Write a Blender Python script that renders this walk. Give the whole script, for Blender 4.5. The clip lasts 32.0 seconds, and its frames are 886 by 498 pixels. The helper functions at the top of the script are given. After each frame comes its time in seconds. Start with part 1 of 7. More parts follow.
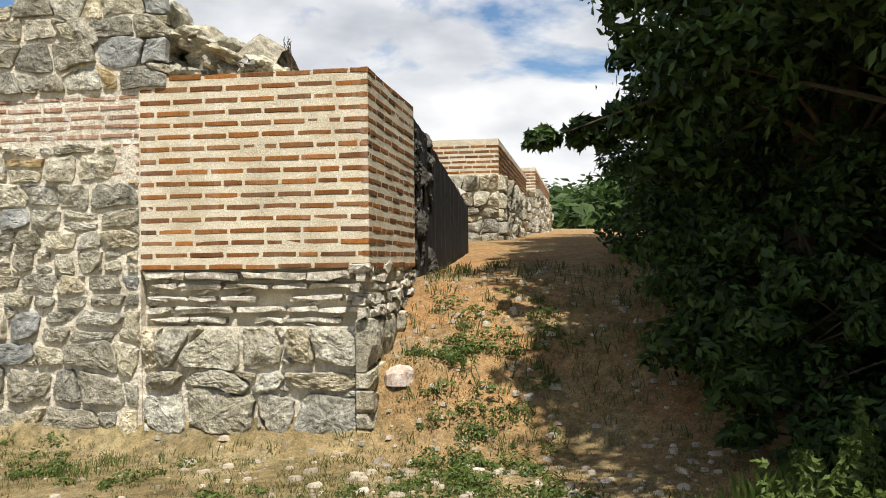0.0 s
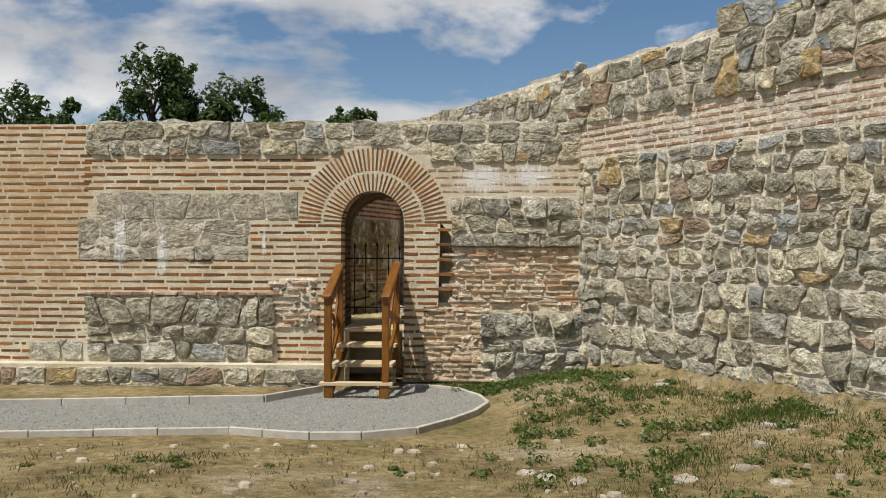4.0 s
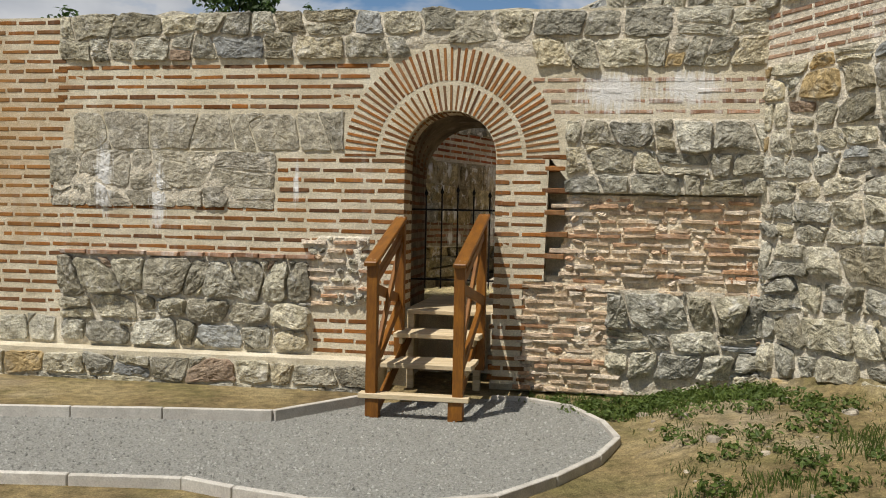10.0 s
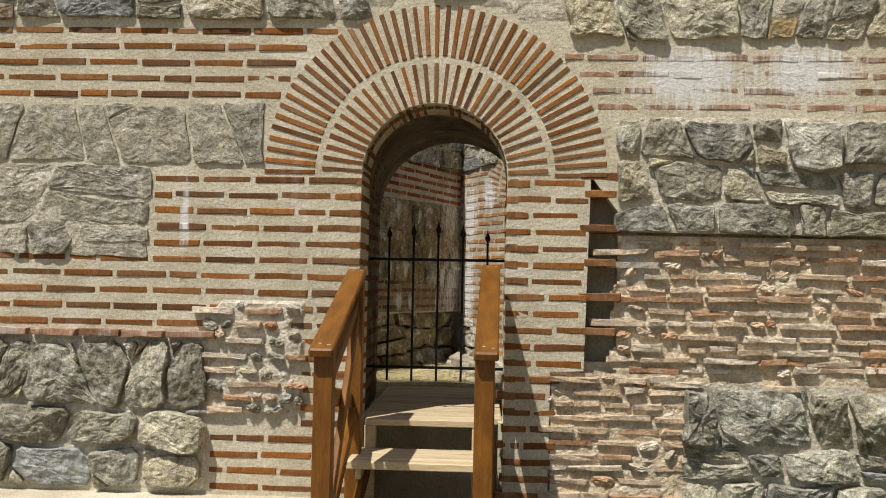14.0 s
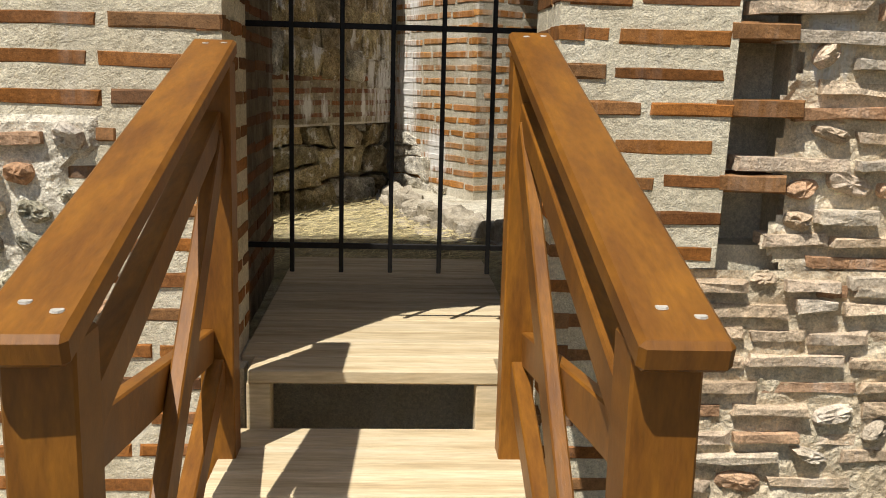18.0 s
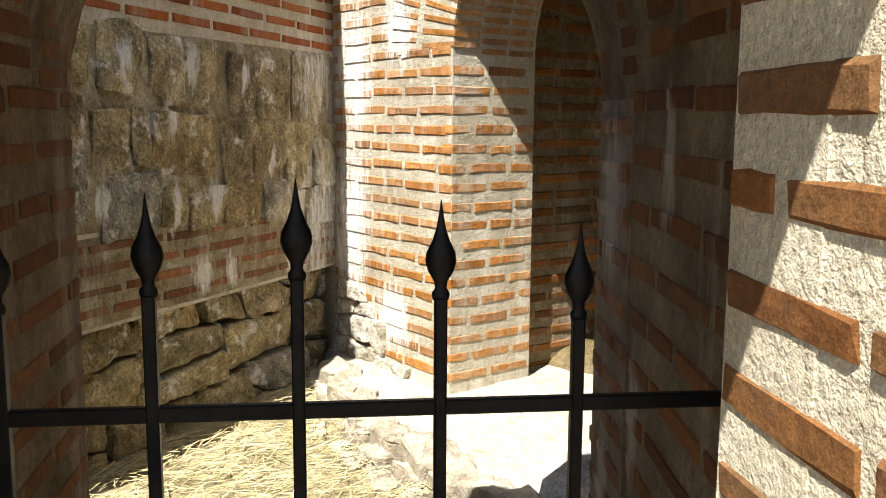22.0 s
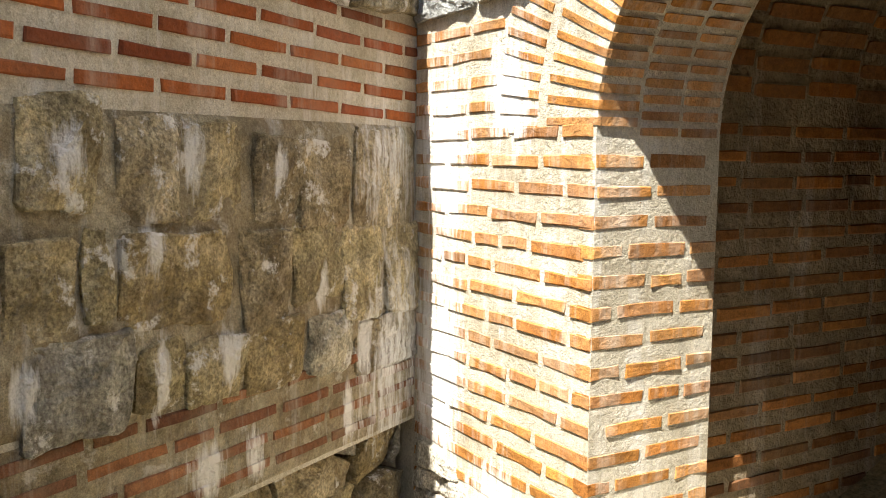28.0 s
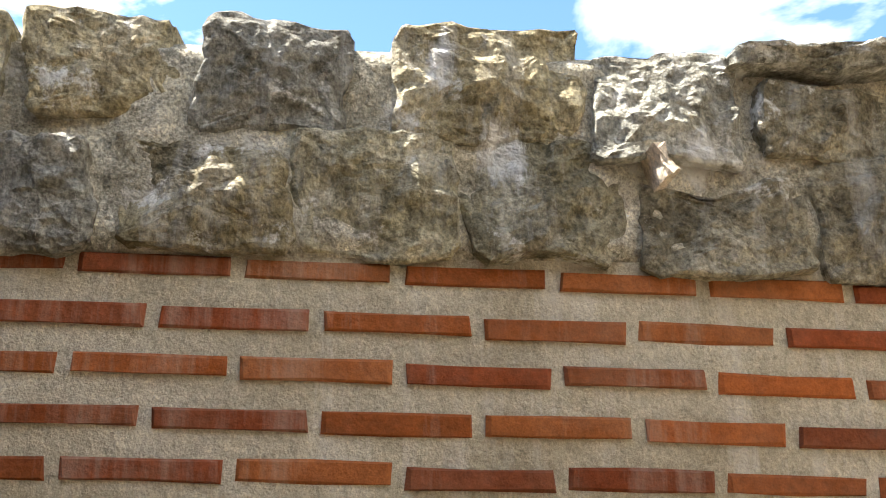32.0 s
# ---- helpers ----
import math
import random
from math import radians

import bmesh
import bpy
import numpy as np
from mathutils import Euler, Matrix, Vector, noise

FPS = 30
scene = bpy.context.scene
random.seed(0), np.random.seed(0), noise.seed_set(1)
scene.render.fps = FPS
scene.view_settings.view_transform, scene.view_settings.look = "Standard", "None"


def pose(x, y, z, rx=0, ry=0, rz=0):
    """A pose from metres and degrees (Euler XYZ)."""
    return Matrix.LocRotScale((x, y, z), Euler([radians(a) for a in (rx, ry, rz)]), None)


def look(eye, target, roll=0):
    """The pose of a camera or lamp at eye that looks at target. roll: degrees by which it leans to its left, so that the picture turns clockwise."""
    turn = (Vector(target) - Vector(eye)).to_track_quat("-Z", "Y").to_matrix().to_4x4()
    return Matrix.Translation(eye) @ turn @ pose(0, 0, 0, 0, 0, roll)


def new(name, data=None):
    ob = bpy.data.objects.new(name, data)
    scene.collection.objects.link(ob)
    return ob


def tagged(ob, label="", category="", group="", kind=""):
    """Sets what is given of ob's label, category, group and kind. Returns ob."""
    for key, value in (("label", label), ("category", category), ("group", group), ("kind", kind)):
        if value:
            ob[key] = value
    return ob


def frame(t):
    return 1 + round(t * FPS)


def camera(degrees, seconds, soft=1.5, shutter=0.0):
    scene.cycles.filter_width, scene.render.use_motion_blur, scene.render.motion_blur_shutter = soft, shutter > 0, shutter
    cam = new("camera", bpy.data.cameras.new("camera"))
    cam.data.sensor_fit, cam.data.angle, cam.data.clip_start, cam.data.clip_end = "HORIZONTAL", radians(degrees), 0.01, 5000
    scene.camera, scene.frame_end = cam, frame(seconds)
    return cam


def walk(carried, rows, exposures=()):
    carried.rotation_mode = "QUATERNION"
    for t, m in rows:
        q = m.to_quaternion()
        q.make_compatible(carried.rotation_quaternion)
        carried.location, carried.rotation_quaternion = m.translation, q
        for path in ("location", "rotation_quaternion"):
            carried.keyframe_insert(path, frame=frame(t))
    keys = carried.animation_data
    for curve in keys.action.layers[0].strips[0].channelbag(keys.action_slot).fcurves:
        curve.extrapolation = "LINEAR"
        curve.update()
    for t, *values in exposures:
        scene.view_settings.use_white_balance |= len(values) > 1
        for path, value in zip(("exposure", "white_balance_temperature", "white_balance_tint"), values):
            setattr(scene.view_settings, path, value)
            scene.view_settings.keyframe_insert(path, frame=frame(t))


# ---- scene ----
cam = camera(51.8, 32.0, soft=1.0)
PATH = [
    (0, (1.516, -13.581, 2.147), (3.049, -12.297, 2.179), -0.7),
    (0.5, (1.579, -13.534, 2.164), (3.05, -12.18, 2.197), -0.4),
    (1, (1.669, -13.497, 2.189), (3.005, -12.008, 2.215), -0.2),
    (1.5, (1.758, -13.409, 2.19), (2.899, -11.766, 2.212), -0.2),
    (2, (1.726, -13.277, 2.112), (2.666, -11.512, 2.147), 0.3),
    (2.5, (1.654, -13.187, 2.063), (2.373, -11.321, 2.101), 0.6),
    (3, (1.464, -13.122, 2.136), (1.957, -11.184, 2.155), 0.3),
    (3.5, (1.475, -12.987, 2.167), (1.69, -10.998, 2.172), 0.4),
    (4, (1.475, -12.875, 2.113), (1.401, -10.876, 2.114), 0.1),
    (4.5, (1.317, -12.665, 2.021), (0.969, -10.696, 2.025), 0.1),
    (6.5, (1.34, -11.591, 1.919), (0.963, -9.628, 1.859), 0.0),
    (7, (1.5, -11.189, 1.917), (1.155, -9.22, 1.867), 0.3),
    (7.5, (1.625, -10.782, 1.918), (1.313, -8.807, 1.902), 0.9),
    (8, (1.709, -10.391, 1.896), (1.415, -8.412, 1.889), 1.2),
    (8.5, (1.712, -9.996, 1.907), (1.428, -8.017, 1.873), 1.0),
    (9, (1.585, -9.619, 1.945), (1.315, -7.638, 1.879), 1.0),
    (9.5, (1.528, -9.214, 1.891), (1.235, -7.237, 1.82), 1.1),
    (10, (1.382, -8.784, 1.92), (1.06, -6.812, 1.847), 1.1),
    (10.5, (1.017, -8.424, 1.952), (0.71, -6.448, 1.896), 1.1),
    (11, (0.758, -8.06, 2.018), (0.472, -6.081, 2.002), 1.2),
    (11.5, (0.701, -7.636, 2.056), (0.42, -5.658, 2.13), 1.4),
    (12, (0.625, -7.225, 2.005), (0.377, -5.242, 2.096), 1.3),
    (12.5, (0.55, -6.838, 1.968), (0.342, -4.85, 2.043), 0.9),
    (13, (0.505, -6.433, 1.95), (0.327, -4.442, 2.019), 1.0),
    (13.5, (0.392, -6.019, 1.897), (0.263, -4.025, 1.977), 1.0),
    (14, (0.334, -5.591, 1.861), (0.237, -3.595, 1.924), 1.1),
    (14.5, (0.287, -5.164, 1.836), (0.216, -3.165, 1.853), 1.1),
    (16.5, (-0.048, -3.615, 1.859), (0.078, -1.62, 1.78), 1.3),
    (17, (-0.046, -3.257, 1.86), (0.093, -1.266, 1.735), 1.5),
    (17.5, (-0.051, -2.896, 1.88), (0.099, -0.918, 1.625), 1.4),
    (18, (0.0, -2.501, 1.815), (0.118, -0.538, 1.452), 1.5),
    (18.5, (0.031, -2.127, 1.774), (0.127, -0.169, 1.376), 1.9),
    (19, (-0.012, -1.779, 1.796), (0.122, 0.186, 1.451), 2.2),
    (19.5, (-0.008, -1.454, 1.832), (0.126, 0.526, 1.586), 2.2),
    (20, (0.05, -1.151, 1.913), (0.132, 0.836, 1.695), 1.6),
    (20.5, (0.083, -0.927, 2.095), (0.171, 1.044, 1.768), -1.1),
    (21, (0.089, -0.776, 2.142), (0.229, 1.198, 1.851), 0.2),
    (21.5, (0.095, -0.739, 2.207), (0.285, 1.234, 1.943), 1.0),
    (22, (0.053, -0.488, 2.322), (0.278, 1.479, 2.036), 0.4),
    (22.5, (0.155, -0.285, 2.333), (0.314, 1.692, 2.071), -0.4),
    (23, (0.126, -0.144, 2.359), (0.28, 1.833, 2.101), -0.4),
    (23.5, (0.166, 0.005, 2.382), (0.294, 1.983, 2.117), -0.3),
    (24, (0.168, 0.165, 2.403), (0.311, 2.14, 2.124), -0.3),
    (24.5, (0.185, 0.259, 2.418), (0.365, 2.229, 2.13), -0.0),
    (26.0, (0.163, 0.541, 2.501), (0.411, 2.504, 2.217), 0.8),
    (26.1, (0.161, 0.571, 2.508), (0.414, 2.534, 2.225), 0.9),
    (26.5, (0.155, 0.646, 2.532), (0.427, 2.607, 2.25), 1.1),
    (27, (0.169, 0.772, 2.54), (0.345, 2.746, 2.275), 1.1),
    (27.5, (0.155, 0.902, 2.549), (0.242, 2.884, 2.303), 0.7),
    (28, (0.114, 1.045, 2.551), (0.126, 3.034, 2.345), 0.5),
    (28.5, (0.079, 1.15, 2.555), (0.03, 3.146, 2.441), 0.4),
    (29, (0.065, 1.232, 2.591), (-0.059, 3.229, 2.594), 0.3),
    (29.5, (0.108, 1.349, 2.602), (-0.151, 3.322, 2.802), 0.3),
    (30, (0.068, 1.458, 2.632), (-0.263, 3.397, 2.993), 0.5),
    (30.5, (0.043, 1.558, 2.679), (-0.454, 3.441, 3.133), 0.5),
    (31, (0.027, 1.624, 2.696), (-0.795, 3.375, 3.205), -0.7),
    (31.5, (0.069, 1.701, 2.706), (-1.175, 3.174, 3.236), -1.4),
    (32, (0.074, 1.741, 2.721), (-1.47, 2.896, 3.254), -0.7),
]
walk(cam, [(t, look(eye, target, roll)) for t, eye, target, roll in PATH], [(0.0, 0.49), (1.5, 0.15), (3.0, -0.08), (4.0, -0.05), (10.0, -0.01), (12.0, -0.05), (14.0, -0.01), (17.0, 0.12), (19.0, 0.57), (20.0, 0.99), (21.0, 1.15), (23.0, 1.52), (27.0, 1.85), (29.0, 1.67), (30.0, 1.42), (31.0, 1.37), (32.0, 2.20)])

# ---- world, sun and exposure ----
SUN_SIDE = Vector((-0.58, -0.81, 0)).normalized()
SUN_ELEVATION = radians(62)
SUN_TO = SUN_SIDE * math.cos(SUN_ELEVATION) + Vector((0, 0, math.sin(SUN_ELEVATION)))

world = bpy.data.worlds.new("sky")
scene.world = world
world.use_nodes = True
wn, wl = world.node_tree.nodes, world.node_tree.links
wn.clear()
sky = wn.new("ShaderNodeTexSky")
sky.sky_type = "NISHITA"
sky.sun_disc = False
sky.sun_elevation = SUN_ELEVATION
sky.sun_rotation = math.atan2(SUN_SIDE.x, SUN_SIDE.y)
sky.altitude = 300
sky.dust_density = 0.4
sky.ozone_density = 2.0
coords = wn.new("ShaderNodeTexCoord")
stretch = wn.new("ShaderNodeMapping")
stretch.inputs["Scale"].default_value = (1.0, 1.0, 2.2)
stretch.inputs["Location"].default_value = (0.62, 0.48, 0.2)
puffs = wn.new("ShaderNodeTexNoise")
puffs.inputs["Scale"].default_value = 2.6
puffs.inputs["Detail"].default_value = 7
puffs.inputs["Roughness"].default_value = 0.55
puffs.inputs["Distortion"].default_value = 0.25
cover = wn.new("ShaderNodeValToRGB")
cover.color_ramp.elements[0].position = 0.465
cover.color_ramp.elements[1].position = 0.535
shade = wn.new("ShaderNodeTexNoise")
shade.inputs["Scale"].default_value = 4.5
shade.inputs["Detail"].default_value = 5
cloud_tone = wn.new("ShaderNodeValToRGB")
cloud_tone.color_ramp.elements[0].position = 0.38
cloud_tone.color_ramp.elements[0].color = (7.8, 8.3, 9.2, 1)
cloud_tone.color_ramp.elements[1].position = 0.68
cloud_tone.color_ramp.elements[1].color = (16.0, 16.0, 16.0, 1)
mixed = wn.new("ShaderNodeMix")
mixed.data_type = "RGBA"
back = wn.new("ShaderNodeBackground")
back.inputs["Strength"].default_value = 0.05
wout = wn.new("ShaderNodeOutputWorld")
wl.new(coords.outputs["Generated"], stretch.inputs["Vector"])
wl.new(stretch.outputs["Vector"], puffs.inputs["Vector"])
wl.new(stretch.outputs["Vector"], shade.inputs["Vector"])
wl.new(puffs.outputs["Fac"], cover.inputs["Fac"])
wl.new(shade.outputs["Fac"], cloud_tone.inputs["Fac"])
wl.new(cover.outputs["Color"], mixed.inputs["Factor"])
deep_blue = wn.new("ShaderNodeHueSaturation")
deep_blue.inputs["Saturation"].default_value = 1.12
deep_blue.inputs["Value"].default_value = 1.7
wl.new(sky.outputs["Color"], deep_blue.inputs["Color"])
wl.new(deep_blue.outputs["Color"], mixed.inputs["A"])
wl.new(cloud_tone.outputs["Color"], mixed.inputs["B"])
wl.new(mixed.outputs["Result"], back.inputs["Color"])
wl.new(back.outputs["Background"], wout.inputs["Surface"])

sun = new("sun", bpy.data.lights.new("sun", "SUN"))
sun.data.energy = 5.0
sun.data.angle = radians(0.53)
sun.data.color = (1.0, 0.95, 0.87)
sun.matrix_basis = look((0, 0, 20), Vector((0, 0, 20)) - SUN_TO)


# ---- materials ----
def material(name, colors, scale=6.0, rough=0.85, metal=0.0, bump=0.4, bump_scale=40.0, vary=0.0, island=False,
             streaks=0.0, streak_color=(0.75, 0.73, 0.68), detail=6.0, squash=(1, 1, 1), dirt=0.0, dirt_color=(0.1, 0.08, 0.05),
             tints=(), bump_distance=0.02, coarse=0.0, grit=None, crust=0.0, tint_mix=0.72, streak_scale=1.3, streak_from=0.54, fine_detail=8, dirt_scale=2.2, runs=(), run_color=(0.74, 0.73, 0.70), rust=()):
    """Two or more colours over a noise, fine relief, pale wash streaks, dirt, and a tint by piece."""
    m = bpy.data.materials.new(name)
    m.use_nodes = True
    n, l = m.node_tree.nodes, m.node_tree.links
    bsdf = n["Principled BSDF"]
    bsdf.inputs["Roughness"].default_value = rough
    bsdf.inputs["Metallic"].default_value = metal
    bsdf.inputs["Specular IOR Level"].default_value = 0.15
    place = n.new("ShaderNodeNewGeometry")
    mapping = n.new("ShaderNodeMapping")
    mapping.inputs["Scale"].default_value = squash
    l.new(place.outputs["Position"], mapping.inputs["Vector"])
    if vary > 0 or tints:
        piece = place.outputs["Random Per Island"] if island else n.new("ShaderNodeObjectInfo").outputs["Random"]

    def noise_node(s, d=detail, r=0.6):
        t = n.new("ShaderNodeTexNoise")
        t.inputs["Scale"].default_value = s
        t.inputs["Detail"].default_value = d
        t.inputs["Roughness"].default_value = r
        l.new(mapping.outputs["Vector"], t.inputs["Vector"])
        return t

    def ramp(source, stops):
        r = n.new("ShaderNodeValToRGB")
        els = r.color_ramp.elements
        while len(els) < len(stops):
            els.new(0.5)
        for e, (p, c) in zip(els, stops):
            e.position, e.color = p, (*c, 1) if len(c) == 3 else c
        l.new(source, r.inputs["Fac"])
        return r

    def blend(a, b, fac, kind="MIX"):
        x = n.new("ShaderNodeMix")
        x.data_type, x.blend_type = "RGBA", kind
        for sock, v in (("A", a), ("B", b), ("Factor", fac)):
            if isinstance(v, (tuple, float, int)):
                x.inputs[sock].default_value = (*v, 1) if isinstance(v, tuple) else v
            else:
                l.new(v, x.inputs[sock])
        return x.outputs["Result"]

    grain = noise_node(scale)
    k = len(colors)
    col = ramp(grain.outputs["Fac"], [(0.32 + 0.36 * i / max(1, k - 1), c) for i, c in enumerate(colors)]).outputs["Color"]
    if tints:
        pick = ramp(piece, [(i / len(tints), c) for i, c in enumerate(tints)])
        pick.color_ramp.interpolation = "CONSTANT"
        col = blend(col, pick.outputs["Color"], tint_mix)
    if vary > 0:
        tone = n.new("ShaderNodeMapRange")
        tone.inputs["To Min"].default_value = 1 - vary
        tone.inputs["To Max"].default_value = 1 + vary
        spread = n.new("ShaderNodeMath")
        spread.operation = "FRACT"
        times = n.new("ShaderNodeMath")
        times.operation = "MULTIPLY"
        times.inputs[1].default_value = 7.31
        l.new(piece, times.inputs[0])
        l.new(times.outputs[0], spread.inputs[0])
        l.new(spread.outputs[0], tone.inputs["Value"])
        grey = n.new("ShaderNodeCombineColor")
        for c in ("Red", "Green", "Blue"):
            l.new(tone.outputs[0], grey.inputs[c])
        col = blend(col, grey.outputs[0], 1.0, "MULTIPLY")
    fine = noise_node(bump_scale, fine_detail, 0.65)
    speck = ramp(fine.outputs["Fac"], [(0.3, (0.72, 0.72, 0.72)), (0.7, (1.22, 1.22, 1.22))])
    col = blend(col, speck.outputs["Color"], 0.8, "MULTIPLY")
    grit = coarse if grit is None else grit
    if grit > 0:
        sand = ramp(noise_node(bump_scale * 3.5, 4, 0.75).outputs["Fac"], [(0.36, (0.45, 0.45, 0.44)), (0.5, (1, 1, 1)), (0.64, (1.55, 1.55, 1.53))])
        col = blend(col, sand.outputs["Color"], min(1.0, grit), "MULTIPLY")
        vein = ramp(noise_node(bump_scale * 0.35, 9, 0.72).outputs["Fac"], [(0.34, (0.42, 0.40, 0.36)), (0.5, (1, 1, 1)), (0.66, (1.5, 1.47, 1.4))])
        col = blend(col, vein.outputs["Color"], min(1.0, grit), "MULTIPLY")
    if dirt > 0:
        d = noise_node(dirt_scale, 5, 0.7)
        mask = ramp(d.outputs["Fac"], [(0.48, (0, 0, 0)), (0.72, (dirt, dirt, dirt))])
        col = blend(col, dirt_color, mask.outputs["Color"])
    if streaks > 0:
        tall = n.new("ShaderNodeMapping")
        tall.inputs["Scale"].default_value = (5.0, 5.0, 0.55)
        l.new(place.outputs["Position"], tall.inputs["Vector"])
        s = n.new("ShaderNodeTexNoise")
        s.inputs["Scale"].default_value = streak_scale
        s.inputs["Detail"].default_value = 7
        s.inputs["Roughness"].default_value = 0.7
        l.new(tall.outputs["Vector"], s.inputs["Vector"])
        mask = ramp(s.outputs["Fac"], [(streak_from, (0, 0, 0)), (streak_from + 0.16, (streaks, streaks, streaks))])
        col = blend(col, streak_color, mask.outputs["Color"])
    if crust > 0:
        mask = ramp(noise_node(7.5, 9, 0.72).outputs["Fac"], [(0.565, (0, 0, 0)), (0.625, (crust, crust, crust))])
        col = blend(col, (0.74, 0.72, 0.67), mask.outputs["Color"])
    for spots, tone in ((rust, (0.40, 0.22, 0.07)), (runs, run_color)):
        if not spots:
            continue
        total = None
        for x, y, z, wide, tall, turn in spots:
            at = n.new("ShaderNodeMapping")
            at.vector_type = "TEXTURE"
            at.inputs["Location"].default_value = (x, y, z)
            at.inputs["Rotation"].default_value = (0, 0, turn)
            at.inputs["Scale"].default_value = (wide, 0.5, tall)
            l.new(place.outputs["Position"], at.inputs["Vector"])
            ball = n.new("ShaderNodeTexGradient")
            ball.gradient_type = "SPHERICAL"
            l.new(at.outputs["Vector"], ball.inputs["Vector"])
            if total is None:
                total = ball.outputs["Fac"]
            else:
                join = n.new("ShaderNodeMath")
                join.operation = "MAXIMUM"
                l.new(total, join.inputs[0])
                l.new(ball.outputs["Fac"], join.inputs[1])
                total = join.outputs[0]
        drips = n.new("ShaderNodeMapping")
        drips.inputs["Scale"].default_value = (24, 24, 3.0) if spots is runs else (4, 4, 4)
        l.new(place.outputs["Position"], drips.inputs["Vector"])
        ragged = n.new("ShaderNodeTexNoise")
        ragged.inputs["Scale"].default_value, ragged.inputs["Detail"].default_value, ragged.inputs["Roughness"].default_value = 1.6, 7, 0.68
        l.new(drips.outputs["Vector"], ragged.inputs["Vector"])
        both = n.new("ShaderNodeMath")
        both.operation = "MULTIPLY_ADD"
        l.new(total, both.inputs[0])
        both.inputs[1].default_value = 0.62
        l.new(ragged.outputs["Fac"], both.inputs[2])
        on = n.new("ShaderNodeMath")
        on.operation = "MULTIPLY"
        gate = ramp(total, [(0.0, (0, 0, 0)), (0.25, (1, 1, 1))])
        l.new(ramp(both.outputs[0], [((0.705 if spots is runs else 0.65), (0, 0, 0)), (0.93 if spots is runs else 1.0, (0.92, 0.92, 0.92) if spots is runs else (0.42, 0.42, 0.42))]).outputs["Color"], on.inputs[0])
        l.new(gate.outputs["Color"], on.inputs[1])
        col = blend(col, tone, on.outputs[0])
    l.new(col, bsdf.inputs["Base Color"])
    if bump > 0:
        b = n.new("ShaderNodeBump")
        b.inputs["Strength"].default_value = bump
        b.inputs["Distance"].default_value = bump_distance
        l.new(fine.outputs["Fac"], b.inputs["Height"])
        last = b
        if coarse > 0:
            big = noise_node(bump_scale * 0.22, 5, 0.6)
            b2 = n.new("ShaderNodeBump")
            b2.inputs["Strength"].default_value = coarse
            b2.inputs["Distance"].default_value = bump_distance * 2.5
            l.new(big.outputs["Fac"], b2.inputs["Height"])
            l.new(b.outputs["Normal"], b2.inputs["Normal"])
            last = b2
        l.new(last.outputs["Normal"], bsdf.inputs["Normal"])
    return m


# lime runs and rusty stains: x, y, z, half width, half height, turn
GATE_RUNS = [(-3.62, 0, 2.24, 0.17, 0.62, 0), (-3.02, 0, 2.08, 0.14, 0.56, 0), (1.55, 0, 3.12, 0.55, 0.34, 0), (2.25, 0, 3.16, 0.5, 0.28, 0), (1.22, 0, 1.98, 0.12, 0.30, 0), (-1.55, 0, 2.2, 0.05, 0.35, 0), (1.75, 0, 2.66, 0.16, 0.3, 0)]
GATE_RUST = [(-4.85, 0, 2.5, 1.5, 1.9, 0)]


def on_wall(ox, oy, ux, uy, spots):
    turn = math.atan2(uy, ux)
    return [(ox + ux * s, oy + uy * s, z, wide, tall, turn) for s, z, wide, tall in spots]


YARD_RUNS = on_wall(0.026, 4.646, -0.509, -0.861, [(1.20, 2.54, 0.055, 0.17), (0.86, 2.5, 0.05, 0.14), (1.36, 2.30, 0.05, 0.14), (1.33, 1.92, 0.05, 0.20), (1.07, 1.95, 0.06, 0.17), (0.36, 1.86, 0.07, 0.28), (0.62, 2.1, 0.04, 0.14), (1.15, 1.62, 0.13, 0.14), (0.95, 1.60, 0.07, 0.16), (0.45, 1.62, 0.06, 0.2), (1.62, 2.55, 0.09, 0.12), (1.75, 1.98, 0.07, 0.12), (2.2, 3.32, 0.08, 0.10), (1.85, 3.3, 0.07, 0.09), (2.32, 3.48, 0.05, 0.10)])
YARD_RUNS += on_wall(0.026, 4.646, 0.494, -0.869, [(0.22, 2.55, 0.30, 0.55), (0.18, 1.75, 0.30, 0.75), (0.65, 2.75, 0.22, 0.3), (0.6, 1.3, 0.3, 0.3), (1.6, 2.9, 0.35, 0.3)])
PASSAGE_RUNS = [(0.63, 1.4, 2.15, 0.2, 0.3, 1.45), (0.63, 1.42, 1.5, 0.1, 0.3, 1.45), (0.57, 0.95, 2.25, 0.07, 0.2, 1.45), (0.60, 1.15, 1.75, 0.08, 0.22, 1.45)]
MORTAR = material("lime_mortar", [(0.51, 0.447, 0.32), (0.635, 0.57, 0.43), (0.72, 0.665, 0.525)], 3.0, 0.95, bump=0.6, bump_scale=190, fine_detail=3, bump_distance=0.008, streaks=0.25, dirt=0.25, dirt_color=(0.36, 0.29, 0.19), coarse=0.5, grit=0.4, runs=GATE_RUNS, rust=GATE_RUST)
MORTAR_IN = material("inner_mortar", [(0.38, 0.335, 0.245), (0.50, 0.455, 0.355), (0.60, 0.555, 0.455)], 3.0, 0.95, bump=0.6, bump_scale=190, fine_detail=3, bump_distance=0.008, streaks=0.5, streak_scale=2.2, streak_from=0.5, dirt=0.3, dirt_color=(0.30, 0.25, 0.16), coarse=0.5, grit=0.4, runs=YARD_RUNS)
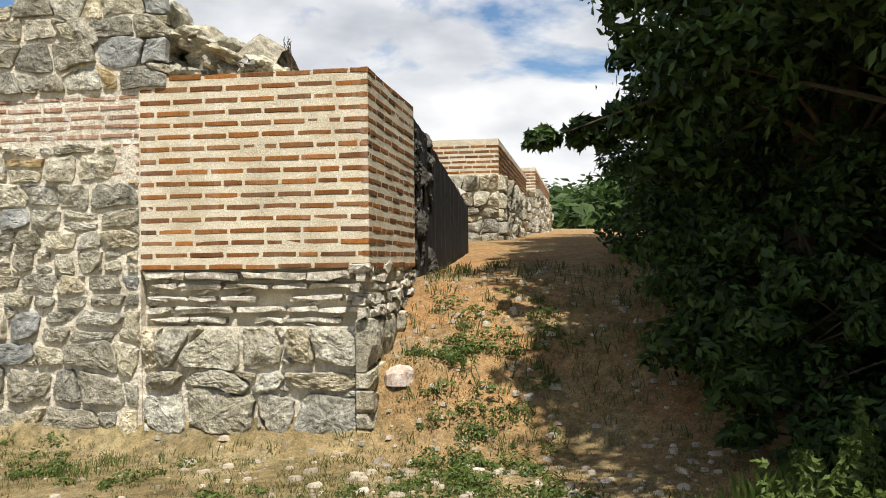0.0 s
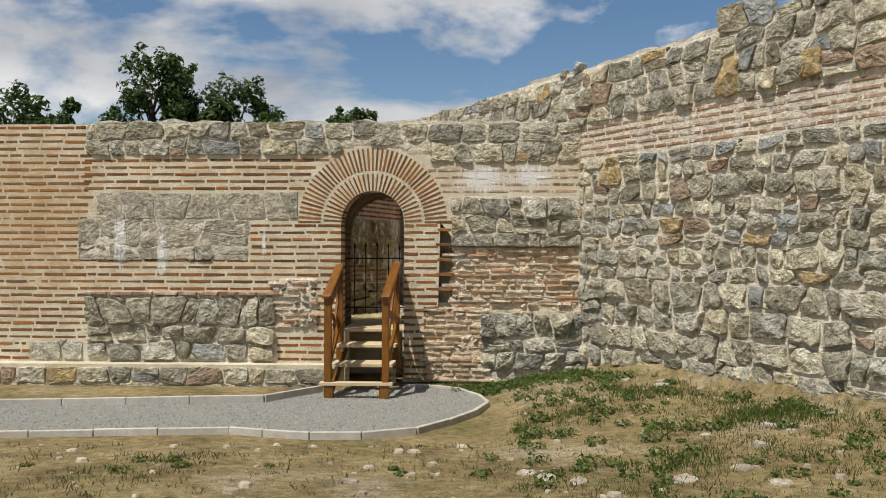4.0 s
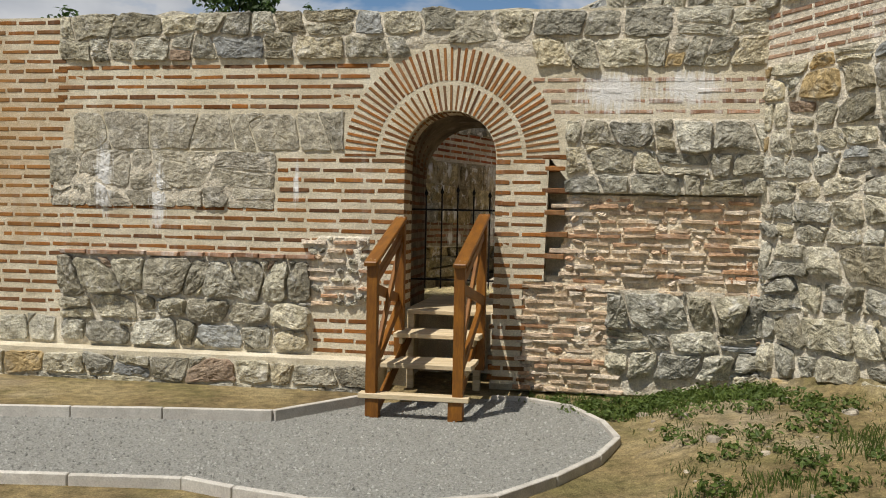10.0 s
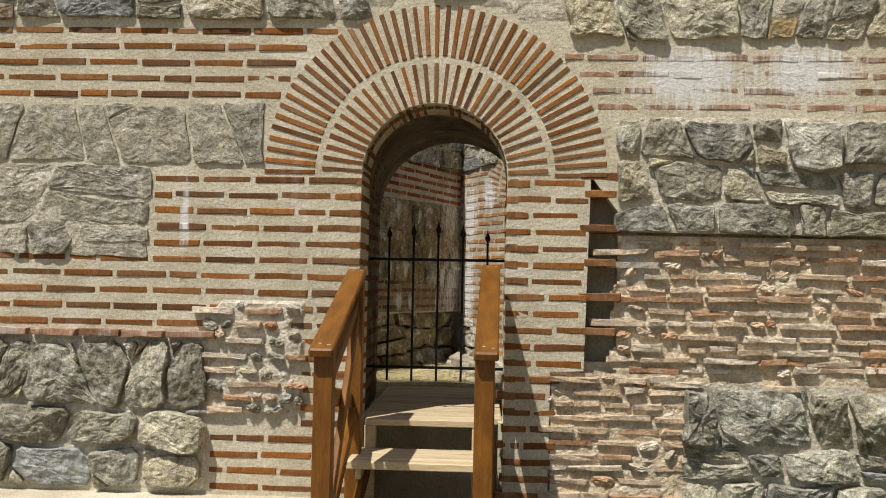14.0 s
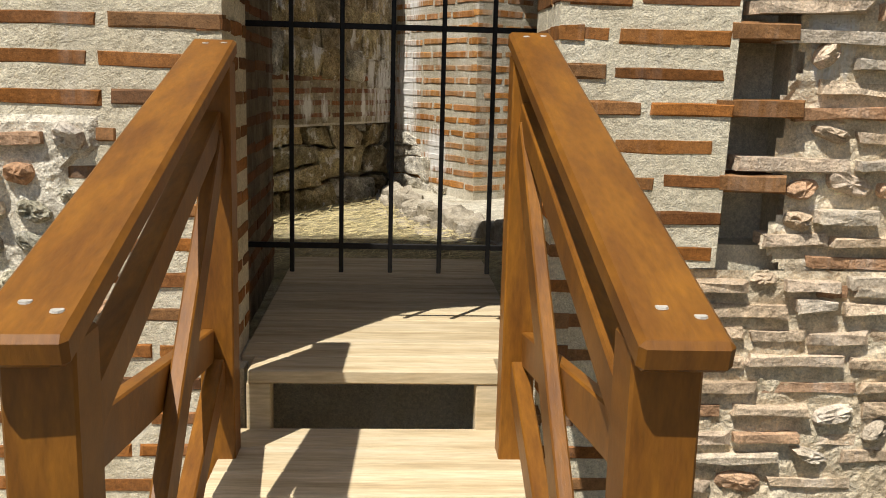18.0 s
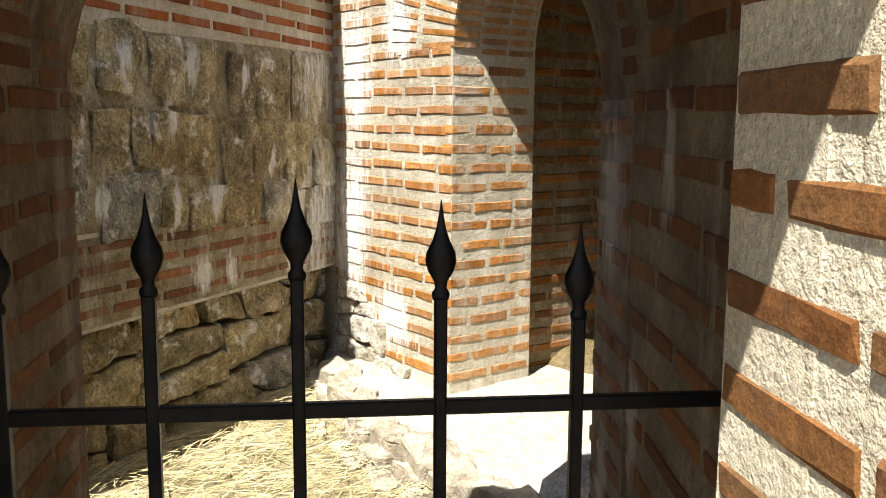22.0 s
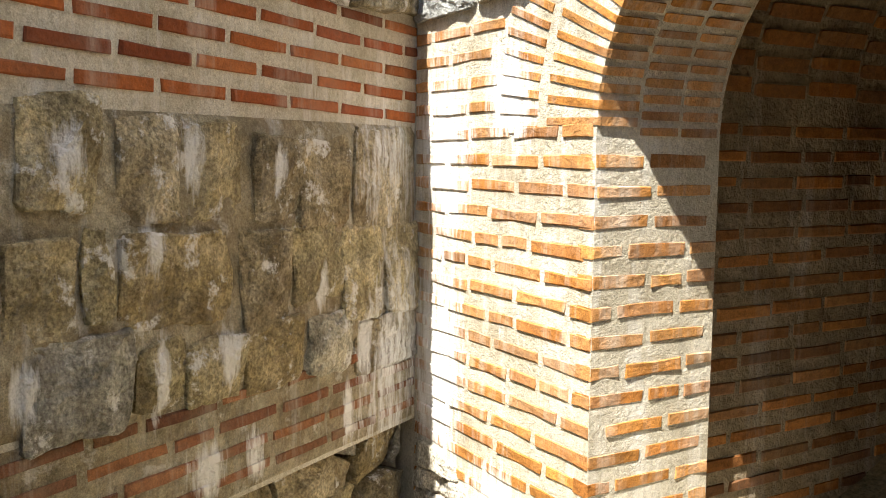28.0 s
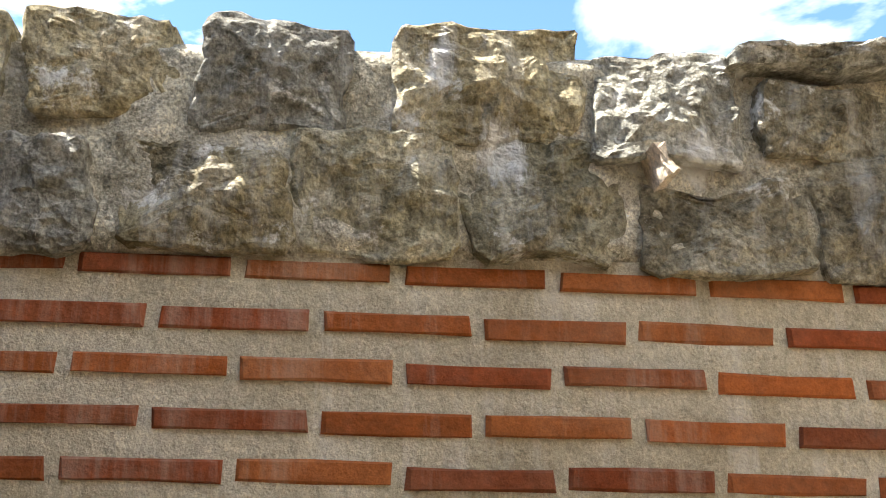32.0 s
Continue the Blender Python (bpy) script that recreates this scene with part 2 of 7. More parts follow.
MORTAR_STAINED = material("stained_olive_mortar", [(0.20, 0.165, 0.10), (0.31, 0.265, 0.175), (0.43, 0.385, 0.28)], 5.0, 0.95, bump=0.8, bump_scale=60, streaks=0.35, streak_scale=2.4, streak_from=0.53, dirt=0.5, dirt_scale=3.5, dirt_color=(0.19, 0.12, 0.06), coarse=0.7, grit=0.5, crust=0.35, runs=YARD_RUNS)
MORTAR_CREST = material("crumbling_crest_mortar", [(0.40, 0.36, 0.27), (0.54, 0.50, 0.40), (0.70, 0.66, 0.56)], 7.0, 0.95, bump=1.0, bump_scale=48, streaks=0.2, dirt=0.3, dirt_scale=6.0, dirt_color=(0.22, 0.185, 0.12), coarse=0.9, grit=0.8, crust=0.6, runs=YARD_RUNS)
MORTAR_GREY = material("grey_bedding_mortar", [(0.58, 0.52, 0.41), (0.74, 0.68, 0.56)], 4.0, 0.95, bump=0.9, bump_scale=45, dirt=0.3, dirt_color=(0.26, 0.22, 0.16), coarse=0.7, grit=0.5)
BRICK_TINTS = [(0.215, 0.088, 0.023), (0.275, 0.117, 0.030), (0.16, 0.07, 0.024), (0.235, 0.115, 0.042), (0.12, 0.064, 0.033), (0.30, 0.118, 0.026), (0.205, 0.115, 0.052)]
BRICK = material("thin_brick", [(0.17, 0.065, 0.022), (0.29, 0.115, 0.035)], 9.0, 0.88, bump=0.3, bump_scale=110, bump_distance=0.01, vary=0.28, tints=BRICK_TINTS, streaks=0.12, dirt=0.12, dirt_color=(0.46, 0.37, 0.26), coarse=0.15, grit=0.55, runs=GATE_RUNS, rust=GATE_RUST)
BRICK_ISLAND = material("thin_brick_far", [(0.17, 0.065, 0.022), (0.29, 0.115, 0.035)], 9.0, 0.88, bump=0.3, bump_scale=110, bump_distance=0.01, vary=0.28, tints=BRICK_TINTS, island=True, streaks=0.12, dirt=0.12, dirt_color=(0.46, 0.37, 0.26), coarse=0.3, grit=0.55, runs=GATE_RUNS, rust=GATE_RUST)
# passage bricks: darker tints that carry the shade inside the passage
SHADED_TINTS = [(0.16, 0.06, 0.022), (0.21, 0.08, 0.026), (0.12, 0.05, 0.022), (0.18, 0.085, 0.036)]
BRICK_SHADED = material("grimy_brick", [(0.09, 0.036, 0.016), (0.16, 0.065, 0.026)], 9.0, 0.85, bump=0.4, bump_scale=60, vary=0.25, tints=SHADED_TINTS, streaks=0.35, streak_color=(0.4, 0.35, 0.28), dirt=0.3, dirt_color=(0.06, 0.045, 0.03), coarse=0.3, grit=0.3, runs=PASSAGE_RUNS, run_color=(0.42, 0.39, 0.34))
BRICK_SHADED_ISLAND = material("grimy_brick_far", [(0.09, 0.036, 0.016), (0.16, 0.065, 0.026)], 9.0, 0.85, bump=0.4, bump_scale=60, vary=0.25, tints=SHADED_TINTS, island=True, streaks=0.35, streak_color=(0.4, 0.35, 0.28), dirt=0.3, dirt_color=(0.06, 0.045, 0.03), coarse=0.3, grit=0.3)
BAND_TINTS = [(0.30, 0.165, 0.095), (0.35, 0.20, 0.12), (0.26, 0.15, 0.095), (0.36, 0.24, 0.16)]
BRICK_BAND = material("worn_band_brick", [(0.25, 0.14, 0.085), (0.36, 0.22, 0.14)], 9.0, 0.9, bump=0.45, bump_scale=70, vary=0.25, tints=BAND_TINTS, streaks=0.7, streak_from=0.49, dirt=0.35, dirt_color=(0.46, 0.37, 0.27), coarse=0.3, grit=0.4, runs=GATE_RUNS)
IN_TINTS = [(0.25, 0.068, 0.018), (0.30, 0.088, 0.022), (0.20, 0.046, 0.016), (0.29, 0.10, 0.03), (0.16, 0.048, 0.022), (0.23, 0.06, 0.018)]
BRICK_IN = material("orange_brick", [(0.20, 0.05, 0.015), (0.31, 0.09, 0.026)], 9.0, 0.75, bump=0.35, bump_scale=60, vary=0.24, tints=IN_TINTS, streaks=0.35, streak_color=(0.6, 0.53, 0.44), dirt=0.15, dirt_color=(0.52, 0.44, 0.33), coarse=0.25, grit=0.25)
BRICK_IN_ISLAND = material("orange_brick_far", [(0.20, 0.05, 0.015), (0.31, 0.09, 0.026)], 9.0, 0.75, bump=0.35, bump_scale=60, vary=0.24, tints=IN_TINTS, island=True, streaks=0.35, streak_color=(0.6, 0.53, 0.44), dirt=0.15, dirt_color=(0.52, 0.44, 0.33), coarse=0.25, grit=0.25)
BRICK_STAINED = material("stained_yard_brick", [(0.15, 0.06, 0.028), (0.25, 0.11, 0.055)], 9.0, 0.85, bump=0.45, bump_scale=60, vary=0.3, tints=[(0.20, 0.08, 0.035), (0.15, 0.065, 0.035), (0.24, 0.115, 0.055), (0.27, 0.12, 0.05)], streaks=0.5, streak_scale=2.4, streak_from=0.53, streak_color=(0.5, 0.44, 0.36), dirt=0.45, dirt_scale=4.0, dirt_color=(0.30, 0.24, 0.16), coarse=0.3, grit=0.5, runs=YARD_RUNS)
MORTAR_TOP = material("weathered_wall_top", [(0.22, 0.20, 0.15), (0.36, 0.33, 0.26), (0.46, 0.42, 0.34)], 6.0, 0.95, bump=1.0, bump_scale=35, dirt=0.4, dirt_color=(0.16, 0.15, 0.09), coarse=0.9)
SUN_TINTS = [(0.40, 0.178, 0.04), (0.34, 0.14, 0.032), (0.45, 0.22, 0.06), (0.38, 0.20, 0.075), (0.28, 0.13, 0.045)]
BRICK_SUN = material("yard_brick", [(0.32, 0.12, 0.03), (0.44, 0.19, 0.055)], 9.0, 0.85, bump=0.4, bump_scale=60, vary=0.22, tints=SUN_TINTS, streaks=0.6, streak_from=0.5, streak_color=(0.62, 0.55, 0.45), dirt=0.3, dirt_color=(0.52, 0.44, 0.33), coarse=0.25, grit=0.45, runs=YARD_RUNS)
BRICK_SUN_ISLAND = material("yard_brick_far", [(0.32, 0.12, 0.03), (0.44, 0.19, 0.055)], 9.0, 0.85, bump=0.4, bump_scale=60, vary=0.22, tints=SUN_TINTS, island=True, streaks=0.6, streak_from=0.5, streak_color=(0.62, 0.55, 0.45), dirt=0.3, dirt_color=(0.52, 0.44, 0.33), coarse=0.25, grit=0.45, runs=YARD_RUNS)
# darker copy of the yard mortar, with the tunnel's shade in its colour
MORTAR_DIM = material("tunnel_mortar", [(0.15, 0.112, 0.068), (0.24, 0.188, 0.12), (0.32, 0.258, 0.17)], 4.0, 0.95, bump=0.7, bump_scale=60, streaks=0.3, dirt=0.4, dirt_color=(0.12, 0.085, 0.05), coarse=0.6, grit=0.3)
# passage mortar: some dirt, and the shade of the passage put into the colour
MORTAR_SHADED = material("grimy_passage_mortar", [(0.11, 0.082, 0.052), (0.19, 0.15, 0.10), (0.28, 0.225, 0.155)], 4.0, 0.95, bump=0.8, bump_scale=50, streaks=0.45, streak_color=(0.5, 0.45, 0.37), dirt=0.4, dirt_color=(0.09, 0.065, 0.04), coarse=0.7, grit=0.3, runs=PASSAGE_RUNS, run_color=(0.42, 0.39, 0.34))
CAP_TINTS = [(0.38, 0.335, 0.21), (0.44, 0.39, 0.25), (0.28, 0.24, 0.165), (0.42, 0.34, 0.18), (0.33, 0.26, 0.13), (0.31, 0.31, 0.285), (0.26, 0.265, 0.265)]
TAR = material("tarred_board", [(0.014, 0.014, 0.013), (0.03, 0.028, 0.025)], 6, 0.8, bump=0.4, bump_scale=30)
STONE_TINTS = [(0.377, 0.350, 0.259), (0.439, 0.400, 0.287), (0.316, 0.310, 0.264), (0.469, 0.420, 0.287), (0.377, 0.340, 0.228), (0.393, 0.380, 0.314), (0.500, 0.455, 0.337), (0.286, 0.275, 0.218), (0.428, 0.360, 0.218)]
FIELD = [(0.20, 0.187, 0.145), (0.40, 0.375, 0.30), (0.66, 0.625, 0.515)]
STONE = material("field_stone", FIELD, 9.0, 0.9, bump=0.8, bump_distance=0.03, bump_scale=34, vary=0.38, tints=STONE_TINTS, streaks=0.2, dirt=0.3, dirt_color=(0.13, 0.12, 0.08), coarse=0.7, grit=0.8, crust=0.45, tint_mix=0.52)
STONE_ISLAND = material("field_stone_far", FIELD, 9.0, 0.9, bump=0.8, bump_distance=0.03, bump_scale=34, vary=0.38, tints=STONE_TINTS, island=True, streaks=0.2, dirt=0.3, dirt_color=(0.13, 0.12, 0.08), coarse=0.7, grit=0.8, crust=0.45, tint_mix=0.52)
WASH_TINTS = [(0.36, 0.325, 0.245), (0.41, 0.375, 0.29), (0.33, 0.30, 0.23), (0.39, 0.36, 0.295), (0.30, 0.275, 0.21)]
STONE_WASH = material("limed_stone", [(0.26, 0.235, 0.18), (0.40, 0.37, 0.29), (0.54, 0.50, 0.41)], 8.0, 0.92, bump=0.9, bump_distance=0.025, bump_scale=30, vary=0.18, tints=WASH_TINTS, streaks=0.3, streak_from=0.52, streak_scale=1.6, dirt=0.3, dirt_color=(0.3, 0.26, 0.18), coarse=0.8, grit=0.7, crust=0.3, tint_mix=0.5, runs=GATE_RUNS)
IN_STONE_TINTS = [(0.40, 0.33, 0.175), (0.47, 0.39, 0.225), (0.26, 0.205, 0.13), (0.47, 0.375, 0.20), (0.38, 0.275, 0.12), (0.37, 0.365, 0.32), (0.30, 0.31, 0.315), (0.17, 0.125, 0.075)]
STONE_IN = material("olive_stone", [(0.16, 0.13, 0.07), (0.34, 0.295, 0.18), (0.55, 0.49, 0.35)], 8.0, 0.9, bump=1.0, bump_distance=0.03, bump_scale=24, vary=0.25, tints=IN_STONE_TINTS, streaks=0.12, streak_scale=2.3, streak_from=0.54, dirt=0.75, dirt_scale=5.0, dirt_color=(0.10, 0.068, 0.032), coarse=0.7, grit=0.8, crust=0.85, tint_mix=0.5, runs=YARD_RUNS)
STONE_IN_ISLAND = material("olive_stone_far", [(0.16, 0.13, 0.07), (0.34, 0.295, 0.18), (0.55, 0.49, 0.35)], 8.0, 0.9, bump=1.0, bump_distance=0.03, bump_scale=24, vary=0.25, tints=IN_STONE_TINTS, island=True, streaks=0.12, streak_scale=2.3, streak_from=0.54, dirt=0.75, dirt_scale=5.0, dirt_color=(0.10, 0.068, 0.032), coarse=0.7, grit=0.8, crust=0.85, tint_mix=0.5, runs=YARD_RUNS)
STONE_CAP = material("weathered_crest_stone", [(0.15, 0.135, 0.095), (0.32, 0.295, 0.22), (0.56, 0.53, 0.44)], 8.0, 0.9, bump=1.0, bump_distance=0.03, bump_scale=26, vary=0.22, tints=CAP_TINTS, streaks=0.35, streak_scale=2.6, streak_from=0.52, dirt=0.6, dirt_scale=5.0, dirt_color=(0.10, 0.08, 0.045), coarse=0.8, grit=0.85, crust=0.9, tint_mix=0.5, runs=YARD_RUNS)
STONE_CAP_ISLAND = material("weathered_crest_stone_far", [(0.15, 0.135, 0.095), (0.32, 0.295, 0.22), (0.56, 0.53, 0.44)], 8.0, 0.9, bump=1.0, bump_distance=0.03, bump_scale=26, vary=0.22, tints=CAP_TINTS, island=True, streaks=0.35, streak_scale=2.6, streak_from=0.52, dirt=0.6, dirt_scale=5.0, dirt_color=(0.10, 0.08, 0.045), coarse=0.8, grit=0.85, crust=0.9, tint_mix=0.5, runs=YARD_RUNS)
DARK_STONE = material("black_stained_stone", [(0.035, 0.033, 0.03), (0.08, 0.075, 0.065), (0.17, 0.16, 0.14)], 6.0, 0.9, bump=0.8, bump_scale=28, vary=0.3, coarse=0.7, grit=0.5)
OCHRE = material("ochre_stone", [(0.33, 0.25, 0.13), (0.43, 0.32, 0.16), (0.40, 0.35, 0.26)], 8.0, 0.9, bump=0.8, bump_scale=28, dirt=0.3, coarse=0.6)
RUST = material("rusty_stone", [(0.28, 0.20, 0.14), (0.36, 0.28, 0.205)], 7.0, 0.9, bump=0.8, bump_scale=28, vary=0.2, dirt=0.3, coarse=0.6)
SLATE = material("bluish_stone", [(0.24, 0.245, 0.235), (0.35, 0.355, 0.335)], 6.0, 0.85, bump=0.7, bump_scale=28, vary=0.2, coarse=0.6)
RUBBLE_TINTS = [(0.54, 0.33, 0.19), (0.64, 0.51, 0.36), (0.66, 0.58, 0.45), (0.47, 0.25, 0.12), (0.70, 0.62, 0.50), (0.60, 0.46, 0.31), (0.62, 0.50, 0.37)]
TILE_RUBBLE = material("broken_tile", [(0.42, 0.27, 0.18), (0.58, 0.46, 0.35)], 9.0, 0.95, bump=0.8, bump_scale=40, vary=0.2, tints=RUBBLE_TINTS, streaks=0.3, coarse=0.5)
WOOD = material("stained_wood", [(0.13, 0.046, 0.005), (0.25, 0.098, 0.008)], 2.0, 0.48, bump=0.15, bump_scale=12, squash=(9, 2.0, 2.0), bump_distance=0.006, vary=0.1)
WOOD.node_tree.nodes["Principled BSDF"].inputs["Specular IOR Level"].default_value = 0.4
PLANK = material("raw_pine", [(0.42, 0.32, 0.185), (0.56, 0.455, 0.29), (0.62, 0.52, 0.36)], 1.6, 0.7, bump=0.2, bump_scale=10, squash=(1.2, 12, 12), vary=0.12, dirt=0.2, dirt_color=(0.3, 0.22, 0.13), bump_distance=0.004)
IRON = material("black_iron", [(0.012, 0.012, 0.013), (0.02, 0.019, 0.018)], 20, 0.45, 0.6, bump=0.2, bump_scale=90, bump_distance=0.003)
CONCRETE = material("kerb_concrete", [(0.42, 0.39, 0.34), (0.55, 0.52, 0.46)], 8, 0.9, bump=0.4, bump_scale=90, vary=0.08, dirt=0.25, dirt_color=(0.3, 0.24, 0.17))
ASPHALT = material("path_paving", [(0.17, 0.165, 0.16), (0.23, 0.225, 0.215)], 12, 0.95, bump=0.4, bump_scale=80)
BARK = material("bark", [(0.06, 0.045, 0.03), (0.12, 0.09, 0.06)], 10, 0.95, bump=0.8, bump_scale=25, squash=(1, 1, 0.3))
BIN_YELLOW = material("yellow_wood", [(0.42, 0.22, 0.03), (0.5, 0.27, 0.04)], 12, 0.6, bump=0.1, bump_scale=30)
GRAVEL_BED = material("gravel_bed", [(0.21, 0.205, 0.18), (0.31, 0.305, 0.27), (0.37, 0.365, 0.33)], 45, 0.95, bump=1.0, bump_scale=110, bump_distance=0.02)
GRAVEL = material("grey_gravel", [(0.20, 0.195, 0.172), (0.37, 0.365, 0.33)], 30, 0.95, bump=0.4, bump_scale=120, vary=0.35, island=True)
PEBBLE = material("loose_stones", [(0.30, 0.25, 0.18), (0.44, 0.385, 0.30)], 12, 0.95, bump=0.5, bump_scale=60, vary=0.3, island=True)


def leaf_material(name, dark, light):
    m = bpy.data.materials.new(name)
    m.use_nodes = True
    n, l = m.node_tree.nodes, m.node_tree.links
    b = n["Principled BSDF"]
    g = n.new("ShaderNodeNewGeometry")
    r = n.new("ShaderNodeValToRGB")
    r.color_ramp.elements[0].color = (*dark, 1)
    r.color_ramp.elements[1].color = (*light, 1)
    l.new(g.outputs["Random Per Island"], r.inputs["Fac"])
    l.new(r.outputs["Color"], b.inputs["Base Color"])
    b.inputs["Roughness"].default_value = 0.55
    b.inputs["Specular IOR Level"].default_value = 0.3
    thin = n.new("ShaderNodeBsdfTranslucent")
    l.new(r.outputs["Color"], thin.inputs["Color"])
    mix = n.new("ShaderNodeMixShader")
    mix.inputs["Fac"].default_value = 0.4
    l.new(b.outputs["BSDF"], mix.inputs[1])
    l.new(thin.outputs["BSDF"], mix.inputs[2])
    l.new(mix.outputs["Shader"], n["Material Output"].inputs["Surface"])
    return m


LEAF_DARK = leaf_material("dark_leaf", (0.012, 0.026, 0.006), (0.095, 0.16, 0.038))
LEAF = leaf_material("leaf", (0.03, 0.06, 0.014), (0.075, 0.125, 0.03))
GRASS_LEAF = leaf_material("grass_blade", (0.05, 0.075, 0.016), (0.15, 0.16, 0.05))
GRASS_FRESH = leaf_material("fresh_grass", (0.055, 0.09, 0.018), (0.13, 0.18, 0.04))


def ground_material():
    m = bpy.data.materials.new("dry_soil")
    m.use_nodes = True
    n, l = m.node_tree.nodes, m.node_tree.links
    b = n["Principled BSDF"]
    b.inputs["Roughness"].default_value = 0.97
    b.inputs["Specular IOR Level"].default_value = 0.1
    g = n.new("ShaderNodeNewGeometry")

    def tex(s, d=6, r=0.6):
        t = n.new("ShaderNodeTexNoise")
        t.inputs["Scale"].default_value, t.inputs["Detail"].default_value, t.inputs["Roughness"].default_value = s, d, r
        l.new(g.outputs["Position"], t.inputs["Vector"])
        return t.outputs["Fac"]

    def ramp(f, stops):
        r = n.new("ShaderNodeValToRGB")
        while len(r.color_ramp.elements) < len(stops):
            r.color_ramp.elements.new(0.5)
        for e, (p, c) in zip(r.color_ramp.elements, stops):
            e.position, e.color = p, (*c, 1)
        l.new(f, r.inputs["Fac"])
        return r.outputs["Color"]

    def mix(a, c, f, kind="MIX"):
        x = n.new("ShaderNodeMix")
        x.data_type, x.blend_type = "RGBA", kind
        for s, v in (("A", a), ("B", c), ("Factor", f)):
            if isinstance(v, (tuple, float)):
                x.inputs[s].default_value = (*v, 1) if isinstance(v, tuple) else v
            else:
                l.new(v, x.inputs[s])
        return x.outputs["Result"]

    soil = ramp(tex(1.3), [(0.3, (0.17, 0.125, 0.065)), (0.5, (0.26, 0.20, 0.098)), (0.68, (0.35, 0.28, 0.15))])
    green = ramp(tex(0.9, 8, 0.7), [(0.50, (0, 0, 0)), (0.64, (0.55, 0.55, 0.55))])
    col = mix(soil, (0.13, 0.125, 0.045), green)
    pale = ramp(tex(0.55, 6, 0.65), [(0.55, (0, 0, 0)), (0.70, (0.7, 0.7, 0.7))])
    col = mix(col, (0.40, 0.34, 0.24), pale)
    # reddish earth on the bank behind the corner block
    sep = n.new("ShaderNodeSeparateXYZ")
    l.new(g.outputs["Position"], sep.inputs[0])
    side = n.new("ShaderNodeMapRange")
    side.inputs["From Min"].default_value, side.inputs["From Max"].default_value = 6.6, 8.6
    l.new(sep.outputs["X"], side.inputs["Value"])
    patch = ramp(tex(0.8, 6), [(0.35, (0.15, 0.15, 0.15)), (0.6, (0.9, 0.9, 0.9))])
    both = mix((0.0, 0.0, 0.0), patch, side.outputs[0])
    col = mix(col, (0.36, 0.205, 0.09), both)
    speck = ramp(tex(60, 6, 0.7), [(0.3, (0.55, 0.55, 0.55)), (0.7, (1.4, 1.4, 1.4))])
    col = mix(col, speck, 0.95, "MULTIPLY")
    clods = ramp(tex(9, 9, 0.75), [(0.36, (0.5, 0.5, 0.48)), (0.5, (1.0, 1.0, 1.0)), (0.64, (1.5, 1.48, 1.42))])
    col = mix(col, clods, 0.8, "MULTIPLY")
    l.new(col, b.inputs["Base Color"])
    bump = n.new("ShaderNodeBump")
    bump.inputs["Strength"].default_value, bump.inputs["Distance"].default_value = 0.9, 0.05
    l.new(tex(22, 9, 0.7), bump.inputs["Height"])
    l.new(bump.outputs["Normal"], b.inputs["Normal"])
    return m


LIME = material("limewashed_rubble", [(0.38, 0.345, 0.27), (0.54, 0.50, 0.42), (0.66, 0.62, 0.54)], 9, 0.95, bump=1.0, bump_scale=30, vary=0.15, coarse=0.9, dirt=0.35, dirt_color=(0.25, 0.21, 0.13))
PALE_ROCK = material("pale_rock", [(0.26, 0.225, 0.165), (0.38, 0.335, 0.26), (0.48, 0.43, 0.35)], 9, 0.95, bump=0.8, bump_scale=30, coarse=0.5, grit=0.4)
PALE_FLOOR = material("pale_dusty_floor", [(0.46, 0.41, 0.31), (0.56, 0.52, 0.42), (0.62, 0.58, 0.48)], 4, 0.97, bump=0.9, bump_scale=45, dirt=0.25, dirt_color=(0.34, 0.29, 0.18), coarse=0.5)
STRAW = material("straw_stalk", [(0.42, 0.34, 0.16), (0.62, 0.53, 0.30)], 30, 0.8, bump=0.0, vary=0.3, island=True)
SOIL = ground_material()
INNER_SOIL = material("straw_floor", [(0.22, 0.185, 0.10), (0.32, 0.275, 0.16), (0.41, 0.36, 0.24)], 5, 0.97, bump=0.9, bump_scale=45, dirt=0.3, dirt_color=(0.2, 0.2, 0.09), coarse=0.6)

# ---- builders ----
rng = random.Random(7)


def mesh_of(name, verts, faces, mat, smooth=False):
    me = bpy.data.meshes.new(name)
    me.from_pydata([tuple(v) for v in verts], [], faces)
    me.materials.append(mat)
    if smooth:
        me.polygons.foreach_set("use_smooth", [True] * len(me.polygons))
    me.update()
    return me


def solid(name, verts, faces, mat, parent=None, label="", smooth=False):
    ob = new(name, mesh_of(name, verts, faces, mat, smooth))
    if parent is not None:
        ob.parent = parent
    return tagged(ob, label)


def part(name, bm, mat, parent=None, label="", smooth=False):
    me = bpy.data.meshes.new(name)
    bm.normal_update()
    bm.to_mesh(me)
    bm.free()
    me.materials.append(mat)
    if smooth:
        me.polygons.foreach_set("use_smooth", [True] * len(me.polygons))
    ob = new(name, me)
    if parent is not None:
        ob.parent = parent
    return tagged(ob, label)


def thing(name, x, y, z, label, category, group=""):
    ob = new(name)
    ob.location = (x, y, z)
    return tagged(ob, label, category, group)


def structure(ob, label, category):
    return tagged(ob, label, category, kind="structure")


